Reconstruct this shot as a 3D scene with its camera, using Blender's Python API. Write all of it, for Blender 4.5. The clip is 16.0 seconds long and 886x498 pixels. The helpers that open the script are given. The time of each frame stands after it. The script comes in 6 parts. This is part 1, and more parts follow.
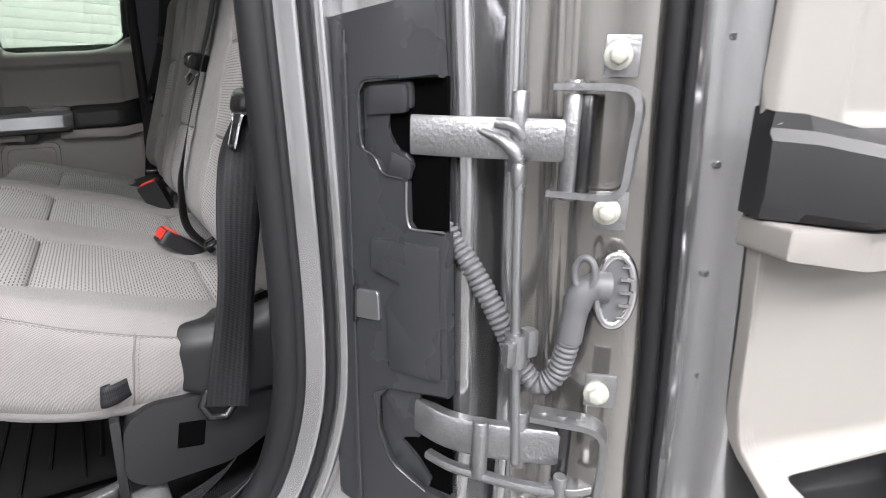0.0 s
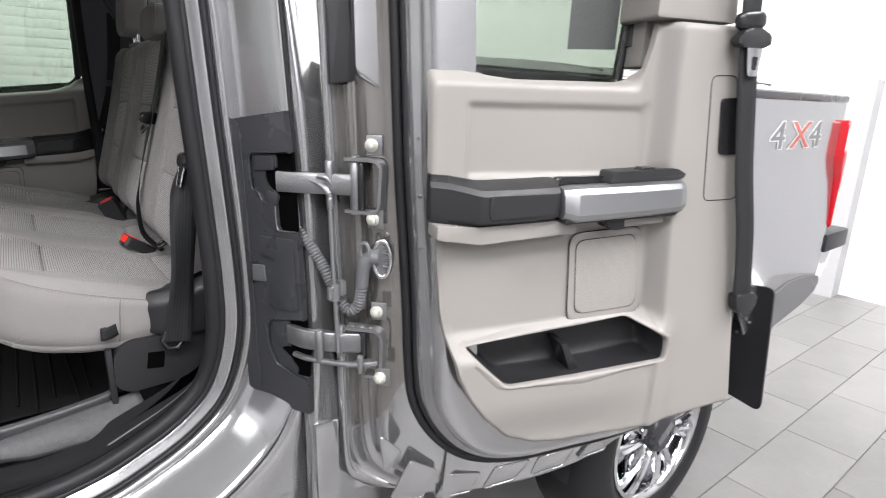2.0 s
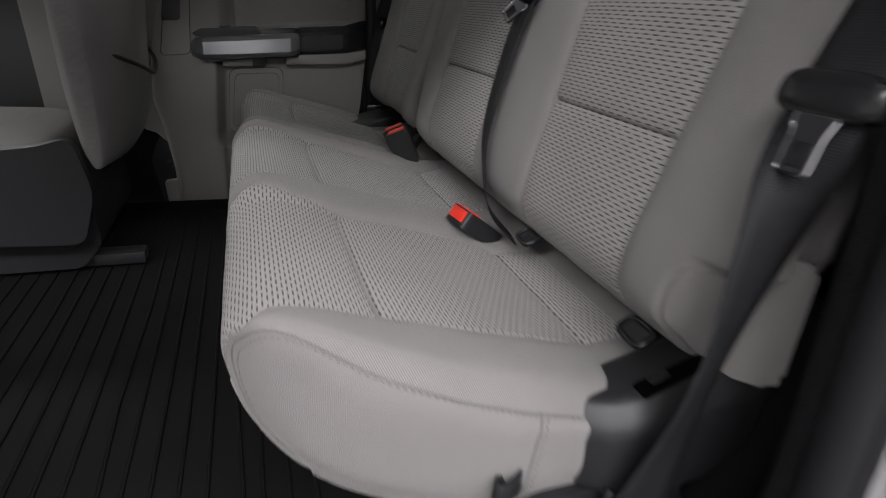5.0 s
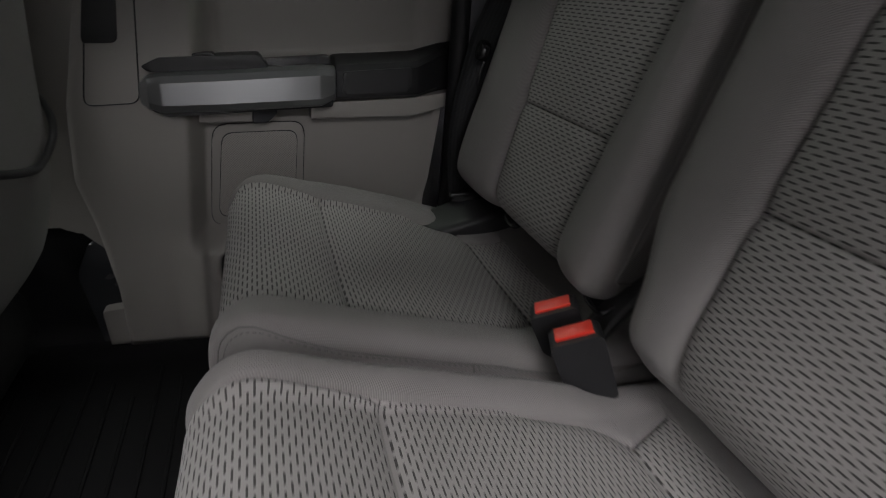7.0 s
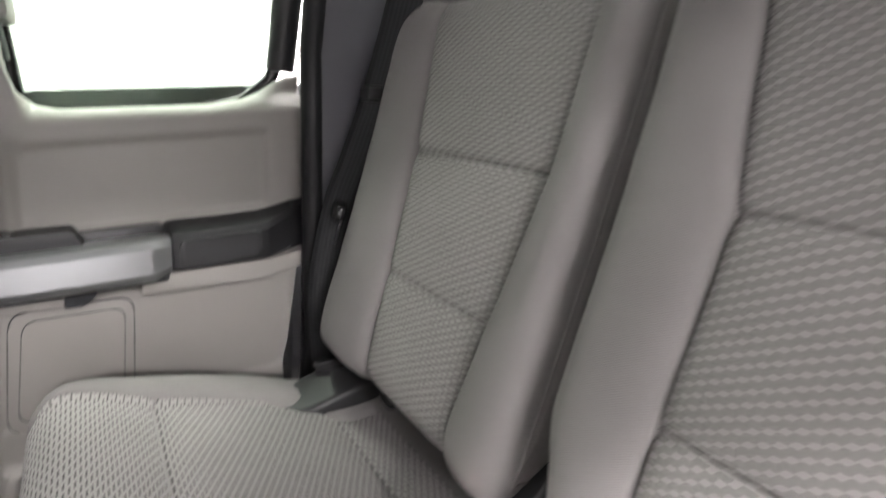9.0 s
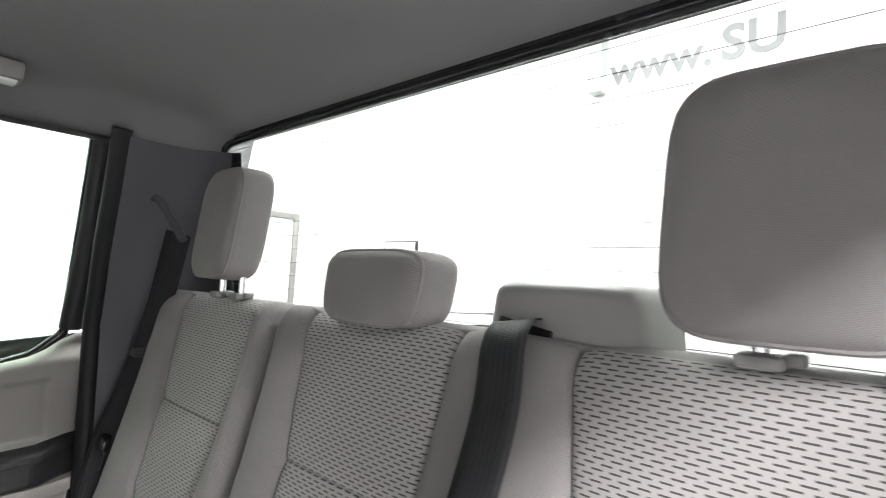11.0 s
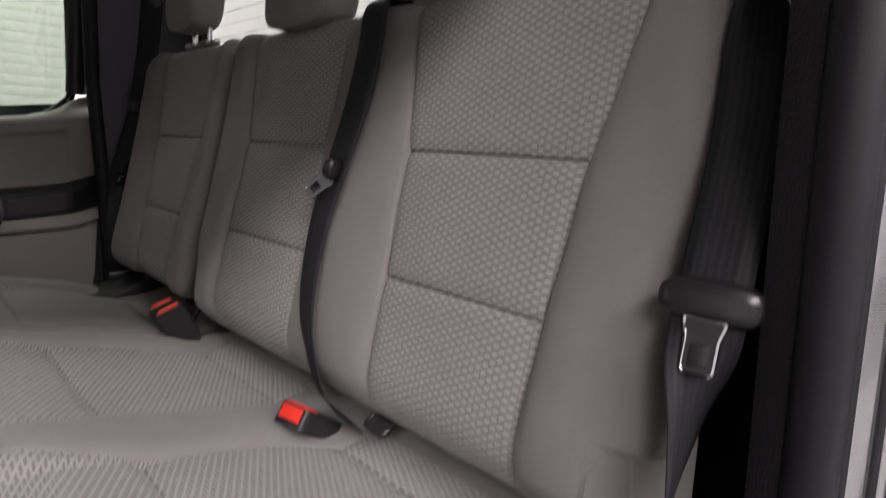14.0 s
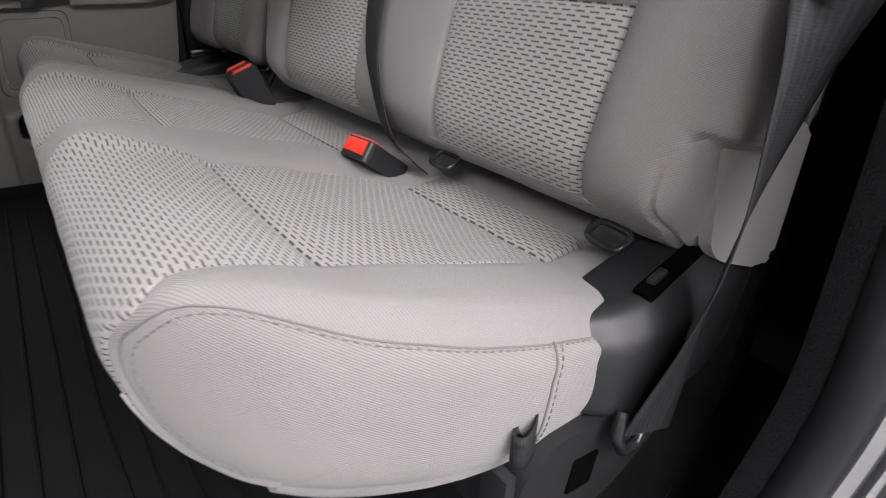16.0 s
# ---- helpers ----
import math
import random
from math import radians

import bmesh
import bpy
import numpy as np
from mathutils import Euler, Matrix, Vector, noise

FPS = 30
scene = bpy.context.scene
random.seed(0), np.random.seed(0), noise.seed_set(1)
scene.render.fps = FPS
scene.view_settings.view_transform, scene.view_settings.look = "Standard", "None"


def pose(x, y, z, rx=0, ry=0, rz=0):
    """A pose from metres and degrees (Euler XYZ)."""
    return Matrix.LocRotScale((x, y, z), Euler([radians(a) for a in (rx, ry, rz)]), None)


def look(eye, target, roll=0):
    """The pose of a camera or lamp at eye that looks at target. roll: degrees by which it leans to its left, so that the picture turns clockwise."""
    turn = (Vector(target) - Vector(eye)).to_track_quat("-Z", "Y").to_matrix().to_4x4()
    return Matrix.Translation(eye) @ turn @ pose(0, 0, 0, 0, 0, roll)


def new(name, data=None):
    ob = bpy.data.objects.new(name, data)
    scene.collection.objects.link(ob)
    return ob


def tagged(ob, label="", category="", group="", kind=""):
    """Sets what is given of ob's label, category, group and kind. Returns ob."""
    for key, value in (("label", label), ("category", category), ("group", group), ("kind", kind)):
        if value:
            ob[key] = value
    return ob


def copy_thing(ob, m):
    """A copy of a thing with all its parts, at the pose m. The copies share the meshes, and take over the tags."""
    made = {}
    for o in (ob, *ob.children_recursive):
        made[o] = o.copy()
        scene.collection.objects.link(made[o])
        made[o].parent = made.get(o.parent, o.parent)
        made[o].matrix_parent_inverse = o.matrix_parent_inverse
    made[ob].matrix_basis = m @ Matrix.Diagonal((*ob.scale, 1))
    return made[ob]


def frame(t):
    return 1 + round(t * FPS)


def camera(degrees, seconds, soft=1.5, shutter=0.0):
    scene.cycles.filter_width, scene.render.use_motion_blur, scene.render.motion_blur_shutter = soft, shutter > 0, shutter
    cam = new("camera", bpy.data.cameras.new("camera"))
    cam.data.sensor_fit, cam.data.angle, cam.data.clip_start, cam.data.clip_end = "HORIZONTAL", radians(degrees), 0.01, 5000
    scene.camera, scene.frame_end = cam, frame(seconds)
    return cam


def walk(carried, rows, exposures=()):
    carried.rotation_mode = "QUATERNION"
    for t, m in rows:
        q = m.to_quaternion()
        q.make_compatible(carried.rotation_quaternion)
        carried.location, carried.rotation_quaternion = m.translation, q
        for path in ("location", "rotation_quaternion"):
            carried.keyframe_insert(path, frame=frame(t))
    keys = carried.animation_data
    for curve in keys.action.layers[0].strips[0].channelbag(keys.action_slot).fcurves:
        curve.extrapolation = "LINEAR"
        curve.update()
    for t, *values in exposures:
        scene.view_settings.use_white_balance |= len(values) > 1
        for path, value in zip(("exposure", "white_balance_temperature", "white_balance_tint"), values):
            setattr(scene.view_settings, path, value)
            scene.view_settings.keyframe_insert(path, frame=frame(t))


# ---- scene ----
cam = camera(78.0, 16.0, soft=1.0, shutter=0.5)
METRES, EYE, TILT, LEAN, TURN = 4.4, 1.335, -12.5, 0.0, -31.0
PATH = [
    (0, (0.113, 0.058, 1.386), (1.139, 1.689, 0.852), 1.5),
    (0.5, (0.094, -0.007, 1.413), (1.163, 1.598, 0.883), 1.3),
    (1, (0.036, -0.154, 1.453), (1.173, 1.406, 0.931), 1.4),
    (1.5, (-0.006, -0.321, 1.485), (1.163, 1.216, 0.963), 1.4),
    (2, (-0.008, -0.477, 1.505), (1.179, 1.047, 0.986), 1.5),
    (2.5, (-0.006, -0.512, 1.511), (1.189, 1.005, 0.99), 1.6),
    (3, (-0.071, -0.348, 1.466), (1.024, 1.24, 0.938), 1.5),
    (3.5, (-0.145, -0.15, 1.459), (0.828, 1.508, 0.906), 1.3),
    (4, (-0.136, 0.053, 1.414), (0.676, 1.755, 0.746), 1.0),
    (4.2, (-0.125, 0.138, 1.409), (0.597, 1.859, 0.69), 1.1),
    (6.3, (-0.088, 1.019, 1.447), (0.506, 2.727, 0.592), 4.9),
    (6.5, (-0.082, 1.108, 1.465), (0.509, 2.812, 0.602), 4.8),
    (7, (-0.074, 1.309, 1.443), (0.533, 3.015, 0.593), 5.1),
    (7.5, (-0.069, 1.418, 1.425), (0.599, 3.099, 0.571), 4.9),
    (8, (-0.064, 1.484, 1.402), (0.748, 3.137, 0.622), 4.9),
    (8.5, (-0.059, 1.476, 1.447), (0.892, 3.084, 0.733), 4.8),
    (9, (-0.049, 1.403, 1.524), (1.03, 3.016, 1.042), 4.4),
    (9.5, (-0.058, 1.265, 1.639), (1.173, 2.826, 1.417), 4.9),
    (10, (-0.074, 1.117, 1.706), (1.243, 2.622, 1.691), 4.7),
    (10.2, (-0.086, 1.072, 1.723), (1.265, 2.546, 1.777), 4.6),
    (12.3, (-0.071, 0.753, 1.725), (1.454, 2.039, 1.87), 1.8),
    (12.5, (-0.075, 0.727, 1.703), (1.462, 1.998, 1.85), 2.0),
    (13, (-0.107, 0.686, 1.627), (1.443, 1.946, 1.727), 2.1),
    (13.5, (-0.136, 0.642, 1.559), (1.379, 1.941, 1.429), 2.1),
    (14, (-0.167, 0.616, 1.484), (1.262, 1.963, 1.104), 2.4),
    (14.5, (-0.197, 0.598, 1.421), (1.153, 1.966, 0.866), 2.3),
    (15, (-0.211, 0.588, 1.366), (1.06, 1.967, 0.67), 2.5),
    (15.5, (-0.205, 0.58, 1.349), (0.973, 1.964, 0.513), 2.5),
    (16, (-0.146, 0.598, 1.324), (0.96, 2.002, 0.427), 2.6),
]
EXPOSURES = [(0.0, 0.66, 6480, 10), (1.0, 0.62, 6480, 10), (2.0, 0.17, 6480, 10), (2.5, -0.06, 6500, 10), (3.0, -0.22, 6500, 10), (3.5, -0.28, 6500, 11), (4.0, -0.28, 6500, 11), (6.5, 0.02, 6500, 11), (7.0, 0.0, 6550, 11), (7.5, 0.35, 7000, 19), (8.0, 1.22, 7000, 19), (8.5, 1.85, 6800, 16), (9.0, 2.35, 6700, 13), (9.5, 2.85, 6500, 10), (10.2, 2.85, 6500, 10), (12.3, 0.3, 6500, 10), (13.0, 0.2, 6550, 14), (14.0, 0.1, 6800, 20), (14.5, 0.15, 6850, 20), (15.0, 0.28, 6550, 15), (16.0, 0.48, 6500, 13)]
walk(cam, [(t, look(eye, target, roll)) for t, eye, target, roll in PATH], EXPOSURES)

# ---------- light ----------
world = bpy.data.worlds.new("World")
scene.world = world
world.use_nodes = True
world.node_tree.nodes["Background"].inputs[0].default_value = (0.9, 0.95, 1.0, 1)
world.node_tree.nodes["Background"].inputs[1].default_value = 0.25

ROOM = dict(x0=-9.0, x1=5.4, y0=-8.0, y1=9.0, top=5.2)
# unseen lamps; fourth and fifth are fills to brighten the near and front walls
LAMPS = [(-4.6, -2.7), (-0.9, -2.9), (2.8, -2.7), (-0.9, -6.8), (-7.2, 1.5), (-2.4, 6.8), (0.8, 3.4), (2.6, 3.0), (0.8, 6.8), (2.8, 6.8)]
for lx, ly in LAMPS:
    lamp = bpy.data.lights.new("ceiling_tube_light", "AREA")
    lamp.shape, lamp.size, lamp.size_y, lamp.energy, lamp.color = "RECTANGLE", 3.0, 1.2, 330.0 if ly < -2 else 215.0, (1.0, 0.985, 1.0)
    ob = new("ceiling_tube_light", lamp)
    ob.matrix_world = pose(lx, ly, ROOM["top"] - 0.16)

# ---------- materials ----------
def nodes_of(name):
    m = bpy.data.materials.new(name)
    m.use_nodes = True
    return m, m.node_tree, m.node_tree.nodes["Principled BSDF"]


def link(nt, a, b):
    nt.links.new(a, b)


def math_node(nt, op, a, b=None, c=None):
    n = nt.nodes.new("ShaderNodeMath")
    n.operation = op
    for k, v in enumerate((a, b, c)):
        if v is None:
            continue
        if isinstance(v, (int, float)):
            n.inputs[k].default_value = v
        else:
            nt.links.new(v, n.inputs[k])
    return n.outputs[0]


def mix_color(nt, fac, a, b):
    n = nt.nodes.new("ShaderNodeMix")
    n.data_type = "RGBA"
    for k, v in ((0, fac), (6, a), (7, b)):
        if isinstance(v, (int, float, tuple)):
            n.inputs[k].default_value = v
        else:
            nt.links.new(v, n.inputs[k])
    return n.outputs[2]


def noise_fac(nt, vec, scale, detail=4.0, rough=0.55):
    n = nt.nodes.new("ShaderNodeTexNoise")
    n.inputs["Scale"].default_value, n.inputs["Detail"].default_value, n.inputs["Roughness"].default_value = scale, detail, rough
    nt.links.new(vec, n.inputs["Vector"])
    return n.outputs["Fac"]


def bump(nt, height, strength, dist, bsdf):
    n = nt.nodes.new("ShaderNodeBump")
    n.inputs["Strength"].default_value, n.inputs["Distance"].default_value = strength, dist
    nt.links.new(height, n.inputs["Height"])
    nt.links.new(n.outputs[0], bsdf.inputs["Normal"])


def surface(name, color, rough, metal=0.0, var=0.12, big=6.0, fine=900.0, grain=0.15, depth=0.0004, coat=0.0, spec=0.5, rough_var=0.08):
    """A plain material with two scales of variation and fine relief."""
    m, nt, b = nodes_of(name)
    co = nt.nodes.new("ShaderNodeTexCoord").outputs["Object"]
    f1, f2 = noise_fac(nt, co, big), noise_fac(nt, co, fine, 2.0)
    dark = tuple(c * (1 - var) for c in color) + (1,)
    light = tuple(min(1, c * (1 + var)) for c in color) + (1,)
    both = math_node(nt, "ADD", math_node(nt, "MULTIPLY", f1, 0.6), math_node(nt, "MULTIPLY", f2, 0.4))
    link(nt, mix_color(nt, both, dark, light), b.inputs["Base Color"])
    r = math_node(nt, "ADD", math_node(nt, "MULTIPLY", f1, 2 * rough_var), rough - rough_var)
    link(nt, r, b.inputs["Roughness"])
    b.inputs["Metallic"].default_value = metal
    b.inputs["Coat Weight"].default_value = coat
    b.inputs["Coat Roughness"].default_value = 0.04
    b.inputs["Specular IOR Level"].default_value = spec
    if grain:
        bump(nt, f2, grain, depth, b)
    return m


def fabric(name, base, dash):
    """Woven seat cloth. dash: rows of short dark stitches along u; otherwise a fine diagonal twill."""
    m, nt, b = nodes_of(name)
    tc = nt.nodes.new("ShaderNodeTexCoord")
    sep = nt.nodes.new("ShaderNodeSeparateXYZ")
    link(nt, tc.outputs["UV"], sep.inputs[0])
    u, v = sep.outputs[0], sep.outputs[1]
    soft = noise_fac(nt, tc.outputs["Object"], 14.0)
    fuzz = noise_fac(nt, tc.outputs["Object"], 1500.0, 2.0)
    twill = math_node(nt, "SINE", math_node(nt, "MULTIPLY", math_node(nt, "ADD", u, math_node(nt, "MULTIPLY", v, 1.6)), 2 * math.pi / 0.0034))
    cross = math_node(nt, "SINE", math_node(nt, "MULTIPLY", math_node(nt, "SUBTRACT", u, math_node(nt, "MULTIPLY", v, 1.6)), 2 * math.pi / 0.0034))
    twill = math_node(nt, "MULTIPLY_ADD", math_node(nt, "MULTIPLY", twill, math_node(nt, "MULTIPLY_ADD", cross, 0.35, 0.65)), 0.5, 0.5)
    lo, hi = tuple(c * 0.58 for c in base) + (1,), tuple(c * 1.34 for c in base) + (1,)
    tone = math_node(nt, "ADD", math_node(nt, "MULTIPLY", twill, 0.45), math_node(nt, "ADD", math_node(nt, "MULTIPLY", fuzz, 0.3), math_node(nt, "MULTIPLY", soft, 0.25)))
    col, height = mix_color(nt, tone, lo, hi), twill
    if dash:
        row = math_node(nt, "DIVIDE", v, 0.0047)
        odd = math_node(nt, "MULTIPLY", math_node(nt, "MODULO", math_node(nt, "FLOOR", row), 2.0), 0.5)
        along = math_node(nt, "FRACT", math_node(nt, "ADD", math_node(nt, "DIVIDE", u, 0.0168), odd))
        across = math_node(nt, "FRACT", row)
        on = math_node(nt, "MULTIPLY", math_node(nt, "LESS_THAN", along, 0.64), math_node(nt, "LESS_THAN", math_node(nt, "ABSOLUTE", math_node(nt, "SUBTRACT", across, 0.5)), 0.17))
        rib = math_node(nt, "MULTIPLY_ADD", math_node(nt, "SINE", math_node(nt, "MULTIPLY", u, 2 * math.pi / 0.0016)), 0.5, 0.5)
        tone = math_node(nt, "ADD", math_node(nt, "MULTIPLY", rib, 0.35), math_node(nt, "ADD", math_node(nt, "MULTIPLY", fuzz, 0.3), math_node(nt, "MULTIPLY", soft, 0.35)))
        col = mix_color(nt, tone, tuple(c * 0.86 for c in base) + (1,), tuple(c * 1.26 for c in base) + (1,))
        col = mix_color(nt, on, col, tuple(c * 0.2 for c in base) + (1,))
        height = math_node(nt, "SUBTRACT", math_node(nt, "MULTIPLY", rib, 0.3), on)
    link(nt, col, b.inputs["Base Color"])
    b.inputs["Roughness"].default_value = 0.88
    b.inputs["Specular IOR Level"].default_value = 0.25
    b.inputs["Sheen Weight"].default_value = 0.12
    bump(nt, height, 0.55, 0.0009, b)
    return m


def webbing(name, base):
    m, nt, b = nodes_of(name)
    tc = nt.nodes.new("ShaderNodeTexCoord")
    sep = nt.nodes.new("ShaderNodeSeparateXYZ")
    link(nt, tc.outputs["UV"], sep.inputs[0])
    rib = math_node(nt, "MULTIPLY_ADD", math_node(nt, "SINE", math_node(nt, "MULTIPLY", sep.outputs[0], 2 * math.pi / 0.0065)), 0.5, 0.5)
    fine = math_node(nt, "MULTIPLY_ADD", math_node(nt, "SINE", math_node(nt, "MULTIPLY", sep.outputs[1], 2 * math.pi / 0.0022)), 0.5, 0.5)
    tone = math_node(nt, "ADD", math_node(nt, "MULTIPLY", rib, 0.6), math_node(nt, "MULTIPLY", fine, 0.4))
    link(nt, mix_color(nt, tone, tuple(c * 0.7 for c in base) + (1,), tuple(c * 1.5 for c in base) + (1,)), b.inputs["Base Color"])
    b.inputs["Roughness"].default_value = 0.6
    b.inputs["Specular IOR Level"].default_value = 0.2
    bump(nt, tone, 0.5, 0.0006, b)
    return m


def glass(name, tint):
    """A thin pane: tinted see-through with a faint gloss."""
    m, nt, b = nodes_of(name)
    clear, gloss, mix = (nt.nodes.new(f"ShaderNode{k}") for k in ("BsdfTransparent", "BsdfGlossy", "MixShader"))
    clear.inputs[0].default_value = (*tint, 1)
    gloss.inputs["Roughness"].default_value = 0.02
    mix.inputs[0].default_value = 0.05
    link(nt, clear.outputs[0], mix.inputs[1])
    link(nt, gloss.outputs[0], mix.inputs[2])
    link(nt, mix.outputs[0], nt.nodes["Material Output"].inputs["Surface"])
    return m


def glow(name, color, strength):
    m, nt, b = nodes_of(name)
    b.inputs["Base Color"].default_value = (0.8, 0.8, 0.8, 1)
    b.inputs["Emission Color"].default_value = (*color, 1)
    b.inputs["Emission Strength"].default_value = strength
    return m


CLOTH = fabric("seat_cloth_twill", (0.196, 0.185, 0.182), False)
INSERT = fabric("seat_cloth_dashed", (0.252, 0.239, 0.235), True)
WEB = webbing("belt_webbing", (0.014, 0.0145, 0.016))
BLACK = surface("black_grained_plastic", (0.015, 0.015, 0.0165), 0.44, var=0.2, fine=1100.0, grain=0.35, depth=0.0005, spec=0.4)
GLOSSY = surface("black_smooth_plastic", (0.012, 0.012, 0.013), 0.25, var=0.2, grain=0.03)
CARPET = surface("black_carpet", (0.012, 0.012, 0.013), 0.95, var=0.45, fine=500.0, grain=0.9, depth=0.002, spec=0.1)
RUBBER = surface("black_rubber", (0.0105, 0.0105, 0.012), 0.5, var=0.3, grain=0.08, spec=0.25)
MATRUB = surface("rubber_floor_mat", (0.006, 0.006, 0.0065), 0.75, var=0.35, big=3.0, fine=300.0, grain=0.25, depth=0.0008, spec=0.12)
COVER = surface("charcoal_plastic", (0.028, 0.029, 0.032), 0.27, var=0.12, grain=0.08, spec=0.3)
# near-black paint for the shade inside holes that have no real depth
HOLE_SHADE = surface("hole_shade", (0.0015, 0.0015, 0.0016), 0.95, var=0.3, grain=0.0, spec=0.02)
THREAD = surface("seam_thread", (0.12, 0.115, 0.112), 0.8, var=0.2, fine=900.0, grain=0.3)
BEIGE = surface("beige_trim_plastic", (0.210, 0.198, 0.186), 0.5, var=0.05, fine=1300.0, grain=0.22, depth=0.0004)
LINER = surface("grey_headliner_cloth", (0.20, 0.20, 0.205), 0.92, var=0.1, fine=700.0, grain=0.5, depth=0.0008, spec=0.15)
PILLAR = surface("dark_grey_pillar_trim", (0.055, 0.055, 0.064), 0.62, var=0.1, fine=1100.0, grain=0.3)
PAINT = surface("grey_metallic_paint", (0.36, 0.362, 0.37), 0.17, metal=0.85, var=0.06, fine=2500.0, grain=0.0, coat=1.0, rough_var=0.02)
HINGE = surface("painted_cast_metal", (0.23, 0.232, 0.24), 0.36, metal=0.8, var=0.3, big=60.0, fine=260.0, grain=0.7, depth=0.0012, coat=0.4)
SHEET = surface("painted_door_sheet", (0.27, 0.262, 0.25), 0.17, metal=0.8, var=0.06, big=5.0, fine=1800.0, grain=0.0, coat=0.5)
CHROME = surface("chrome", (0.62, 0.62, 0.64), 0.08, metal=1.0, var=0.04, grain=0.0, rough_var=0.04)
SATIN = surface("satin_silver_plastic", (0.25, 0.254, 0.262), 0.3, metal=0.8, var=0.05, grain=0.03)
ZINC = surface("zinc_bolt", (0.42, 0.42, 0.37), 0.35, metal=0.25, var=0.15, fine=400.0, grain=0.2)
RED = surface("red_button_plastic", (0.72, 0.035, 0.02), 0.35, var=0.06, grain=0.02)
HOSE = surface("grey_corrugated_hose", (0.10, 0.102, 0.108), 0.5, var=0.15, grain=0.1)
GREYP = surface("grey_plastic", (0.20, 0.195, 0.19), 0.5, var=0.08, grain=0.12)
GLASS = glass("clear_glass", (0.245, 0.26, 0.247))
TINT = glass("green_tinted_glass", (0.44, 0.48, 0.44))
CLEAR = glass("windscreen_glass", (0.72, 0.76, 0.73))
LENS = surface("red_lamp_lens", (0.6, 0.01, 0.02), 0.12, var=0.1, grain=0.0, coat=1.0)
# grey of the low ledge, and of three walls darkened to dim reflections
SHADE = surface("grey_ledge_and_dimming_walls", (0.38, 0.38, 0.385), 0.7, var=0.04, big=1.0, fine=200.0, grain=0.1)
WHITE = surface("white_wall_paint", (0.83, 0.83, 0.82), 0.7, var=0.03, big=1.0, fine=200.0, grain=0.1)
RAIL = surface("dark_grey_sill_rail", (0.05, 0.05, 0.053), 0.35, var=0.3, big=60.0, fine=400.0, grain=0.2, depth=0.0006)
STEEL = surface("grey_sill_plastic", (0.055, 0.055, 0.057), 0.42, var=0.6, big=90.0, fine=300.0, grain=0.5, depth=0.0012, spec=0.2)


# ---------- mesh helpers ----------
def thing(name, base, label, category, group="", kind=""):
    ob = new(name)
    ob.empty_display_size = 0.05
    ob.location = base
    ob["base"] = list(base)
    return tagged(ob, label, category, group, kind)


def part(name, me, material, parent, label=""):
    ob = new(name, me)
    if material and not me.materials:
        me.materials.append(material)
    if parent:
        ob.parent = parent
        root = parent
        while root.parent:
            root = root.parent
        if parent is root:
            ob.matrix_parent_inverse = Matrix.Translation(-Vector(root.location))
    return tagged(ob, label) if label else ob


def mesh(name, verts, faces, uvs=None, smooth=True):
    me = bpy.data.meshes.new(name)
    me.from_pydata([tuple(v) for v in verts], [], faces)
    if uvs is not None:
        layer = me.uv_layers.new(name="UVMap")
        idx = np.empty(len(me.loops), dtype=np.int32)
        me.loops.foreach_get("vertex_index", idx)
        layer.data.foreach_set("uv", np.asarray(uvs, dtype=np.float32)[idx].ravel())
    if smooth:
        me.polygons.foreach_set("use_smooth", [True] * len(me.polygons))
    me.update()
    return me


def grid(name, pts, uv=None, wrap_i=False, wrap_j=False, mask=None, smooth=True, flip=False):
    """A mesh from rows of points pts[i][j]. mask(i, j) keeps a face."""
    ni, nj = len(pts), len(pts[0])
    verts = [p for row in pts for p in row]
    faces = []
    for i in range(ni if wrap_i else ni - 1):
        for j in range(nj if wrap_j else nj - 1):
            if mask and not mask(i, j):
                continue
            a, b = i * nj + j, i * nj + (j + 1) % nj
            c, d = ((i + 1) % ni) * nj + (j + 1) % nj, ((i + 1) % ni) * nj + j
            faces.append((a, d, c, b) if flip else (a, b, c, d))
    uvs = [q for row in uv for q in row] if uv else None
    return mesh(name, verts, faces, uvs, smooth)


def from_bm(name, bm, smooth=True, angle=35):
    bmesh.ops.recalc_face_normals(bm, faces=bm.faces)
    me = bpy.data.meshes.new(name)
    bm.to_mesh(me)
    bm.free()
    if smooth:
        me.polygons.foreach_set("use_smooth", [True] * len(me.polygons))
        me.set_sharp_from_angle(angle=radians(angle))
    return me


def box(name, c, size, bevel=0.004, seg=2, m=None):
    bm = bmesh.new()
    bmesh.ops.create_cube(bm, size=1.0)
    bmesh.ops.scale(bm, vec=size, verts=bm.verts)
    if bevel:
        bmesh.ops.bevel(bm, geom=list(bm.edges), offset=min(bevel, min(size) * 0.45), segments=seg, affect="EDGES", profile=0.6)
    if m is not None:
        bmesh.ops.transform(bm, matrix=m, verts=bm.verts)
    bmesh.ops.translate(bm, vec=c, verts=bm.verts)
    return from_bm(name, bm)


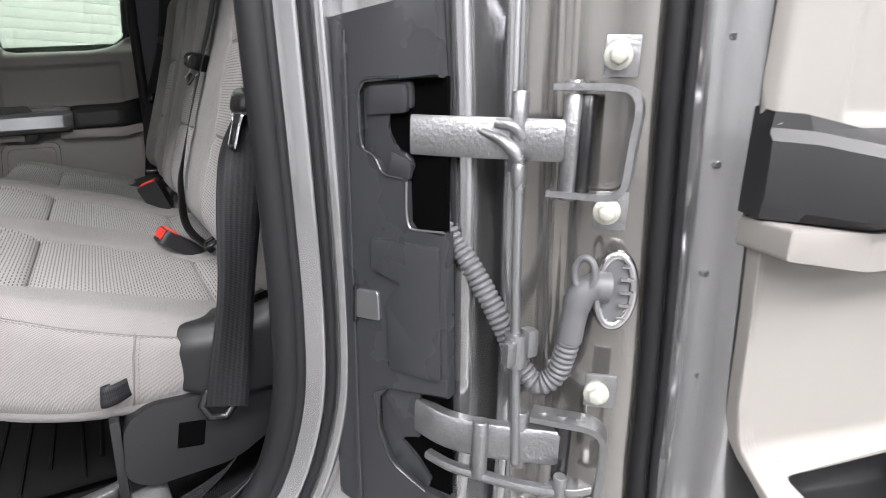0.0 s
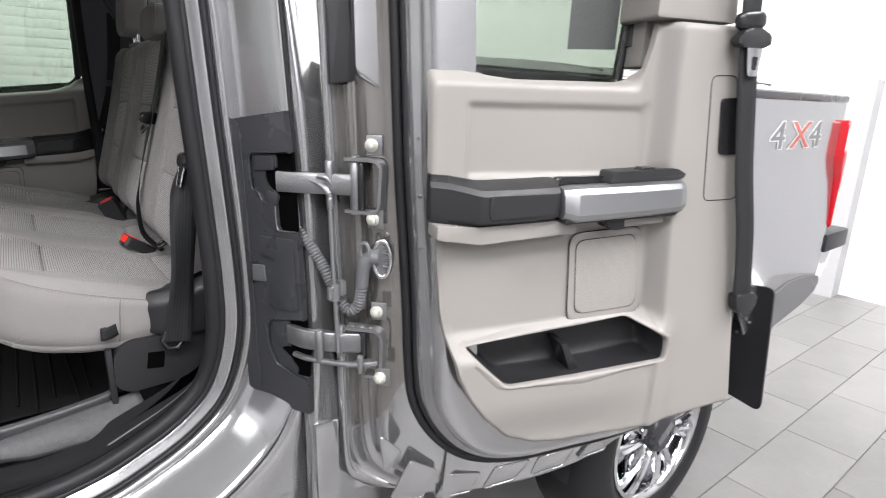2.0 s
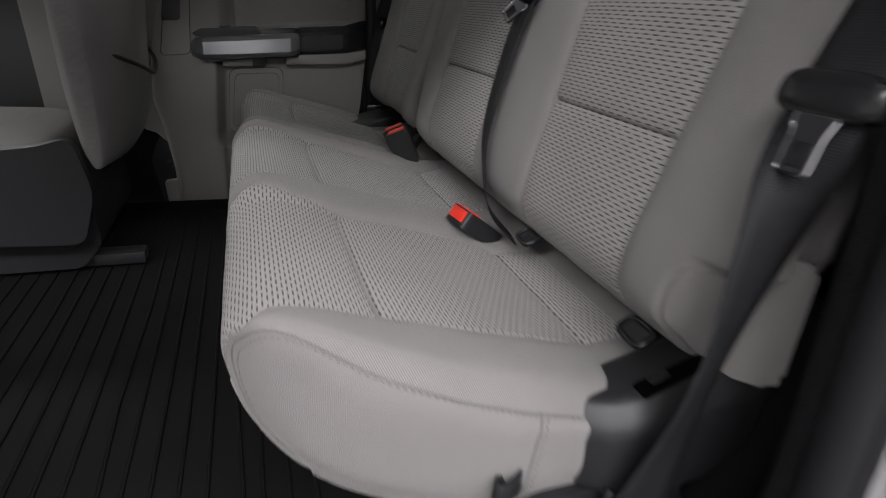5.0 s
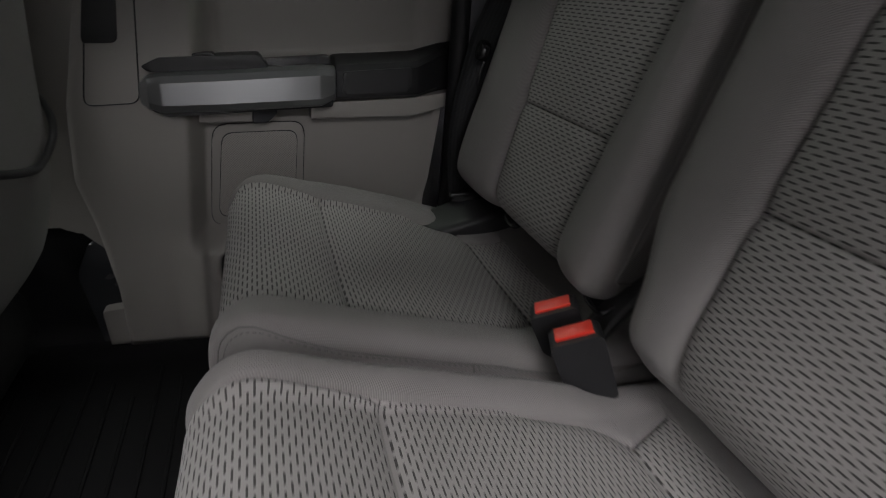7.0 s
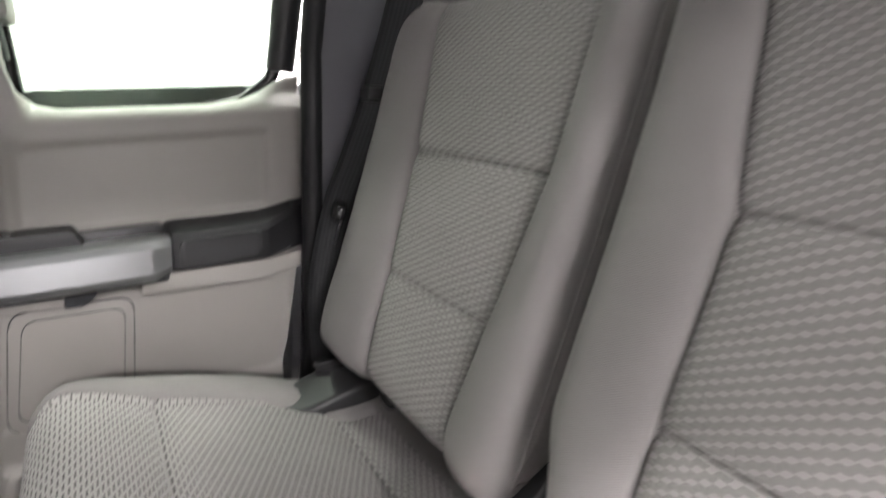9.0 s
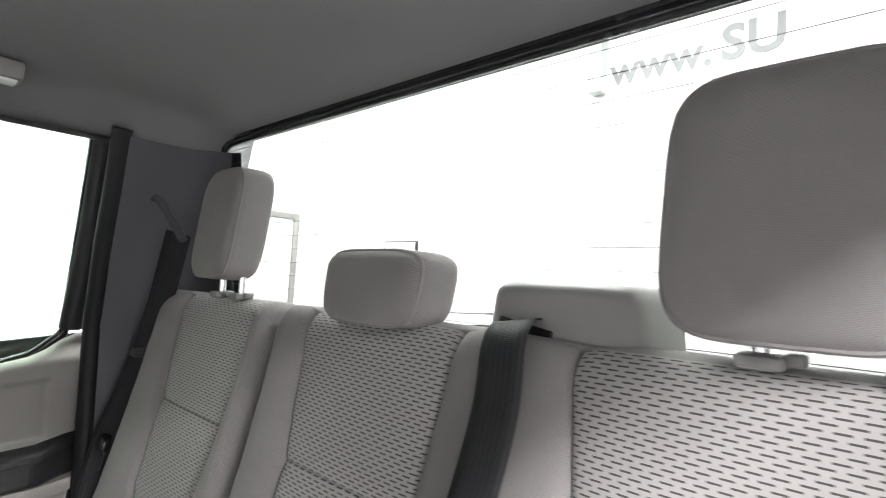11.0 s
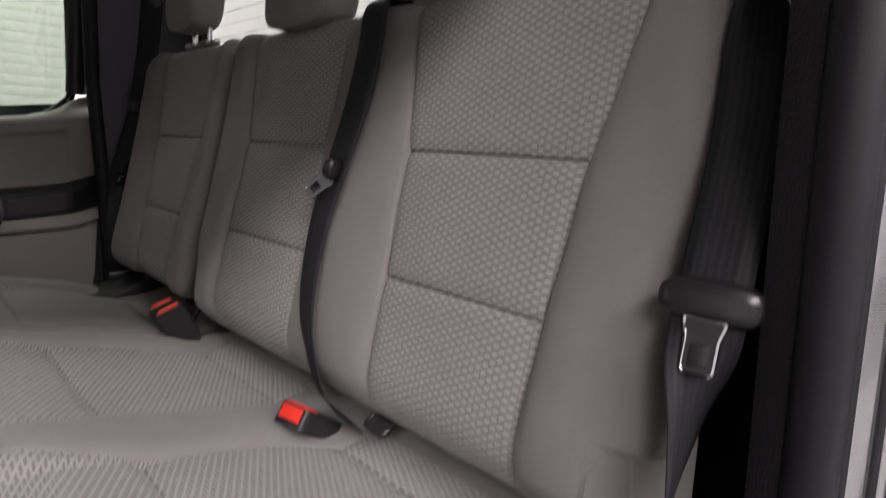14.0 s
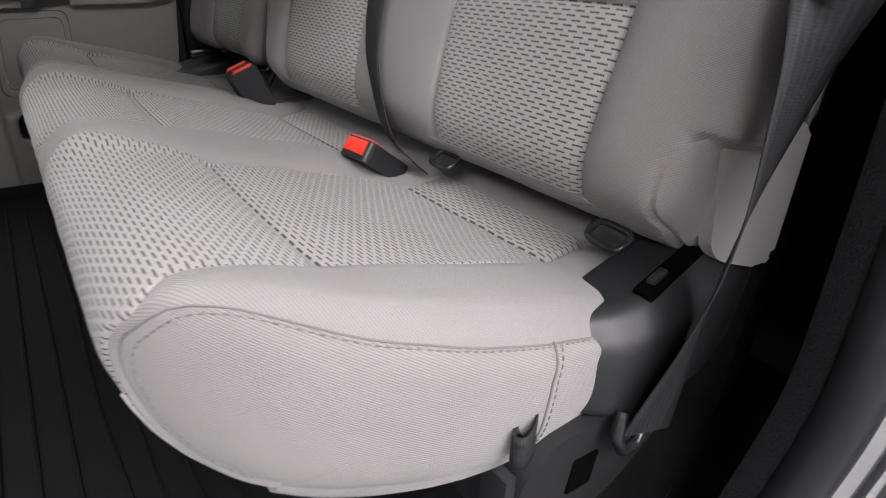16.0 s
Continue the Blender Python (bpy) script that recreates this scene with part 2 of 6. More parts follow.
def prism(name, outline, to_world, d0, d1, bevel=0.003, seg=2):
    """An outline of (a, b) stretched from depth d0 to d1; to_world(a, b, d) places it."""
    bm = bmesh.new()
    lo = [bm.verts.new(to_world(a, b, d0)) for a, b in outline]
    hi = [bm.verts.new(to_world(a, b, d1)) for a, b in outline]
    n = len(outline)
    bm.faces.new(lo[::-1])
    top = bm.faces.new(hi)
    for k in range(n):
        bm.faces.new((lo[k], lo[(k + 1) % n], hi[(k + 1) % n], hi[k]))
    if bevel:
        bmesh.ops.bevel(bm, geom=list(top.edges), offset=bevel, segments=seg, affect="EDGES", profile=0.6, clamp_overlap=True)
    bmesh.ops.triangulate(bm, faces=[f for f in bm.faces if len(f.verts) > 4])
    return from_bm(name, bm, angle=40)


def smooth_path(pts, n):
    """n points on a smooth curve through pts (Catmull-Rom)."""
    pts = [Vector(p) for p in pts]
    ext = [2 * pts[0] - pts[1]] + pts + [2 * pts[-1] - pts[-2]]
    out = []
    for k in range(n):
        s = k / (n - 1) * (len(pts) - 1)
        i = min(int(s), len(pts) - 2)
        t = s - i
        p0, p1, p2, p3 = ext[i : i + 4]
        out.append(0.5 * ((2 * p1) + (p2 - p0) * t + (2 * p0 - 5 * p1 + 4 * p2 - p3) * t * t + (3 * p1 - p0 - 3 * p2 + p3) * t**3))
    return out


def lerp_table(table, x):
    xs, ys = zip(*table)
    return float(np.interp(x, xs, ys))


def tube(name, pts, r, seg=12, closed=False, caps=True):
    """A round bar along pts; r is a number or one per point."""
    pts = [Vector(p) for p in pts]
    n = len(pts)
    rs = r if isinstance(r, (list, tuple)) else [r] * n
    rows, normal = [], None
    for k, p in enumerate(pts):
        a, b = (pts[(k - 1) % n], pts[(k + 1) % n]) if closed else (pts[max(k - 1, 0)], pts[min(k + 1, n - 1)])
        t = (b - a).normalized()
        if normal is None:
            normal = t.orthogonal().normalized()
        normal = (normal - t * normal.dot(t)).normalized()
        side = t.cross(normal)
        rows.append([p + rs[k] * (math.cos(q) * normal + math.sin(q) * side) for q in (2 * math.pi * j / seg for j in range(seg))])
    verts = [v for row in rows for v in row]
    faces = []
    for i in range(n if closed else n - 1):
        for j in range(seg):
            a, b = i * seg + j, i * seg + (j + 1) % seg
            c, d = ((i + 1) % n) * seg + (j + 1) % seg, ((i + 1) % n) * seg + j
            faces.append((a, b, c, d))
    if caps and not closed:
        faces += [tuple(range(seg))[::-1], tuple((n - 1) * seg + j for j in range(seg))]
    me = mesh(name, verts, faces)
    me.set_sharp_from_angle(angle=radians(50))
    return me


def strap(name, centres, sides, width, thick=0.0014):
    """A flat band along centres; sides: its width direction at each centre."""
    n, rows, uv, run = len(centres), [], [], 0.0
    for k in range(n):
        c, s = Vector(centres[k]), Vector(sides[k]).normalized()
        t = (Vector(centres[min(k + 1, n - 1)]) - Vector(centres[max(k - 1, 0)])).normalized()
        s = (s - t * s.dot(t)).normalized()
        nrm = t.cross(s).normalized()
        if k:
            run += (c - Vector(centres[k - 1])).length
        half, h = width / 2, thick / 2
        ring = [(-half, -h), (-half * 0.5, -h), (0, -h), (half * 0.5, -h), (half, -h), (half, h), (half * 0.5, h), (0, h), (-half * 0.5, h), (-half, h)]
        rows.append([c + s * a + nrm * b for a, b in ring])
        uv.append([(a, run) for a, b in ring])
    return grid(name, rows, uv, wrap_j=True)


def rounded(points, r, seg=5):
    """Round the corners of a 2D outline."""
    out, n = [], len(points)
    for k in range(n):
        p, a, b = Vector(points[k]), Vector(points[k - 1]), Vector(points[(k + 1) % n])
        ra = min(r, (a - p).length * 0.45, (b - p).length * 0.45)
        s, e = p + (a - p).normalized() * ra, p + (b - p).normalized() * ra
        for q in range(seg + 1):
            t = q / seg
            out.append(tuple((1 - t) ** 2 * s + 2 * t * (1 - t) * p + t * t * e))
    return out


def inside(poly, x, y):
    hit, n = False, len(poly)
    for k in range(n):
        (x1, y1), (x2, y2) = poly[k], poly[k - 1]
        if (y1 > y) != (y2 > y) and x < (x2 - x1) * (y - y1) / (y2 - y1) + x1:
            hit = not hit
    return hit


def step(a, b, x):
    t = min(1.0, max(0.0, (x - a) / (b - a)))
    return t * t * (3 - 2 * t)

# ---------- showroom ----------
def slab(name, lo, hi, material, label, category=""):
    c = [(a + b) / 2 for a, b in zip(lo, hi)]
    me = box(name, c, [b - a for a, b in zip(lo, hi)], 0)
    me.materials.append(material)
    return tagged(new(name, me), label, category, kind="structure")


def tile_material():
    m, nt, b = nodes_of("grey_stone_tile")
    tc = nt.nodes.new("ShaderNodeTexCoord")
    info = nt.nodes.new("ShaderNodeObjectInfo")
    f1 = noise_fac(nt, tc.outputs["Object"], 3.0, 6.0, 0.65)
    f2 = noise_fac(nt, tc.outputs["Object"], 60.0, 3.0)
    tone = math_node(nt, "ADD", math_node(nt, "MULTIPLY", f1, 0.55), math_node(nt, "ADD", math_node(nt, "MULTIPLY", f2, 0.2), math_node(nt, "MULTIPLY", info.outputs["Random"], 0.25)))
    link(nt, mix_color(nt, tone, (0.095, 0.093, 0.091, 1), (0.225, 0.22, 0.215, 1)), b.inputs["Base Color"])
    b.inputs["Roughness"].default_value = 0.35
    bump(nt, f2, 0.15, 0.001, b)
    return m


R = ROOM
GROUT = surface("dark_grout", (0.085, 0.083, 0.081), 0.9, var=0.2, fine=90.0)
floor = slab("floor", (R["x0"], R["y0"], -0.12), (R["x1"], R["y1"], -0.006), GROUT, "pale grey stone tile showroom floor with dark joints", "floor")
slab("wall_rear", (R["x1"], -0.1, -0.12), (R["x1"] + 0.2, R["y1"], R["top"]), WHITE, "plain white painted showroom wall", "wall")
# grey here dims reflections and bounce on the truck, unlike the white rear wall
slab("wall_rear_side", (R["x1"], R["y0"], -0.12), (R["x1"] + 0.2, -0.1, R["top"]), SHADE, "showroom wall greyed to dim reflections and bounce on the truck", "wall")
slab("wall_front", (R["x0"] - 0.2, R["y0"], -0.12), (R["x0"], R["y1"], R["top"]), SHADE, "showroom wall greyed to dim reflections and bounce on the truck", "wall")
slab("wall_near", (R["x0"] - 0.2, R["y0"] - 0.2, -0.12), (R["x1"] + 0.2, R["y0"], R["top"]), SHADE, "showroom wall greyed to dim reflections and bounce on the truck", "wall")
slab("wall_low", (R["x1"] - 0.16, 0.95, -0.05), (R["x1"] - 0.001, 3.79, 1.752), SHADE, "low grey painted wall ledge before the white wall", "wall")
slab("wall_far", (R["x0"] - 0.2, R["y1"], -0.12), (R["x1"] + 0.2, R["y1"] + 0.2, R["top"]), WHITE, "plain white painted showroom wall", "wall")
slab("ceiling", (R["x0"] - 0.2, R["y0"] - 0.2, R["top"]), (R["x1"] + 0.2, R["y1"] + 0.2, R["top"] + 0.2), WHITE, "white flat showroom ceiling", "ceiling")

DIFFUSE = glow("lamp_diffuser", (1.0, 0.985, 1.0), 6.0)
tubes = thing("ceiling_light", (LAMPS[0][0], LAMPS[0][1], R["top"]), "unseen long white ceiling light with a glowing diffuser", "ceiling light", "ceiling lights")
part("housing", box("housing", (LAMPS[0][0], LAMPS[0][1], R["top"] - 0.045), (3.1, 1.26, 0.09), 0.01), WHITE, tubes)
part("diffuser", box("diffuser", (LAMPS[0][0], LAMPS[0][1], R["top"] - 0.105), (3.0, 1.2, 0.03), 0.01), DIFFUSE, tubes, "glowing white diffuser")
for lx, ly in LAMPS[1:]:
    copy_thing(tubes, pose(lx, ly, R["top"]))

# roller shutter on the far wall
shutter = thing("roller_shutter", (-1.5, R["y1"] - 0.04, 0), "white ribbed roller shutter door closed in the wall", "shutter")
rib = box("slat", (0, 0, 0), (9.0, 0.03, 0.120), 0.006)
rib.materials.append(surface("white_shutter_paint", (0.74, 0.76, 0.74), 0.5, var=0.03, big=2.0))
for k in range(36):
    part("slat", rib, None, shutter).location = (-1.2, R["y1"] - 0.02, 0.06 + k * 0.122)
for k, ob in enumerate(shutter.children):
    ob.matrix_parent_inverse = Matrix.Translation(-Vector(shutter.location))

# the lettered panel on the rear wall
sign = thing("wall_sign", (R["x1"], 2.8, 4.0), "grey web address lettering on the white wall", "sign")
LETTER = surface("grey_letter_vinyl", (0.20, 0.205, 0.21), 0.6, var=0.05, grain=0.0)


def lettering(name, text, size, m, material, parent, label="", extrude=0.003, bold=0.0, right=False):
    cu = bpy.data.curves.new(name, "FONT")
    cu.body, cu.size, cu.extrude, cu.resolution_u = text, size, extrude, 3
    cu.offset, cu.align_x = bold, "RIGHT" if right else "LEFT"
    tmp = new(name, cu)
    me = bpy.data.meshes.new_from_object(tmp.evaluated_get(bpy.context.evaluated_depsgraph_get()))
    bpy.data.objects.remove(tmp)
    me.transform(m)
    return part(name, me, material, parent, label)


WALLTEXT = Matrix(((0, 0, -1, R["x1"] - 0.004), (-1, 0, 0, 0), (0, 1, 0, 0), (0, 0, 0, 1)))
lettering("lettering", "www.", 0.45, Matrix.Translation((0, 2.69, 4.03)) @ WALLTEXT, LETTER, sign, bold=0.008, right=True)
lettering("lettering", "SU", 0.48, Matrix.Translation((0, 2.62, 4.04)) @ WALLTEXT, LETTER, sign, bold=0.012)
soffit = slab("trim_rear", (R["x1"] - 0.25, -3.0, 4.70), (R["x1"] - 0.001, 3.97, R["top"]), WHITE, "white boxed soffit over the lettering", "soffit")

slab("trim_sign", (R["x1"] - 0.16, 3.80, 3.95), (R["x1"] - 0.001, 3.95, 4.699), surface("pale_grey_wall_paint", (0.5, 0.53, 0.52), 0.7, var=0.04, big=1.0, fine=200.0, grain=0.1), "pale grey boxed post beside the lettering", "trim")
door_far = slab("door_1", (3.72, R["y1"] - 0.03, 0.0), (4.72, R["y1"] - 0.001, 2.66), surface("pale_door_paint", (0.62, 0.65, 0.63), 0.6, var=0.03), "pale grey closed flush door in the far wall", "door")
for lo_x, hi_x, lo_z, hi_z in ((3.62, 3.72, 0.0, 2.76), (4.72, 4.82, 0.0, 2.76), (3.72, 4.72, 2.66, 2.76)):
    part("door_frame", box("door_frame", ((lo_x + hi_x) / 2, R["y1"] - 0.03, (lo_z + hi_z) / 2), (hi_x - lo_x, 0.06, hi_z - lo_z), 0.006), GREYP, door_far, "grey door frame")

# office desk in the far corner
desk = thing("desk", (4.75, 6.6, 0), "tall glass-topped desk with thin metal legs", "desk")
part("desktop", box("desktop", (4.75, 6.85, 1.755), (0.6, 1.45, 0.02), 0.004), surface("pale_green_glass_top", (0.45, 0.6, 0.55), 0.1, var=0.05, grain=0.0), desk)
leg = box("leg", (0, 0, 0), (0.03, 0.03, 1.745), 0.004)
leg.materials.append(SATIN)
for dx, dy in ((-0.25, -0.6), (0.25, -0.6), (-0.25, 0.6), (0.25, 0.6)):
    ob = part("leg", leg, None, desk)
    ob.location = (4.75 + dx, 6.85 + dy, 0.8725)
monitor = thing("computer_monitor", (4.8, 6.37, 1.765), "flat computer monitor with a light grey back on the desk", "monitor")
part("casing", box("casing", (4.8, 6.37, 2.08), (0.04, 0.64, 0.40), 0.01), BLACK, monitor, "black monitor casing")
part("screen", box("screen", (4.7785, 6.37, 2.085), (0.004, 0.59, 0.345), 0.001), WHITE, monitor, "pale screen")
part("stand", box("stand", (4.82, 6.37, 1.845), (0.04, 0.08, 0.15), 0.008), GREYP, monitor)
part("foot", box("foot", (4.8, 6.37, 1.772), (0.2, 0.26, 0.014), 0.004), BLACK, monitor)
pot = thing("pen_pot", (4.7, 7.1, 1.765), "dark pen pot on the desk", "pot")
part("cup", tube("cup", [(4.7, 7.1, 1.765), (4.7, 7.1, 1.92)], 0.07, 16), COVER, pot)

# ---------- rear bench ----------
def arc_sample(pts, n):
    """n points evenly spaced along a closed smooth outline, with their run in metres."""
    pts = [Vector((a, 0, b)) for a, b in pts]
    fine = []
    m = len(pts)
    for i in range(m):
        p0, p1, p2, p3 = pts[i - 1], pts[i], pts[(i + 1) % m], pts[(i + 2) % m]
        for q in range(30):
            t = q / 30
            fine.append(0.5 * ((2 * p1) + (p2 - p0) * t + (2 * p0 - 5 * p1 + 4 * p2 - p3) * t * t + (3 * p1 - p0 - 3 * p2 + p3) * t**3))
    run = np.cumsum([0] + [(fine[(k + 1) % len(fine)] - fine[k]).length for k in range(len(fine))])
    s = np.linspace(0, run[-1], n, endpoint=False)
    xs = np.interp(s, run, [p.x for p in fine] + [fine[0].x])
    zs = np.interp(s, run, [p.z for p in fine] + [fine[0].z])
    return xs, zs, s


def stitches(name, path, radius=0.0007, on=0.0042, off=0.0026):
    """Short threads one after another along a path, as one mesh."""
    path = [Vector(p) for p in path]
    run = np.cumsum([0] + [(path[k + 1] - path[k]).length for k in range(len(path) - 1)])
    at = lambda d: Vector([float(np.interp(d, run, [p[q] for p in path])) for q in range(3)])  # noqa: E731
    verts, faces, d = [], [], 0.0
    while d + on < run[-1]:
        p, q = at(d), at(d + on)
        t = (q - p).normalized()
        u = t.orthogonal().normalized() * radius
        w = t.cross(u)
        base = len(verts)
        for c, f in ((p, 0.4), (p + t * 0.0008, 1.0), (q - t * 0.0008, 1.0), (q, 0.4)):
            verts += [c + u * f, c + w * f, c - u * f, c - w * f]
        for r in range(3):
            faces += [(base + r * 4 + j, base + r * 4 + (j + 1) % 4, base + r * 4 + 4 + (j + 1) % 4, base + r * 4 + 4 + j) for j in range(4)]
        d += on + off
    return mesh(name, verts, faces)


def upholstery(parent, name, outline, n, edges, in_insert, seams, crown, label, corner=0.036, bulge=0.012, wrinkle=0.0012, folds=()):
    """A padded body: a closed (x, z) outline drawn along y. edges(x, z): the y of its end, of both sides of each dashed insert, and of its
    other end; in_insert(x, z): where along the outline the dashed cloth runs; seams: functions (x, z) -> distance to a cross seam;
    crown(y, x, z): padding height."""
    dx, dz, ds = arc_sample(outline, 4000)
    whole = ds[1] * 4000
    gx, gz = np.roll(dx, -1) - np.roll(dx, 1), np.roll(dz, -1) - np.roll(dz, 1)
    ln = np.hypot(gx, gz)
    nx, nz = -gz / ln, gx / ln
    if sum(nx * (dx - dx.mean()) + nz * (dz - dz.mean())) < 0:
        nx, nz = -nx, -nz
    marks = set(np.linspace(0, 3999, n, endpoint=False).astype(int).tolist())
    flags = [in_insert(x, z) for x, z in zip(dx, dz)]
    for k in range(4000):
        if flags[k] != flags[k - 1]:
            marks |= {(k - 1) % 4000, k}
        for dist in (*seams, *folds):
            u, v = dist(dx[k - 1], dz[k - 1]), dist(dx[k], dz[k])
            if u * v <= 0 and abs(u) < 0.01 and abs(v) < 0.01:
                marks |= {(k + round(d / ds[1])) % 4000 for d in (-0.011, -0.007, -0.0045, -0.003, -0.0018, -0.0009, 0, 0.0009, 0.0018, 0.003, 0.0045, 0.007, 0.011)}
    marks = sorted(marks)
    mid = edges(dx.mean(), dz.mean())
    spans = len(mid) - 1
    cols = []
    for k in range(spans):
        w = mid[k + 1] - mid[k]
        ts = set(np.linspace(0, 1, int(w / (0.0045 if k == 0 else 0.0075)) + 2))
        for d in (0.0008, 0.0017, 0.003, 0.0048, 0.0075) + ((0.011, 0.016, 0.022, 0.029) if k in (0, spans - 1) else ()):
            ts |= {d / w, 1 - d / w} if d / w < 0.45 else set()
        ts = sorted(ts)
        ts = [t for q, t in enumerate(ts) if q == 0 or t - ts[q - 1] > 0.0005 / w or t == 1]
        cols += [(k, t) for t in ts if t < 1]
    cols.append((spans - 1, 1.0))
    fine = 1.03 if name == "cushion" else 1.0
    rows, uv = [], []
    soft = corner
    for k in marks:
        x, z, cover = dx[k], dz[k], flags[k]
        e_ = edges(x, z)
        corner = soft * (0.4 + 0.6 * step(-0.13, 0.0, x)) if name == "cushion" else soft
        row, urow = [], []
        for span, t in cols:
            y = e_[span] + t * (e_[span + 1] - e_[span])
            d = min(y - e_[0], e_[-1] - y)
            e = max(0.0, corner - d)
            off = crown(y, x, z) - (corner - math.sqrt(max(0.0, corner * corner - e * e)))
            if cover:
                for edge in e_[1:-1]:
                    g = abs(y - edge)
                    off -= 0.0042 * math.exp(-((g / 0.0021) ** 2)) + 0.0030 * math.exp(-((g / 0.010) ** 2))
            if span % 2:
                for dist in seams:
                    g = abs(dist(x, z))
                    off -= (0.0048 * math.exp(-((g / 0.0021) ** 2)) + 0.0034 * math.exp(-((g / 0.011) ** 2))) * (1 if cover else 0)
            off += wrinkle * noise.noise((x * 16, y * 16, z * 16)) + 0.4 * wrinkle * noise.noise((x * 47, y * 47, z * 47))
            row.append(Vector((x + nx[k] * off, y, z + nz[k] * off)))
            curl = (corner * math.asin(min(1.0, e / corner)) - e) * (1 if y - e_[0] < e_[-1] - y else -1)
            urow.append(((y - curl) * fine, ds[k] * fine))
        rows.append(row), uv.append(urow)
    corner = soft
    m, nj = len(rows), len(cols)
    rows.append(rows[0]), uv.append([(u, whole * fine) for u, v in uv[0]])
    is_in = lambda i, j: bool(flags[marks[i]] and flags[marks[(i + 1) % m]] and cols[j][0] % 2)  # noqa: E731
    body = part(name, grid(name, rows, uv, mask=lambda i, j: not is_in(i, j)), CLOTH, parent, label)
    part("insert", grid("insert", rows, uv, mask=is_in), INSERT, body, "grey cloth insert with rows of dark dashes")
    rows.pop()
    low = next(j for j, c in enumerate(cols) if rows[0][j].y > rows[0][0].y + 0.75 * corner)
    body["foot"] = [c for i, k in enumerate(marks) if k < 2000 and dx[k] < 0.2 and nz[k] < 0.35 and dz[k] < 1.075 for c in rows[i][low]]
    # padded ends
    for j, sign in ((0, -1), (nj - 1, 1)):
        pick = 0 if j == 0 else -1
        ring = [row[j] for row in rows]
        mx, mz = sum(p.x for p in ring) / m, sum(p.z for p in ring) / m

        spine = (mx - 0.13, mx + 0.10) if name == "cushion" else (mx, mx)

        def cap(p, f):
            ax = min(max(p.x, spine[0]), spine[1])
            x, z = ax + (p.x - ax) * f, mz + (p.z - mz) * f
            return Vector((x, edges(x, z)[pick] + (p.y - edges(p.x, p.z)[pick]) * f**8 + sign * bulge * (1 - f**4), z))

        caps = [[cap(p, f) for p in ring] for f in (1.0, 0.985, 0.96, 0.92, 0.86, 0.78, 0.68, 0.56, 0.42, 0.25, 0.1, 0.0)]
        part("side_panel", grid("side_panel", caps, [[(p.x, p.z) for p in r] for r in caps], wrap_j=True), CLOTH, body)
        if name != "cushion":
            part("piping", tube("piping", [cap(p, 0.985) for p in ring[::2]], 0.0022, 6, closed=True), CLOTH, body)
            continue
        top = [p for p in ring if p.x < 0.30 and (p.z > 1.06 or (p.x < -0.08 and p.z > 1.0))]
        part("seam", tube("seam", [cap(p, 0.995) + Vector((0, sign * 0.0002, 0)) for p in top[::2]], 0.0009, 6), THREAD, body)
        part("stitching", stitches("stitching", [cap(p, 0.955) + Vector((0, sign * 0.0006, 0)) for p in top[::2]]), THREAD, body)
        for xs_ in (0.118,):
            ends = [min((p for p in ring if (p.z > mz) == up), key=lambda p: abs(p.x - xs_)) for up in (False, True)]
            line = [cap(ends[0], f) for f in np.linspace(1, 0.08, 14)] + [cap(ends[1], f) for f in np.linspace(0.08, 1, 14)]
            line = [Vector((xs_ + 0.012 * (q / 27 - 0.5), p.y + sign * 0.0003, p.z)) for q, p in enumerate(line)]
            part("seam", tube("seam", line, 0.0012, 6), THREAD, body)
            part("stitching", stitches("stitching", [p + Vector((0.006, sign * 0.0004, 0)) for p in line]), THREAD, body)
    return body


CUSHION = [(0.24, 0.975), (0.10, 0.968), (-0.02, 0.978), (-0.085, 1.002), (-0.120, 1.035), (-0.141, 1.08), (-0.145, 1.115), (-0.131, 1.140), (-0.09, 1.150),
           (0.0, 1.126), (0.12, 1.094), (0.22, 1.072), (0.30, 1.072), (0.375, 1.082), (0.39, 1.04), (0.34, 1.0)]
BACK = [(0.318, 1.106), (0.292, 1.112), (0.270, 1.134), (0.264, 1.19), (0.295, 1.307), (0.338, 1.47), (0.368, 1.60), (0.378, 1.645), (0.398, 1.672), (0.432, 1.678),
        (0.462, 1.655), (0.455, 1.56), (0.42, 1.36), (0.37, 1.125), (0.345, 1.107)]


def ridge(y, a, b, h):
    """A rounded ridge between a and b."""
    if not a < y < b:
        return 0.0
    t = (y - a) / (b - a)
    return h * (4 * t * (1 - t)) ** 0.6


def cushion_top(x, z):
    return (z > 1.05 and x < 0.305) or (x < -0.05 and z > 0.995)


CUSHION_SEAMS = [lambda x, z: (x - 0.007) if z > 1.05 else 1.0, lambda x, z: (x - 0.243) if z > 1.02 else 1.0]


def back_front(x, z):
    return x < 0.40 and z > 1.135


BACK_SEAMS = [lambda x, z: z - 1.472, lambda x, z: z - 1.307]

bench = thing("rear_bench_seat", (0.15, 1.486, 0.80), "grey cloth split rear bench seat with dashed inserts and three headrests", "car seat")


def cut_back(x, most):
    """How far an outer front corner is cut back in plan."""
    return most * max(0.0, (0.135 - x) / 0.25) ** 2.1


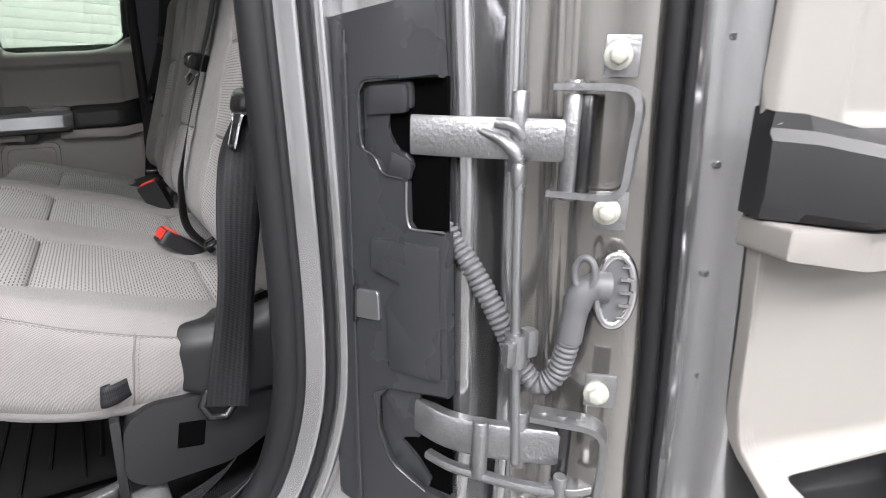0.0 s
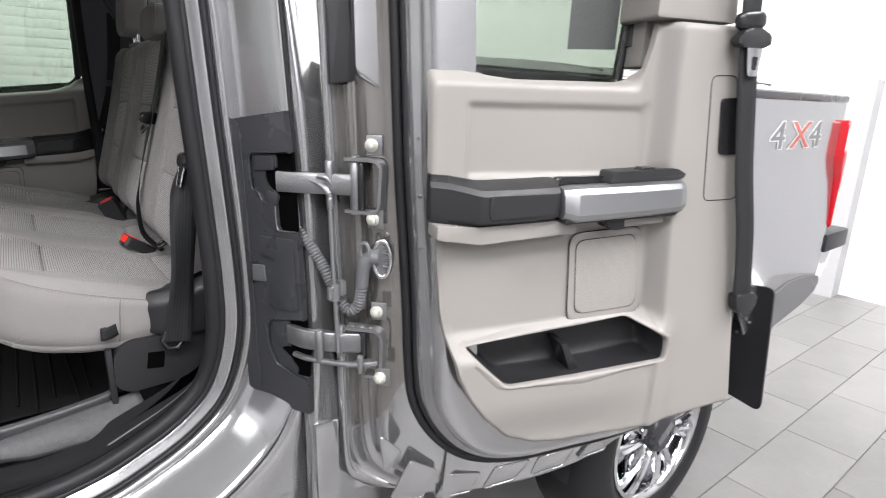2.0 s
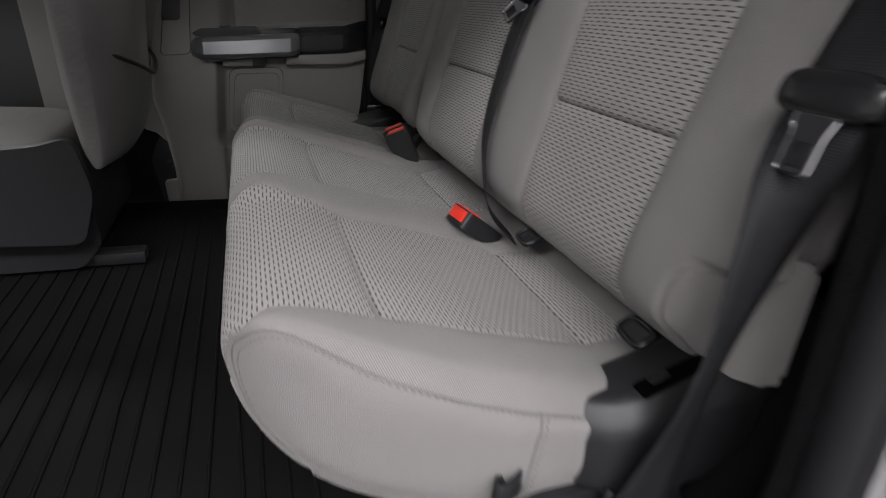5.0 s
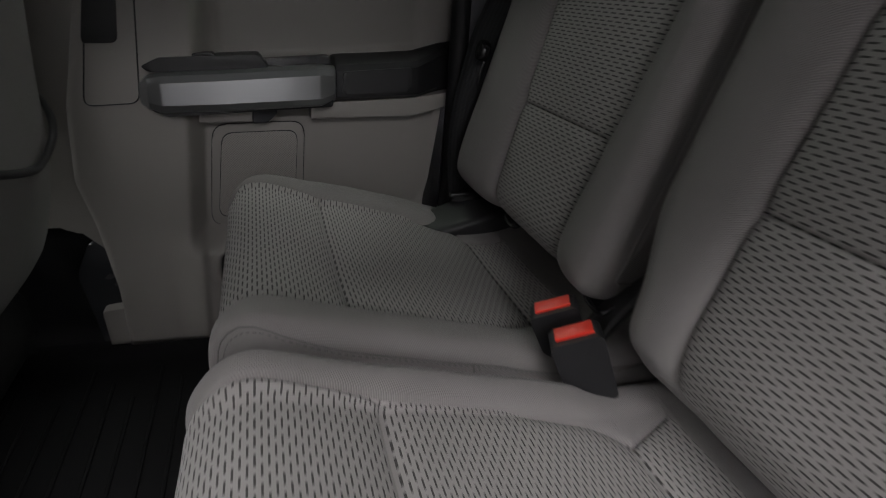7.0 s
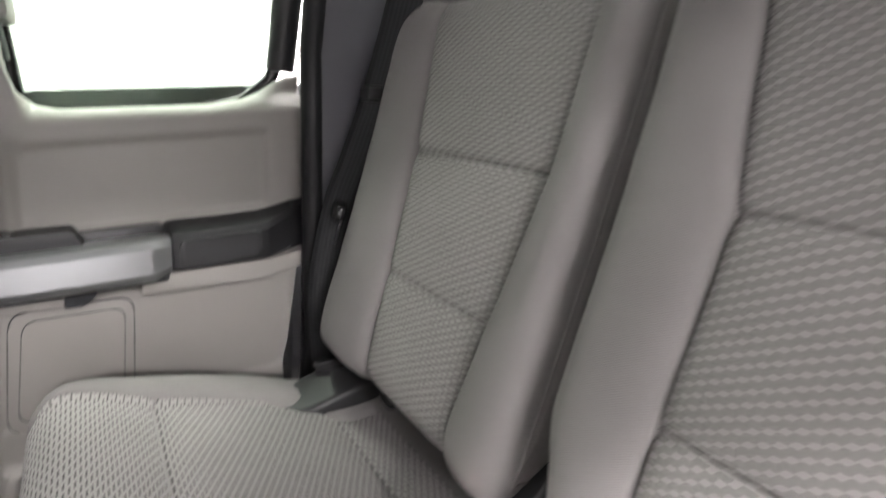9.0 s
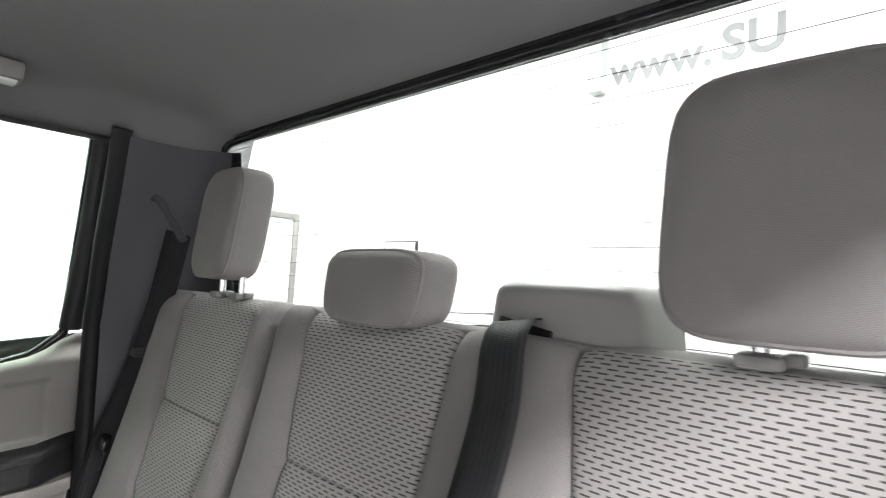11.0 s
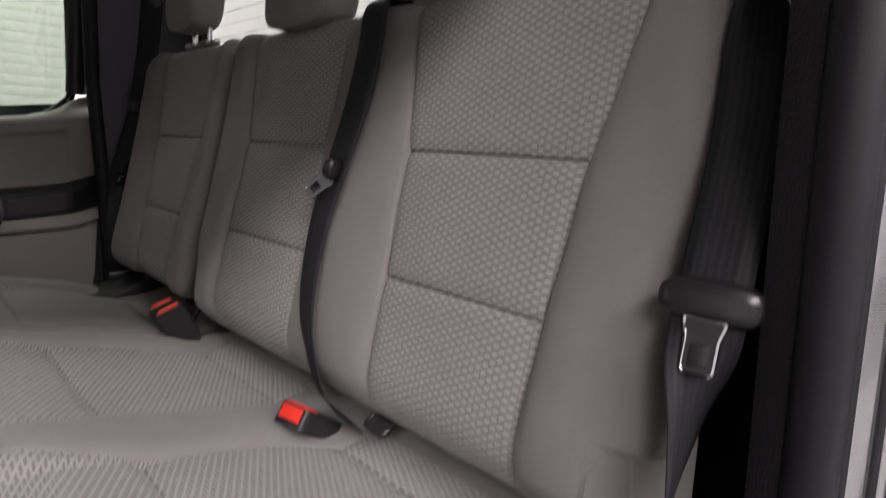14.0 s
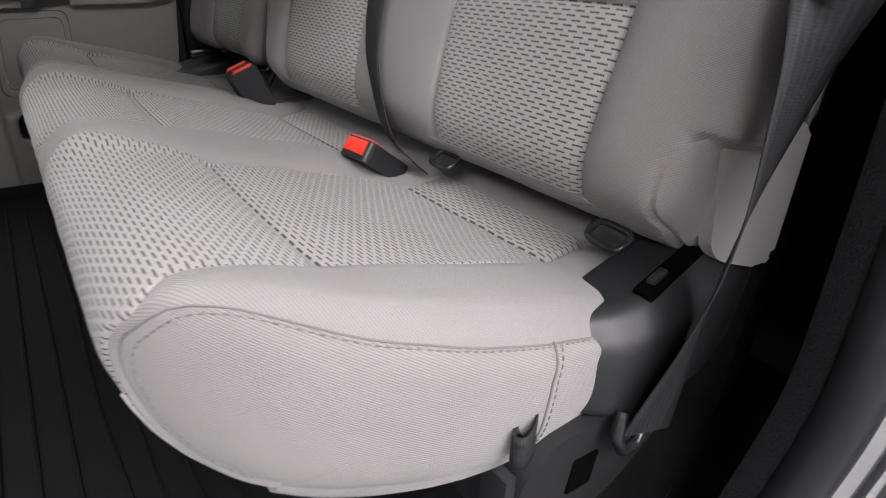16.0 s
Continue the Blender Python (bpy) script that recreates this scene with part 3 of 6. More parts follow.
def wide_cushion(x, z):
    y0 = 0.805 + cut_back(x, 0.092)
    face = step(-0.128, -0.098, x) if z > 1.06 else 0.0
    near = lerp_table([(-0.10, 0.926), (0.0, 0.920), (0.09, 0.914), (0.17, 0.913), (0.225, 0.920), (0.30, 0.926)], x)
    far = lerp_table([(-0.115, 1.275), (-0.055, 1.242), (0.01, 1.224), (0.11, 1.221), (0.19, 1.214), (0.24, 1.184), (0.31, 1.180)], x)
    near_b = lerp_table([(-0.13, 1.362), (-0.06, 1.345), (0.01, 1.342), (0.10, 1.343), (0.20, 1.347), (0.25, 1.362)], x)
    far_b = lerp_table([(-0.11, 1.672), (-0.035, 1.664), (0.015, 1.659), (0.12, 1.658), (0.21, 1.648), (0.25, 1.622), (0.31, 1.648)], x)
    return [y0, (y0 + 0.006) * (1 - face) + near * face, far, near_b, far_b, 1.698]


def narrow_cushion(x, z):
    y1 = 2.208 - cut_back(x, 0.06)
    face = step(-0.125, -0.085, x) if z > 1.06 else 0.0
    far = lerp_table([(-0.08, 2.142), (0.0, 2.142), (0.14, 2.138), (0.22, 2.118), (0.26, 2.080), (0.32, 2.078)], x)
    near = lerp_table([(-0.10, 1.805), (0.0, 1.808), (0.135, 1.805), (0.19, 1.815), (0.24, 1.832), (0.30, 1.835)], x)
    y0 = 1.738 + 0.025 * step(-0.06, -0.13, x)
    return [y0, near, (y1 - 0.012) * (1 - face) + far * face, y1]


def near_crown(y, x, z):
    top = step(-0.152, -0.09, x) * step(1.03, 1.09, z) * (1 - step(0.28, 0.36, x))
    h = ridge(y, 0.795, 0.925, 0.010) + ridge(y, 1.222, 1.343, 0.012) + ridge(y, 1.655, 1.735, 0.016)
    h -= 0.004 * (ridge(y, 0.92, 1.222, 1) + ridge(y, 1.343, 1.655, 1))
    quilt = step(0.905, 0.935, y) * step(1.24, 1.21, y) + step(1.33, 1.36, y) * step(1.67, 1.64, y)
    puff = 0.007 * (quilt * (ridge(x, -0.13, 0.007, 1) + ridge(x, 0.007, 0.243, 1)) + (1 - quilt) * ridge(x, -0.16, 0.32, 1))
    return top * (h * (0.55 + 0.65 * step(0.24, 0.2, x)) + puff)


def far_crown(y, x, z):
    top = step(-0.152, -0.09, x) * step(1.03, 1.09, z) * (1 - step(0.28, 0.36, x))
    h = ridge(y, 1.71, 1.807, 0.014) + ridge(y, 2.13, 2.235, 0.016) - 0.004 * ridge(y, 1.807, 2.13, 1)
    quilt = step(1.795, 1.825, y) * step(2.155, 2.12, y)
    return top * (h + 0.007 * (quilt * (ridge(x, -0.13, 0.007, 1) + ridge(x, 0.007, 0.243, 1)) + (1 - quilt) * ridge(x, -0.16, 0.32, 1)))


cushion_a = upholstery(bench, "cushion", CUSHION, 230, wide_cushion, cushion_top, CUSHION_SEAMS, near_crown, "wide grey cloth seat cushion for two places", corner=0.02, bulge=0.010)
cushion_b = upholstery(bench, "cushion", [(a if a > -0.03 else -0.03 + (a + 0.03) * 0.86, b) for a, b in CUSHION], 210, narrow_cushion, cushion_top, CUSHION_SEAMS, far_crown, "narrow grey cloth seat cushion", corner=0.02, bulge=0.010)


def wide_back(x, z):
    return [0.772 + 0.022 * step(1.224, 1.212, z), lerp_table([(1.2, 0.912), (1.31, 0.908), (1.46, 0.898), (1.54, 0.882), (1.66, 0.861)], z), lerp_table([(1.2, 1.152), (1.48, 1.169), (1.65, 1.196)], z),
            lerp_table([(1.2, 1.352), (1.31, 1.356), (1.47, 1.362), (1.66, 1.345)], z), lerp_table([(1.31, 1.616), (1.47, 1.613), (1.56, 1.630), (1.67, 1.646)], z), 1.717 - 0.028 * step(1.29, 1.19, z)]


def narrow_back(x, z):
    return [1.739 + 0.012 * step(1.21, 1.13, z), lerp_table([(1.2, 1.838), (1.31, 1.826), (1.47, 1.803), (1.67, 1.797)], z), lerp_table([(1.21, 2.042), (1.31, 2.054), (1.47, 2.072), (1.67, 2.107)], z), 2.205]


def fold(y, z):
    """The tucked cloth at the lower outer corner of the wide backrest."""
    lobe = lerp_table([(1.10, 0.812), (1.14, 0.816), (1.16, 0.827), (1.192, 0.826), (1.212, 0.813), (1.22, 0.80)], z)
    dip = 0.006 * math.exp(-(((y - lobe) / 0.003) ** 2)) * step(1.228, 1.212, z)
    dip += 0.006 * math.exp(-(((z - 1.218) / 0.004) ** 2)) * step(0.822, 0.806, y)
    return dip + 0.005 * step(lobe, lobe - 0.016, y) * step(1.225, 1.205, z)


def back_crown_near(y, x, z):
    face = step(0.42, 0.38, x) * step(1.12, 1.17, z)
    e = wide_back(x, z)
    h = ridge(y, 0.775, e[1], 0.018) + ridge(y, e[2], e[3], 0.011) + ridge(y, e[4], e[5] + 0.013, 0.016) + 0.004 * (ridge(y, e[1], e[2], 1) + ridge(y, e[3], e[4], 1))
    return face * h - step(0.42, 0.38, x) * fold(y, z)


def back_crown_far(y, x, z):
    face = step(0.42, 0.38, x) * step(1.12, 1.17, z)
    e = narrow_back(x, z)
    return face * (ridge(y, 1.725, e[1], 0.016) + ridge(y, e[2], 2.22, 0.018) + 0.004 * ridge(y, e[1], e[2], 1))


back_a = upholstery(bench, "backrest", BACK, 250, wide_back, back_front, BACK_SEAMS, back_crown_near, "wide grey cloth backrest for two places", corner=0.032, bulge=0.006, folds=[lambda x, z: z - 1.223 if x < 0.4 else 1.0, lambda x, z: z - 1.212 if x < 0.4 else 1.0])
back_b = upholstery(bench, "backrest", [(a, b + 0.30 * max(0.0, 1.2 - b)) for a, b in BACK], 230, narrow_back, back_front, BACK_SEAMS, back_crown_far, "narrow grey cloth backrest", corner=0.03, bulge=0.006)
# dark hinge strap in the gap between the two halves
part("hinge_strap", strap("hinge_strap", smooth_path([(0.36, 1.738, 1.23), (0.315, 1.742, 1.17), (0.275, 1.748, 1.11), (0.25, 1.75, 1.05)], 14), [(0, 1, 0)] * 14, 0.034, 0.008), BLACK, bench, "black plastic strap between the seat halves")


def pad(name, c, w, d, h, power=5.0, taper=0.0, lean=0.0, n=36, m=44):
    """A soft block: w across (y), d deep (x), h high (z). taper: narrower at the foot."""
    rows, uv = [], []
    sg = lambda v, e: math.copysign(abs(v) ** e, v)  # noqa: E731
    for i in range(n + 1):
        a = -math.pi / 2 + math.pi * i / n
        row, ur = [], []
        for j in range(m):
            b = 2 * math.pi * j / m
            ca, sa = sg(math.cos(a), 2 / power), sg(math.sin(a), 2 / power)
            x, y, z = ca * sg(math.cos(b), 2 / power), ca * sg(math.sin(b), 2 / power), sa
            y *= 1 - taper * (1 - z) / 2
            p = Vector((c[0] + x * d / 2 + lean * z * h / 2, c[1] + y * w / 2, c[2] + z * h / 2))
            row.append(p)
            ur.append((p.y + p.x * 0.7, p.z))
        rows.append(row), uv.append(ur)
    return grid(name, rows, uv, wrap_j=True)


def headrest(c, w, d, h, post_y, taper=0.0, foot=1.655, power=3.5):
    body = part("headrest", pad("headrest", c, w, d, h, power, taper, 0.12), CLOTH, bench, "padded grey cloth headrest")
    ring = []
    for q in range(48):
        a = 2 * math.pi * q / 48
        sg = lambda v: math.copysign(abs(v) ** (2 / power), v)  # noqa: E731
        rim = (1 - 0.67**power) ** (1 / power)
        z = sg(math.sin(a)) * rim
        y = sg(math.cos(a)) * rim * (1 - taper * (1 - z) / 2)
        ring.append((c[0] - d * 0.335 + 0.12 * z * h / 2, c[1] + y * w / 2, c[2] + z * h / 2))
    part("piping", tube("piping", ring, 0.0024, 6, closed=True), CLOTH, body)
    for py in post_y:
        part("post", tube("post", [(c[0] + 0.002, py, foot - 0.01), (c[0] + 0.002, py, c[2] - h / 2 + 0.03)], 0.0062, 14), CHROME, body, "chrome headrest post")
        part("collar", box("collar", (c[0] - 0.002, py - 0.002, 1.681), (0.030, 0.034, 0.012), 0.005, 3), GREYP, body, "grey plastic post collar")
        part("release_tab", box("release_tab", (c[0] + 0.004, py - 0.024, 1.684), (0.018, 0.014, 0.010), 0.004, 3), GREYP, body)


headrest((0.402, 1.020, 1.802), 0.188, 0.088, 0.218, (1.045, 0.953), power=4.8)
headrest((0.402, 1.960, 1.818), 0.160, 0.088, 0.216, (1.985, 1.905), power=4.8)
headrest((0.396, 1.484, 1.717), 0.206, 0.094, 0.100, (), 0.10, power=4.2)

# belt guide housing on the backrest
guide = part("belt_guide", pad("belt_guide", (0.473, 1.234, 1.692), 0.172, 0.135, 0.088, 6.5, -0.12), GREYP, bench, "grey plastic belt guide with a slot")
part("slot", box("slot", (0.4085, 1.268, 1.684), (0.010, 0.070, 0.012), 0.003, 2, pose(0, 0, 0, 9, 0, 0)), GLOSSY, guide)

# lower hardware at the outer end
recl = []
for u in range(29):
    f = u / 28
    x = 0.150 + 0.223 * (0.5 - 0.5 * math.cos(math.pi * f))
    nose = math.sqrt(max(0.0, 1 - max(0.0, (x - 0.35) / 0.024) ** 2))
    lo = lerp_table([(0.17, 0.992), (0.21, 0.982), (0.26, 0.977), (0.31, 0.984), (0.373, 1.01)], x) + 0.050 * (1 - nose)
    hi = lerp_table([(0.17, 1.086), (0.21, 1.093), (0.26, 1.107), (0.31, 1.119), (0.373, 1.123)], x) - 0.045 * (1 - nose)
    yo = lerp_table([(0.15, 0.812), (0.166, 0.798), (0.185, 0.783), (0.22, 0.772), (0.31, 0.769), (0.373, 0.773)], x) + 0.022 * (1 - nose)
    ring = rounded([(yo + 0.006, lo), (0.868, lo), (0.868, hi - 0.016), (yo + 0.024, hi), (yo, hi - 0.026)], 0.012, 5)
    recl.append([Vector((x, a, b)) for a, b in ring])
hardware = part("recliner_cover", grid("recliner_cover", [[sum(recl[0], Vector()) / len(recl[0])] * len(recl[0])] + recl + [[sum(recl[-1], Vector()) / len(recl[-1])] * len(recl[-1])], wrap_j=True), BLACK, bench, "black grained plastic recliner cover")
hardware.data.set_sharp_from_angle(angle=radians(60))
# a black box stands for the shade in the slot
part("lever_slot", box("lever_slot", (0.264, 0.803, 1.1005), (0.084, 0.019, 0.016), 0.004, 2, pose(0, 0, 0, 0, -14, 3)), HOLE_SHADE, hardware, "black box painted as the shade in the lever slot")
part("lever", box("lever", (0.246, 0.803, 1.102), (0.022, 0.009, 0.012), 0.003, 2, pose(0, 0, 0, 0, -14, 3)), BLACK, hardware)

mirrored = [[Vector((p.x + 0.004, 2.978 - p.y, p.z + 0.004)) for p in row] for row in recl]
far_hardware = part("recliner_cover", grid("recliner_cover", [[sum(mirrored[0], Vector()) / len(mirrored[0])] * len(mirrored[0])] + mirrored + [[sum(mirrored[-1], Vector()) / len(mirrored[-1])] * len(mirrored[-1])], wrap_j=True), BLACK, bench, "black grained plastic recliner cover")
far_hardware.data.set_sharp_from_angle(angle=radians(60))
part("lever_slot", box("lever_slot", (0.285, 2.172, 1.118), (0.095, 0.017, 0.016), 0.004, 2, pose(0, 0, 0, 0, -5, -4)), GLOSSY, far_hardware)

legpts = rounded([(0.092, 0.888), (0.096, 0.965), (0.125, 0.988), (0.285, 0.985), (0.318, 0.955), (0.30, 0.915), (0.23, 0.872), (0.12, 0.868)], 0.026, 7)
leg_part = part("seat_leg_cover", prism("seat_leg_cover", legpts, lambda a, b, d: Vector((a, d, b)), 0.875, 0.792, 0.016, 5), BLACK, bench, "black plastic seat leg cover with a square hole")
# shade of the square hole, painted on as a black block
part("square_hole", box("square_hole", (0.175, 0.7925, 0.932), (0.034, 0.006, 0.038), 0.0015, 1, pose(0, 0, 0, 0, 8, 0)), HOLE_SHADE, leg_part)
part("rail", box("rail", (0.088, 0.81, 0.90), (0.012, 0.03, 0.15), 0.003), BLACK, bench)
part("rail", box("rail", (0.15, 1.40, 0.92), (0.22, 0.05, 0.14), 0.01), BLACK, bench)
part("rail", box("rail", (0.15, 1.95, 0.92), (0.22, 0.05, 0.14), 0.01), BLACK, bench)
loop = smooth_path([(0.112, 0.800, 1.020), (0.098, 0.789, 1.019), (0.084, 0.784, 1.018), (0.079, 0.790, 1.017), (0.086, 0.797, 1.016), (0.104, 0.801, 1.016)], 22)
part("pull_loop", strap("pull_loop", loop, [(0.1, 0.1, 1)] * 22, 0.026, 0.0025), WEB, bench, "black webbing pull loop")
flap_pts = rounded([(0.278, 1.232), (0.292, 1.125), (0.302, 1.112), (0.338, 1.104), (0.346, 1.116), (0.343, 1.235)], 0.012, 4)
part("cloth_flap", prism("cloth_flap", flap_pts, lambda a, b, d: Vector((a, d - 0.55 * (a - 0.302), b)), 0.794, 0.782, 0.005, 3), CLOTH, bench, "grey cloth flap beside the backrest")
foot = list(cushion_a["foot"])
edge = [Vector(foot[k : k + 3]) + Vector((0, 0.001, -0.0012)) for k in range(0, len(foot), 3)]
part("edge_trim", tube("edge_trim", edge, 0.0018, 8), surface("off_white_edge_strip", (0.33, 0.32, 0.31), 0.6), bench, "pale edge strip under the cushion")
for ax, ay, az in ((0.270, 0.873, 1.109), (0.272, 1.134, 1.111), (0.288, 1.768, 1.136), (0.279, 1.989, 1.148)):
    oval = [(math.copysign(abs(math.cos(a)) ** 0.5, math.cos(a)), math.copysign(abs(math.sin(a)) ** 0.5, math.sin(a))) for a in (2 * math.pi * q / 28 for q in range(28))]
    at = lambda u, v, up=0.0: Vector((ax + 0.011 * u + 0.002 * v, ay + 0.021 * v, az + 0.006 * u + up))  # noqa: E731
    frame_ = part("child_seat_anchor", tube("child_seat_anchor", [at(u, v) for u, v in oval], 0.0036, 8, closed=True), GLOSSY, bench, "black child seat anchor bezel")
    part("hollow", grid("hollow", [[at(u * f, v * f, 0.0005 - dz) for u, v in oval] for f, dz in ((1.0, 0.0), (0.9, 0.004), (0.5, 0.006), (0.01, 0.006))], wrap_j=True), BLACK, frame_)

# ---------- buckles ----------
def buckle(base, c, axis, roll, label, size=1.15):
    """A seat belt buckle with a red button, lying along axis at c."""
    t = thing("seat_belt_buckle", base, label, "buckle", "seat belt buckles")
    m = Vector(axis).to_track_quat("Z", "Y").to_matrix().to_4x4() @ pose(0, 0, 0, 0, 0, roll) @ Matrix.Scale(size, 4)
    body = [(-0.021, -0.036), (0.021, -0.036), (0.0235, 0.03), (0.021, 0.036), (-0.021, 0.036), (-0.0235, 0.03)]
    bm_me = prism("body", rounded(body, 0.004, 3), lambda a, b, d: Vector((a, d, b)), -0.0125, 0.0125, 0.003, 2)
    bm_me.transform(Matrix.Translation(c) @ m)
    part("body", bm_me, BLACK, t)
    red = prism("button", rounded([(-0.0175, 0.0355), (0.0175, 0.0355), (0.0175, 0.014), (0.012, 0.014), (0.012, 0.02), (-0.012, 0.02), (-0.012, 0.014), (-0.0175, 0.014)], 0.001, 2), lambda a, b, d: Vector((a, d, b)), -0.009, 0.0145, 0.001, 2)
    red.transform(Matrix.Translation(c) @ m)
    part("button", red, RED, t, "red release button")
    top = box("button_top", (0, 0.002, 0.0368), (0.034, 0.0165, 0.003), 0.001)
    top.transform(Matrix.Translation(c) @ m)
    part("button_top", top, RED, t, "red release button")
    stalk = [Vector(c) - Vector(axis).normalized() * 0.034, Vector(c) - Vector(axis).normalized() * 0.075 + Vector((0.012, 0, -0.004))]
    part("stalk", tube("stalk", stalk, [0.014, 0.016], 10), BLACK, t)
    return t


buckle((0.24, 1.234, 1.06), (0.228, 1.232, 1.091), (-0.80, -0.12, 0.58), 0, "black seat belt buckle with a red button resting on the cushion")
buckle((0.245, 1.745, 1.05), (0.236, 1.753, 1.104), (-0.42, 0.12, 0.9), 82, "black upright seat belt buckle with a red button between the cushions")
buckle((0.238, 1.695, 1.05), (0.229, 1.696, 1.108), (-0.42, 0.1, 0.9), 82, "black upright seat belt buckle with a red button between the cushions")


# ---------- belts ----------
def belt(path, sides, n, width, base, label, tongue_at, turn=None, flipy=1, hang=None):
    t = thing("seat_belt", base, label, "seat belt", "seat belts")
    c = smooth_path(path, n)
    s = smooth_path(sides, n)
    part("webbing", strap("webbing", c, s, width), WEB, t)
    k = tongue_at
    d = (c[k + 1] - c[k]).normalized()
    side = Vector(turn) if turn else s[k]
    side = (side - d * side.dot(d)).normalized()
    nrm = d.cross(side)
    m = Matrix((( side.x, nrm.x, d.x, c[k].x), (side.y, nrm.y, d.y, c[k].y), (side.z, nrm.z, d.z, c[k].z), (0, 0, 0, 1)))
    holder = pad("tongue_holder", (0, 0, 0), 0.024, width * 1.45, 0.034, 3.0)
    holder.transform(m)
    part("tongue_holder", holder, GLOSSY, t, "black moulded tongue grip")
    plate = prism("tongue", rounded([(-0.017, 0.012), (0.017, 0.012), (0.0115, 0.028), (0.0115, 0.055), (-0.0115, 0.055), (-0.0115, 0.028)], 0.003, 3), lambda a, b, q: Vector((a, q, b)), -0.0012, 0.0012, 0.0005, 1)
    hole = box("tongue_slot", (0, 0, 0.042), (0.014, 0.0034, 0.018), 0.001)
    for me in (plate, hole):
        me.transform(m @ Matrix.Translation((0, 0.007 * flipy, 0)))
    if hang:
        v = Vector(hang).normalized()
        w = v.cross(Vector((-0.8, -0.45, 0.35))).normalized()
        q = w.cross(v)
        away = Matrix(((w.x, q.x, v.x, c[k].x), (w.y, q.y, v.y, c[k].y), (w.z, q.z, v.z, c[k].z), (0, 0, 0, 1))) @ (m @ Matrix.Translation((0, 0.007 * flipy, 0))).inverted()
        for me in (plate, hole):
            me.transform(away)
    wire = tube("tongue_edge", [(a, 0.0, b) for a, b in rounded([(-0.0155, 0.014), (0.0155, 0.014), (0.0115, 0.028), (0.0115, 0.055), (-0.0115, 0.055), (-0.0115, 0.028)], 0.004, 3)], 0.0018, 6, closed=True)
    wire.transform((away if hang else Matrix()) @ m @ Matrix.Translation((0, 0.007 * flipy, 0)))
    tong = part("tongue", plate, SATIN if hang else BLACK, t, "shiny steel tongue" if hang else "black coated tongue with a bright steel edge")
    part("tongue_edge", wire, CHROME, tong)
    part("tongue_slot", hole, GLOSSY, tong)
    return t, c


BW = 0.053
near_belt, _ = belt([(0.43, 0.842, 1.885), (0.412, 0.792, 1.757), (0.388, 0.772, 1.67), (0.333, 0.752, 1.52), (0.270, 0.743, 1.385), (0.252, 0.744, 1.27), (0.24, 0.75, 1.14), (0.220, 0.766, 0.975)],
                    [(0.99, 0.12, 0), (0.99, 0.1, 0), (0.97, 0.0, 0), (0.1, -1, 0), (0.05, -1, 0), (0.93, -0.12, 0), (0.93, 0.36, 0), (0.95, -0.25, 0.1)], 90, BW, (0.225, 0.765, 0.97),
                    "black seat belt hanging beside the backrest with its tongue", 52, None)
part("anchor", tube("anchor", [(0.20, 0.780, 0.998), (0.190, 0.775, 0.980), (0.198, 0.772, 0.962), (0.218, 0.771, 0.958), (0.230, 0.774, 0.972)], 0.006, 8), GLOSSY, near_belt, "black anchor hook")
mid_belt, _ = belt([(0.412, 1.274, 1.692), (0.385, 1.270, 1.690), (0.360, 1.262, 1.668), (0.345, 1.256, 1.61), (0.328, 1.264, 1.53), (0.306, 1.279, 1.445), (0.284, 1.292, 1.36), (0.258, 1.284, 1.261), (0.244, 1.258, 1.195), (0.245, 1.222, 1.125), (0.285, 1.20, 1.075)],
                   [(0.05, -1, 0.15), (0.05, -1, 0.15), (0.05, -1, 0.15), (0.05, -1, 0.1), (0.05, -1, 0.1), (0, -1, 0.1), (-0.1, -0.98, 0), (-0.2, -0.98, 0), (-0.3, -0.95, 0), (-0.3, -0.95, 0), (-0.2, -0.95, 0)], 90, BW, (0.30, 1.22, 1.07),
                   "black seat belt from the guide down the middle backrest", 45, (0.8, 0.5, 0.2), hang=(-0.42, 0.62, -0.66))
far_belt, _ = belt([(0.362, 2.118, 1.80), (0.356, 2.165, 1.66), (0.345, 2.205, 1.545), (0.318, 2.222, 1.44), (0.295, 2.232, 1.36), (0.275, 2.238, 1.22), (0.285, 2.238, 1.08)],
                   [(0.7, -0.7, 0), (0.7, -0.7, 0), (0.72, -0.68, 0), (0.75, -0.65, 0), (0.8, -0.6, 0), (0.85, -0.4, 0), (0.85, -0.4, 0)], 80, BW, (0.26, 2.235, 1.05),
                   "black seat belt hanging from the far pillar", 53, (0.3, 0.95, 0))
part("upper_guide", tube("upper_guide", smooth_path([(0.318, 2.215, 1.872), (0.335, 2.172, 1.870), (0.348, 2.140, 1.835), (0.368, 2.105, 1.785)], 12), 0.0085, 8), PILLAR, far_belt, "grey loop guide on the pillar")
part("stop_button", box("stop_button", (0.338, 2.212, 1.545), (0.03, 0.034, 0.022), 0.005), BLACK, far_belt)

# ---------- the truck ----------
truck = thing("pickup_truck", (0.4, 1.486, 0.0), "grey metallic pickup truck with its rear cab door open", "truck")

# rear door opening: rubber seals, painted rim and jamb follow one curve
OPEN = smooth_path([(0.254, 0, 2.0), (0.261, 0, 1.85), (0.268, 0, 1.68), (0.275, 0, 1.48), (0.283, 0, 1.30), (0.288, 0, 1.13), (0.281, 0, 1.01), (0.250, 0, 0.908), (0.189, 0, 0.847), (0.106, 0, 0.803),
                    (0.02, 0, 0.772), (-0.10, 0, 0.757), (-0.4, 0, 0.75), (-0.9, 0, 0.75)], 150)


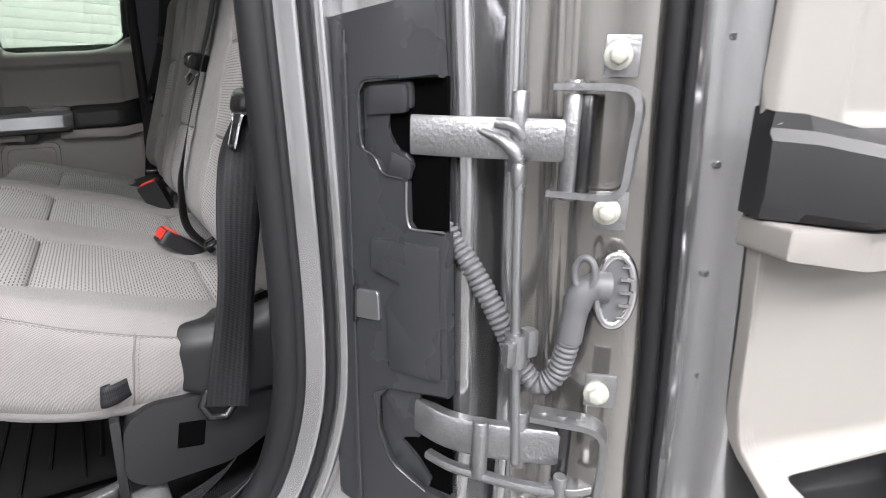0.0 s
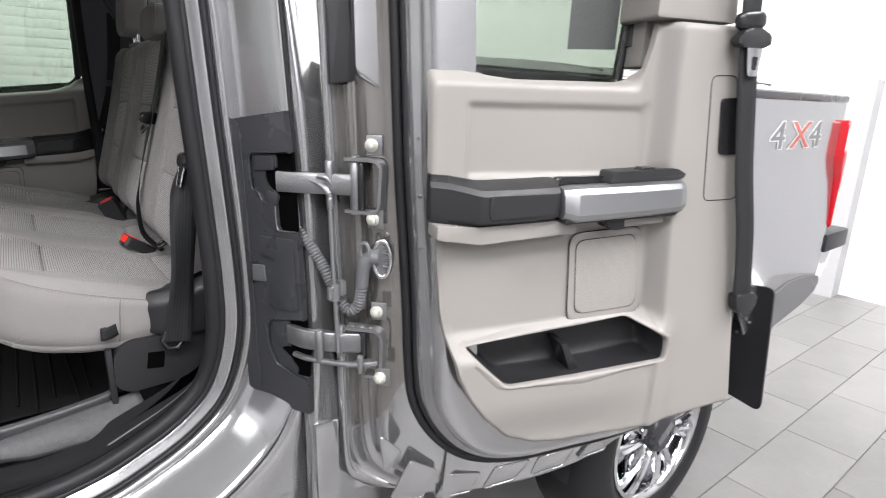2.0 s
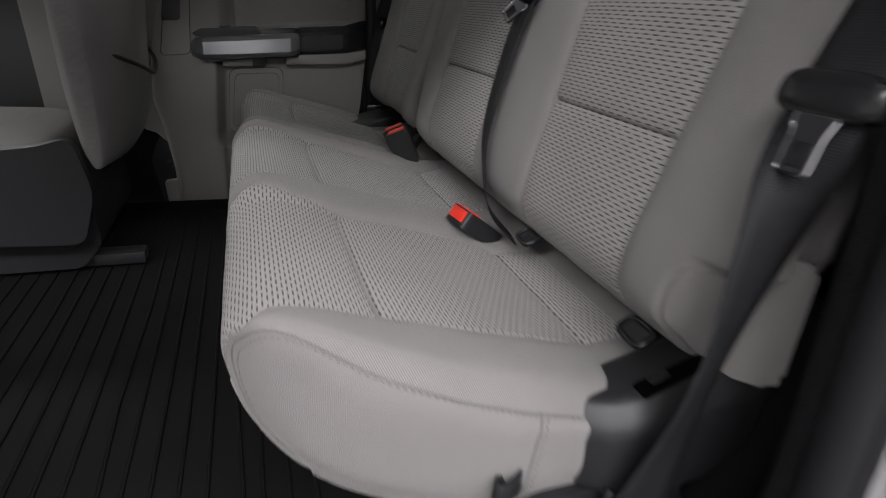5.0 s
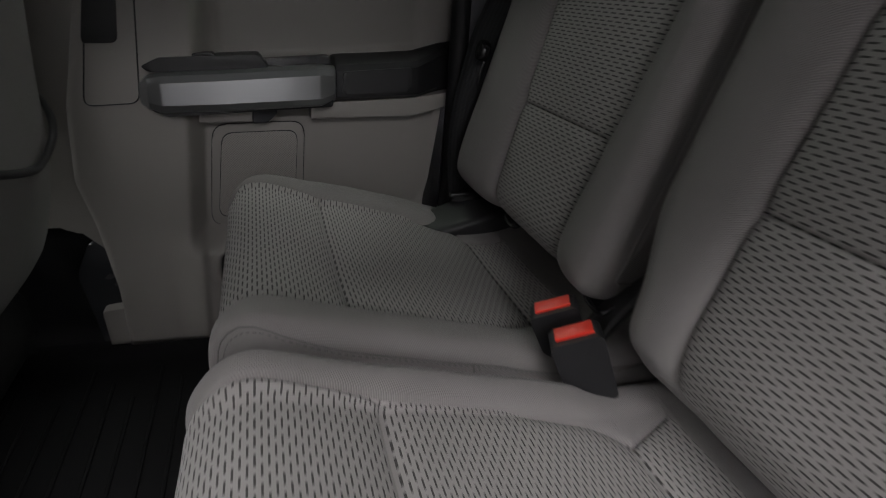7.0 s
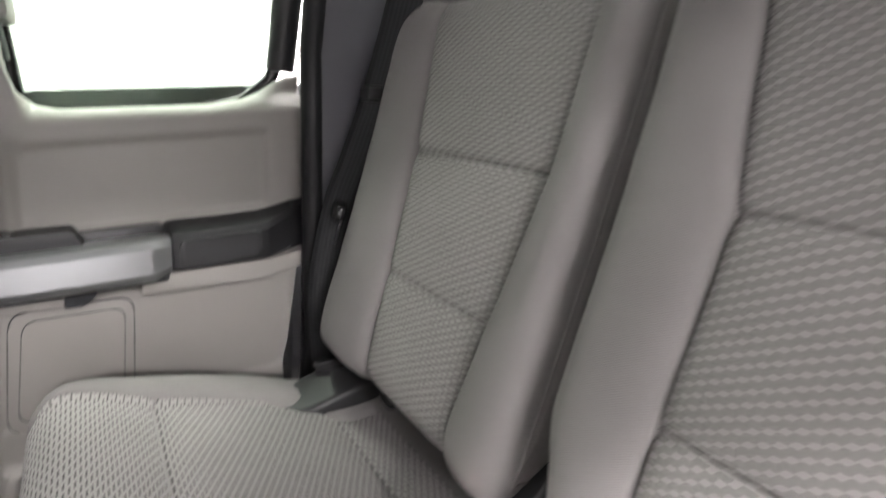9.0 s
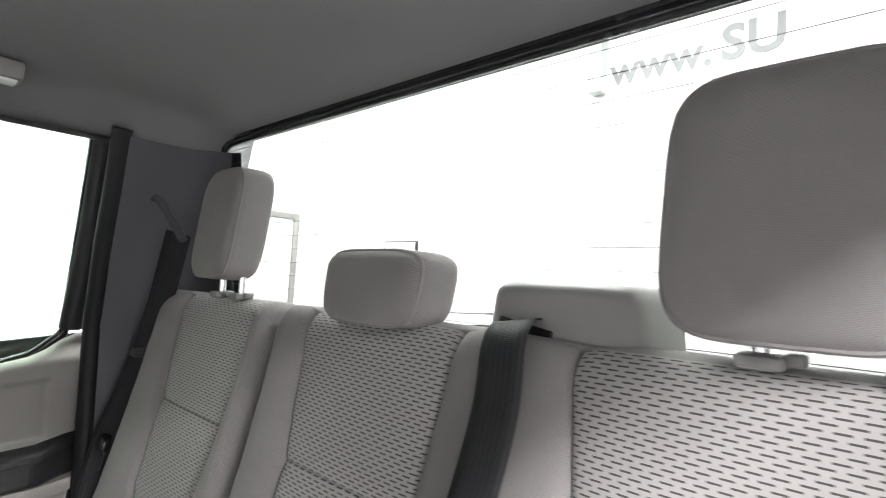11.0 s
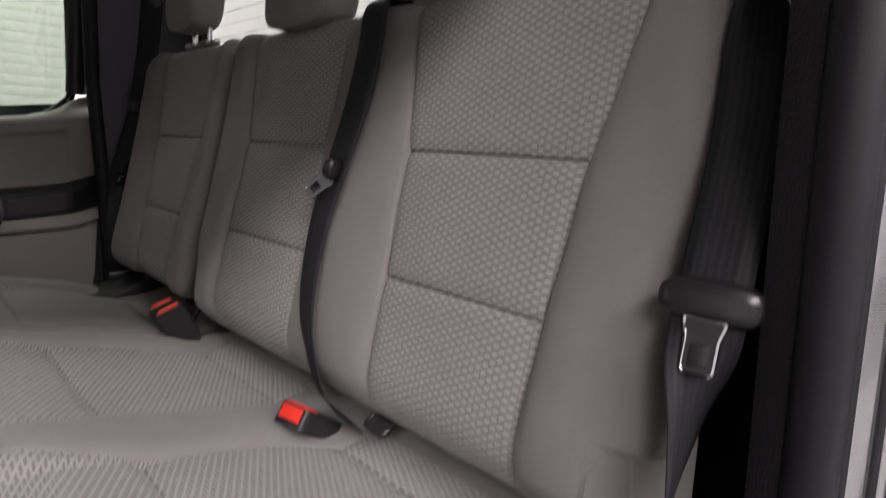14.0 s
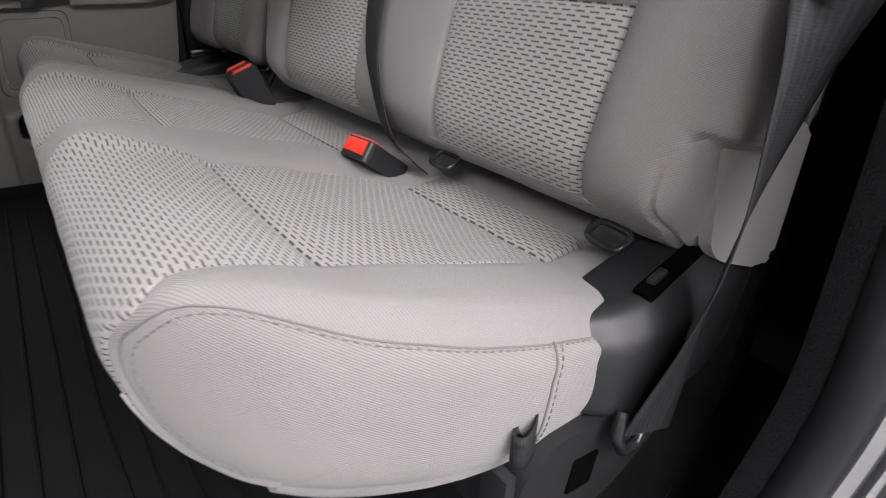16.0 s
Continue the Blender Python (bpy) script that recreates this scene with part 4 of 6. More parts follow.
def open_frame(k):
    a, b = OPEN[max(k - 1, 0)], OPEN[min(k + 1, len(OPEN) - 1)]
    t = (b - a).normalized()
    return OPEN[k], Vector((-t.z, 0, t.x))


def rim(profile):
    """Rows along the opening for a cross-section of (outward, y)."""
    rows = []
    for k in range(len(OPEN)):
        p, n = open_frame(k)
        lean = 0.045 * (p.z - 1.3) * step(0.9, 1.1, p.z)
        rows.append([Vector((p.x + n.x * d, y + lean, p.z + n.z * d)) for d, y in profile])
    return rows


def rim_tube(d, y, r, seg=8):
    return tube("seal", [row[0] for row in rim([(d, y)])], r, seg)


part("door_seal", rim_tube(-0.012, 0.666, 0.018, 12), RUBBER, truck, "black rubber door opening seal")
part("seal_lip", grid("seal_lip", rim([(-0.012, 0.705), (-0.019, 0.69), (-0.020, 0.672), (-0.012, 0.654), (-0.004, 0.649), (0.002, 0.652)])), CARPET, truck)
part("opening_rim", grid("opening_rim", rim([(-0.004, 0.66), (0.0, 0.651), (0.005, 0.646), (0.012, 0.642), (0.02, 0.638), (0.024, 0.636), (0.028, 0.644), (0.036, 0.643), (0.040, 0.632), (0.045, 0.626), (0.050, 0.626), (0.055, 0.632), (0.062, 0.643)])), PAINT, truck, "painted door opening rim")
part("groove_seal", rim_tube(0.032, 0.637, 0.0064, 8), RUBBER, truck)
part("seal_edge", rim_tube(-0.001, 0.653, 0.0075, 8), RUBBER, truck)
JAMB = [(0.060, 0.643), (0.066, 0.640), (0.082, 0.612), (0.102, 0.572), (0.121, 0.539), (0.127, 0.530), (0.131, 0.527), (0.133, 0.530)]
part("door_jamb", grid("door_jamb", rim(JAMB)), PAINT, truck, "painted door jamb")
part("groove_seal", rim_tube(0.135, 0.529, 0.0045, 8), RUBBER, truck)
corner = [r[-2] for r in rim(JAMB) if r[-2].x < 0.402 and r[-2].z < 1.0]
part("lower_corner_panel", grid("lower_corner_panel", [[p.lerp(Vector((0.408, 0.530, p.z - 0.02)), v) - Vector((0, 0.012 * 4 * v * (1 - v), 0)) for v in np.linspace(0, 1, 12)] for p in corner]), PAINT, truck, "glossy painted lower cab corner")
part("rocker", grid("rocker", [[Vector((x, y, z)) for y, z in ((0.49, 0.628), (0.455, 0.60), (0.44, 0.55), (0.47, 0.49), (0.62, 0.47))] for x in np.linspace(-0.9, 0.40, 20)]), PAINT, truck)

skin = []
for z in np.linspace(0.50, 2.02, 50):
    lean = 0.045 * (z - 1.3) + 0.10 * max(0, z - 1.5)
    o = Vector((lerp_table([(0.5, 0.39), (0.85, 0.405), (1.0, 0.418), (1.3, 0.419), (1.6, 0.408), (2.0, 0.39)], z), 0, z))
    most = lerp_table([(0.5, 0.75), (1.3, 0.75), (1.45, 0.70), (1.67, 0.74), (2.04, 0.86)], z)
    start = lerp_table([(1.40, 0.20), (1.507, 0.075), (1.592, 0.035), (1.70, 0.02)], z)
    skin.append([o + Vector((dx, min(y + lean + 1.3 * max(0.0, dx - start), most), 0)) for dx, y in ((0.0, 0.534), (0.002, 0.524), (0.007, 0.516), (0.014, 0.512), (0.022, 0.515), (0.035, 0.524), (0.08, 0.538), (0.19, 0.545), (0.205, 0.565), (0.208, 0.62), (0.208, 0.75))])
part("cab_corner_panel", grid("cab_corner_panel", skin), PAINT, truck, "glossy grey cab corner panel")
part("lower_edge_guard", box("lower_edge_guard", (0.437, 0.488, 0.71), (0.056, 0.022, 0.26), 0.010), PAINT, truck)

# charcoal hinge cover on the jamb
CA, CB = Vector((0.336, 0.650, 0)), Vector((0.408, 0.514, 0))
CE = (CB - CA).normalized()
CN = Vector((-CE.y, CE.x, 0))
CN = -CN if CN.x > 0 else CN


def on_cover(a, z, d):
    lean = 0.045 * (z - 1.3)
    return CA + CE * a + CN * d + Vector((0, lean, z))


cover_out = [(-0.002, 0.872), (0.158, 0.868), (0.158, 0.948), (0.128, 0.948), (0.08, 0.97), (0.062, 1.012), (0.064, 1.05), (0.076, 1.066), (0.157, 1.073), (0.154, 1.254), (0.114, 1.252), (0.108, 1.259), (0.107, 1.306), (0.08, 1.306),
             (0.072, 1.322), (0.05, 1.33), (0.048, 1.39), (0.056, 1.402), (0.147, 1.404), (0.142, 1.482), (0.0, 1.462)]
hinge_cover = part("hinge_cover", prism("hinge_cover", cover_out, on_cover, -0.004, 0.012, 0.003, 2), COVER, truck, "charcoal plastic cover round the hinges")
# black sheets stand for the shade deep inside both hinge recesses
part("recess", prism("recess", [(0.05, 1.245), (0.15, 1.248), (0.15, 1.406), (0.045, 1.402)], on_cover, -0.004, 0.0015, 0), HOLE_SHADE, hinge_cover)
part("recess", prism("recess", [(0.06, 0.946), (0.155, 0.946), (0.155, 1.076), (0.062, 1.07)], on_cover, -0.004, 0.0015, 0), HOLE_SHADE, hinge_cover)
part("liner", prism("liner", rounded([(0.050, 1.312), (0.106, 1.304), (0.113, 1.318), (0.108, 1.328), (0.092, 1.334), (0.082, 1.350), (0.082, 1.372), (0.112, 1.374), (0.112, 1.402), (0.050, 1.400)], 0.005, 3), on_cover, 0.001, 0.006, 0.003, 2), COVER, hinge_cover)
part("liner", prism("liner", rounded([(0.056, 1.366), (0.108, 1.370), (0.108, 1.398), (0.060, 1.396)], 0.006, 3), on_cover, 0.005, 0.0095, 0.002, 2), COVER, hinge_cover)
part("liner", prism("liner", rounded([(0.082, 1.306), (0.110, 1.302), (0.112, 1.322), (0.086, 1.332)], 0.005, 3), on_cover, 0.005, 0.0095, 0.002, 2), COVER, hinge_cover)
part("lip", tube("lip", [on_cover(p.x, p.z, 0.0118) for p in smooth_path([(0.104, 0, 1.304), (0.080, 0, 1.307), (0.070, 0, 1.320), (0.064, 0, 1.326), (0.052, 0, 1.333), (0.048, 0, 1.36), (0.049, 0, 1.388), (0.057, 0, 1.402), (0.10, 0, 1.404)], 30)], 0.0016, 6), COVER, hinge_cover)
part("liner", prism("liner", rounded([(0.062, 1.060), (0.066, 1.005), (0.082, 0.970), (0.128, 0.948), (0.132, 0.962), (0.112, 0.985), (0.090, 1.000), (0.100, 1.006), (0.118, 1.010), (0.118, 1.068)], 0.004, 3), on_cover, 0.001, 0.006, 0.003, 2), COVER, hinge_cover)
part("lip", tube("lip", [on_cover(p.x, p.z, 0.0118) for p in smooth_path([(0.128, 0, 0.948), (0.098, 0, 0.960), (0.080, 0, 0.971), (0.070, 0, 0.990), (0.063, 0, 1.012), (0.062, 0, 1.035), (0.058, 0, 1.052), (0.076, 0, 1.064)], 30)], 0.0016, 6), COVER, hinge_cover)
part("hole_edge", tube("hole_edge", [on_cover(p.x, p.z, 0.0125) for p in smooth_path([(0.108, 0, 1.302), (0.1075, 0, 1.275), (0.110, 0, 1.258), (0.118, 0, 1.2535), (0.152, 0, 1.2555)], 20)], 0.0013, 6), SATIN, hinge_cover)
part("rib", prism("rib", [(0.03, 0.90), (0.036, 0.90), (0.036, 1.45), (0.03, 1.45)], on_cover, 0.012, 0.0155, 0.001, 1), COVER, hinge_cover)
part("raised_panel", prism("raised_panel", rounded([(0.082, 1.09), (0.150, 1.092), (0.148, 1.24), (0.10, 1.238), (0.062, 1.238), (0.062, 1.20), (0.105, 1.196), (0.082, 1.17)], 0.006, 3), on_cover, 0.012, 0.0165, 0.002, 2), COVER, hinge_cover)
part("clip", prism("clip", rounded([(0.038, 1.142), (0.072, 1.144), (0.07, 1.178), (0.04, 1.176)], 0.004, 3), on_cover, 0.012, 0.016, 0.001, 1), SATIN, hinge_cover, "bright metal spring clip")
part("clip_edge", prism("clip_edge", [(0.034, 1.136), (0.039, 1.136), (0.041, 1.18), (0.036, 1.18)], on_cover, 0.012, 0.0175, 0.001, 1), GLOSSY, hinge_cover)

# floor, sill and lower trim
floor_rows = [[Vector((x, y, 0.780 + 0.10 * step(0.20, 0.50, x))) for x in np.linspace(-1.4, 0.56, 40)] for y in np.linspace(0.70, 2.33, 12)]
part("cab_floor", grid("cab_floor", floor_rows), CARPET, truck, "black carpeted cab floor")
INNER = [(-1.0, 0.86, 0.835), (-0.5, 0.80, 0.835), (-0.26, 0.782, 0.838), (-0.176, 0.774, 0.842), (-0.139, 0.772, 0.846), (-0.056, 0.780, 0.853), (0.08, 0.806, 0.856), (0.136, 0.816, 0.860)]
OUTER = [(-1.0, 0.85, 0.826), (-0.5, 0.795, 0.828), (-0.265, 0.774, 0.830), (-0.178, 0.764, 0.828), (-0.126, 0.752, 0.822), (-0.066, 0.742, 0.812), (0.06, 0.754, 0.803), (0.148, 0.776, 0.790)]
plate = []
for f in np.linspace(0, 1, 90):
    x = -1.0 + 1.136 * f
    a = Vector((x, lerp_table([(u, v) for u, v, w in INNER], x), lerp_table([(u, w) for u, v, w in INNER], x)))
    x = -1.0 + 1.148 * f
    b = Vector((x, lerp_table([(u, v) for u, v, w in OUTER], x), lerp_table([(u, w) for u, v, w in OUTER], x)))
    lift = Vector((0, -0.5, 0.6)) * min(0.010, 0.16 * (a - b).length)
    plate.append([a + Vector((0, 0.006, -0.016)), a] + [a.lerp(b, v) + lift * (4 * v * (1 - v)) ** 0.7 for v in (0.04, 0.12, 0.3, 0.5, 0.7, 0.88, 0.96)] + [b, b + Vector((0, 0.010, -0.012))])
part("sill_plate", grid("sill_plate", plate + [[p + Vector((0.003, 0.004, -0.012)) for p in plate[-1]]]), STEEL, truck, "scuffed grey plastic sill plate")
rail_line = smooth_path([(-1.0, 0.865, 0.868), (-0.5, 0.795, 0.870), (-0.345, 0.779, 0.871), (-0.21, 0.769, 0.872), (-0.05, 0.782, 0.872), (0.062, 0.806, 0.873), (0.084, 0.816, 0.876), (0.092, 0.83, 0.882)], 70)
bar = [[p + Vector((0, dy, dz)) for dy, dz in ((0.018, -0.085), (0.012, -0.006), (0.010, -0.001), (0.007, 0.0005), (-0.003, -0.001), (-0.006, -0.004), (-0.005, -0.010), (0.004, -0.030))] for p in rail_line]
part("sill_rail", grid("sill_rail", bar), RAIL, truck, "raised dark grey rail along the sill")
tapered = lambda profile: [[p.lerp(r[-1], step(0.82, 0.93, r[-1].z)) for p in r] for r in rim(profile) if r[-1].z < 0.94]  # noqa: E731
part("sill_trim", grid("sill_trim", tapered([(-0.036, 0.768), (-0.034, 0.760), (-0.031, 0.750), (-0.028, 0.735)])), CARPET, truck, "black inner sill trim")
part("sill_step", grid("sill_step", tapered([(-0.028, 0.735), (-0.020, 0.715), (-0.016, 0.700), (-0.02, 0.690)])), CARPET, truck)
part("sill_tread", grid("sill_tread", [q for q in tapered([(-0.022, 0.714), (-0.010, 0.707), (-0.008, 0.701), (-0.010, 0.694), (-0.02, 0.688)]) if q[0].x > 0.055]), RAIL, truck, "grey ribbed tread strip")

# near rear pillar: a smooth column from the sill to the roof
rows = []
for z in np.linspace(0.78, 2.04, 64):
    e = lerp_table([(0.78, 0.712), (1.3, 0.718), (1.47, 0.742), (1.62, 0.762), (1.67, 0.767), (1.76, 0.790), (1.83, 0.815), (1.90, 0.841), (1.97, 0.868), (2.04, 0.895)], z)
    yo = lerp_table([(0.78, 0.690), (1.3, 0.694), (1.6, 0.704), (2.04, 0.748)], z)
    x0 = lerp_table([(0.78, 0.19), (0.9, 0.24), (1.1, 0.268), (2.04, 0.235)], z)
    rows.append([Vector((x, y, z)) for x, y in ((0.60 - 0.11 * (z - 0.78), e + 0.020), (0.50 - 0.03 * (z - 0.78), e + 0.009), (0.462, e + 0.003), (0.447, e), (0.432, e - 0.008), (0.405, e - 0.015), (0.375, 0.5 * (e + yo) + 0.008),
                                               (0.345, 0.4 * e + 0.6 * yo + 0.001), (0.318, yo + 0.004), (0.30, yo + 0.001), (x0 + 0.022, yo - 0.004), (x0 + 0.008, yo - 0.014), (x0, yo - 0.03))])
part("pillar_trim", grid("pillar_trim", rows[36:]), PILLAR, truck, "dark grained rear pillar trim")
part("lower_side_trim", grid("lower_side_trim", rows[:37]), BLACK, truck, "dark grained side trim")
# far side trim behind the bench
far_y = lambda y: 2 * 1.486 - y  # noqa: E731
rows = []
for z in np.linspace(0.78, 1.985, 40):
    yb = lerp_table([(0.78, 0.70), (1.2, 0.695), (1.6, 0.705), (1.676, 0.727), (1.766, 0.749), (1.88, 0.795), (1.965, 0.823), (2.02, 0.84)], z)
    xw = lerp_table([(0.78, 0.60), (1.65, 0.53), (2.02, 0.435)], z)
    x0 = lerp_table([(0.78, 0.19), (0.9, 0.24), (1.1, 0.268), (2.02, 0.235)], z)
    rows.append([Vector((x, far_y(y), z)) for x, y in ((x0, yb - 0.03), (x0 + 0.008, yb - 0.012), (x0 + 0.03, yb - 0.002), (0.5 * (x0 + xw), yb), (xw - 0.06, yb + 0.004), (xw - 0.03, yb + 0.032), (xw, yb + 0.05), (xw + 0.012, yb + 0.078))])
part("pillar_trim", grid("pillar_trim", rows[10:]), PILLAR, truck, "dark grained rear pillar trim")
part("lower_side_trim", grid("lower_side_trim", rows[:11]), BLACK, truck, "black grained side trim")
far_edge = [(lerp_table([(0.78, 0.19), (0.9, 0.24), (1.1, 0.268), (2.02, 0.235)], z) + 0.014, far_y(lerp_table([(0.78, 0.70), (1.2, 0.695), (1.6, 0.705), (1.676, 0.727), (1.766, 0.749), (1.88, 0.795), (1.965, 0.823), (2.02, 0.84)], z) - 0.018), z) for z in np.linspace(0.80, 2.0, 40)]
part("door_seal", tube("door_seal", far_edge, 0.019, 10), RUBBER, truck, "black rubber seal beside the far pillar")
part("far_jamb", grid("far_jamb", [[Vector((x, y - 0.25 * max(0, z - 1.6), z)) for x, y in ((0.33, 2.46), (0.30, 2.38), (0.285, 2.34), (0.268, 2.31), (0.256, 2.296))] for z in np.linspace(0.78, 2.04, 20)]), RUBBER, truck)
# back wall below the glass
part("back_panel", grid("back_panel", [[Vector((0.60 - 0.085 * (z - 0.78), y, z)) for y in np.linspace(0.74, 2.23, 10)] for z in np.linspace(0.78, 1.645, 8)]), CARPET, truck)
part("bench_backing", box("bench_backing", (0.45, 1.486, 1.0), (0.05, 1.40, 0.30), 0.01), CARPET, truck, "dark board behind the bench")

# headliner, roof
rows = []
for x in np.linspace(-1.5, 0.44, 30):
    front = 0.03 * (1 - step(0.28, 0.44, x))
    rows.append([Vector((x, y, 2.012 + front - 0.05 * step(0.55, 0.74, abs(y - 1.486)))) for y in np.linspace(0.74, 2.232, 40)])
part("headliner", grid("headliner", rows), LINER, truck, "grey cloth headliner")
part("roof", grid("roof", [[Vector((x, 1.486 + q * 0.80, 2.09 + 0.05 * (1 - q * q) - 0.06 * step(0.3, 0.5, x))) for q in np.linspace(-1, 1, 24)] for x in np.linspace(-1.5, 0.5, 16)]), PAINT, truck)
part("roof_rail", grid("roof_rail", [[Vector((x, y, z)) for y, z in ((0.686, 2.09), (0.67, 2.05), (0.68, 2.01), (0.70, 1.985), (0.74, 1.975))] for x in np.linspace(-1.5, 0.42, 10)]), PAINT, truck)
lamp_t = part("dome_lamp", box("dome_lamp", (0.04, 2.03, 2.022), (0.05, 0.05, 0.030), 0.006), GREYP, truck, "small clear interior lamp on the headliner")
part("lamp_lens", box("lamp_lens", (0.04, 2.03, 2.006), (0.036, 0.034, 0.006), 0.002), surface("milky_lamp_lens", (0.8, 0.8, 0.8), 0.2), lamp_t)

# rear window
WIN0, WIN1 = Vector((0.535, 0, 1.60)), Vector((0.438, 0, 2.022))


def on_win(y, t, d=0.0):
    p = WIN0.lerp(WIN1, t)
    return Vector((p.x + d, y, p.z))


rear_glass = part("rear_window", grid("rear_window", [[on_win(y, t) for y in (0.76, 2.21)] for t in (0, 1)]), GLASS, truck, "rear window glass with thin heater lines")
for k in range(15):
    t = 0.05 + k * 0.062
    part("heater_line", tube("heater_line", [on_win(0.79 + 0.07 * t, t, -0.002), on_win(2.18 - 0.07 * t, t, -0.002)], 0.00045, 5), BLACK, rear_glass)
frit = rounded([(0.768, 0.03), (2.19, 0.03), (2.11, 0.96), (0.862, 0.96)], 0.06, 6)
part("window_frame", tube("window_frame", [on_win(a, b, -0.004) for a, b in frit], 0.009, 8, closed=True), GLOSSY, rear_glass, "black ceramic window border")
part("window_header", grid("window_header", [[Vector((x, y, z)) for y in np.linspace(0.84, 2.14, 6)] for x, z in ((0.425, 2.018), (0.438, 2.000), (0.448, 1.998), (0.46, 2.03))]), GLOSSY, truck)
for gy, gt, w, h in ((0.866, 0.085, 0.010, 0.010), (0.842, 0.088, 0.016, 0.002), (0.836, 0.077, 0.024, 0.002), (0.836, 0.066, 0.024, 0.002), (0.818, 0.068, 0.009, 0.006), (0.795, 0.078, 0.010, 0.002), (0.795, 0.066, 0.010, 0.002)):
    part("glass_mark", box("glass_mark", on_win(gy, gt, -0.003), (0.001, w, h), 0), GREYP, rear_glass)

# front seats
def front_seat(yc, label):
    t = thing("front_seat", (-0.62, yc, 0.80), label, "car seat", "front seats")
    outl = [(-0.45, 1.04), (-0.42, 1.065), (-0.392, 1.16), (-0.378, 1.32), (-0.365, 1.50), (-0.38, 1.62), (-0.44, 1.66), (-0.51, 1.64), (-0.53, 1.50), (-0.54, 1.30), (-0.53, 1.12), (-0.51, 1.05)]
    xs, zs, s = arc_sample(outl, 70)
    rows, uv = [], []
    for k in range(70):
        z = zs[k]
        half = lerp_table([(1.0, 0.21), (1.2, 0.235), (1.45, 0.225), (1.58, 0.19), (1.64, 0.16)], z)
        cx = -0.475 - 0.1 * step(1.2, 1.6, z) * 0.3
        span = [(q, 1 - abs(q) ** 3.2 * 0.72) for q in np.linspace(-1, 1, 26)]
        span = [(-1.012, 0.0), (-1.012, 0.12), (-1.008, 0.22)] + span + [(1.008, 0.22), (1.012, 0.12), (1.012, 0.0)]
        rows.append([Vector((cx + (xs[k] - cx) * f + 0.045, yc + q * half, z)) for q, f in span])
        uv.append([(p.y, s[k]) for p in rows[-1]])
    back = part("backrest", grid("backrest", rows, uv, wrap_i=True), CLOTH, t)
    part("headrest", pad("headrest", (-0.53, yc, 1.76), 0.24, 0.10, 0.19, 4.5), CLOTH, t)
    for dy in (-0.06, 0.06):
        part("post", tube("post", [(-0.53, yc + dy, 1.60), (-0.53, yc + dy, 1.70)], 0.007, 10), CHROME, t)
    part("cushion", pad("cushion", (-0.78, yc, 1.02), 0.50, 0.54, 0.17, 5), CLOTH, t)
    hem = [(-0.322 - 0.075 * abs(q) ** 3.2, yc + q * 0.205, 1.255 - 0.035 * math.cos(q * math.pi / 2) + 0.03 * abs(q)) for q in np.linspace(-1, 1, 24)]
    part("pocket_hem", tube("pocket_hem", hem, 0.005, 8), BLACK, back, "dark pocket edge")
    part("seat_base", prism("seat_base", rounded([(-1.0, 0.80), (-0.50, 0.80), (-0.45, 0.86), (-0.46, 0.96), (-0.52, 1.0), (-1.0, 1.0)], 0.02, 4), lambda a, b, d: Vector((a, d, b)), yc - 0.21, yc + 0.21, 0.01), BLACK, t)
    part("side_shield", prism("side_shield", rounded([(-0.98, 0.90), (-0.47, 0.88), (-0.435, 1.0), (-0.46, 1.12), (-0.52, 1.10), (-0.98, 1.06)], 0.03, 4), lambda a, b, d: Vector((a, d, b)), yc - 0.262, yc - 0.235, 0.008), BLACK, t)
    part("track", box("track", (-0.62, yc - 0.17, 0.81), (0.5, 0.05, 0.03), 0.006), BLACK, t)
    part("track", box("track", (-0.70, yc + 0.17, 0.81), (0.4, 0.05, 0.03), 0.006), BLACK, t)
    return t


front_seat(0.945, "grey cloth front seat seen from behind, near the open door")
front_seat(2.03, "grey cloth front seat seen from behind, on the far side")

# ribbed floor mat
mat_t = thing("floor_mat", (-0.2, 1.5, 0.785), "black ribbed rubber floor mat with a raised edge", "floor mat")
part("sheet", grid("sheet", [[Vector((x, y, 0.787 + 0.018 * max(step(0.035, 0.0, y - 0.935), step(0.03, 0.0, 0.12 - x), step(0.03, 0, 2.27 - y)))) for x in np.linspace(-0.75, 0.12, 60)] for y in np.linspace(0.935, 2.27, 70)]), MATRUB, mat_t)
rng = random.Random(4)
for k in range(22):
    x = -0.70 + k * 0.036
    gap = 0.0 if k % 5 else 0.012
    part("rib", tube("rib", [(x + gap, 0.98 + 0.05 * (k % 2), 0.788), (x, 1.3, 0.788), (x + gap * 0.5, 1.62, 0.788), (x, 2.22 - 0.04 * (k % 3), 0.7872)], 0.0032, 6), MATRUB, mat_t)

# cargo bed, wheel and lamps
BY = 0.335
bed = part("bed_side", grid("bed_side", [[Vector((x, BY + (0.02 * step(1.0, 1.35, z) + 0.03 * (1 - step(0.55, 0.9, z))) - 0.035 * math.exp(-(((math.hypot(x - 1.62, z - 0.42) - 0.58) / 0.09) ** 2)), z)) for z in np.linspace(0.60, 1.55, 70)] for x in np.linspace(0.66, 2.72, 140)],
           mask=lambda i, j: math.hypot(0.66 + (i + 0.5) * 2.06 / 139 - 1.62, 0.60 + (j + 0.5) * 0.95 / 69 - 0.42) > 0.52 and 0.60 + j * 0.95 / 69 > 0.60 + 0.14 * step(2.1, 2.7, 0.66 + i * 2.06 / 139)), PAINT, truck, "grey painted cargo bed side")
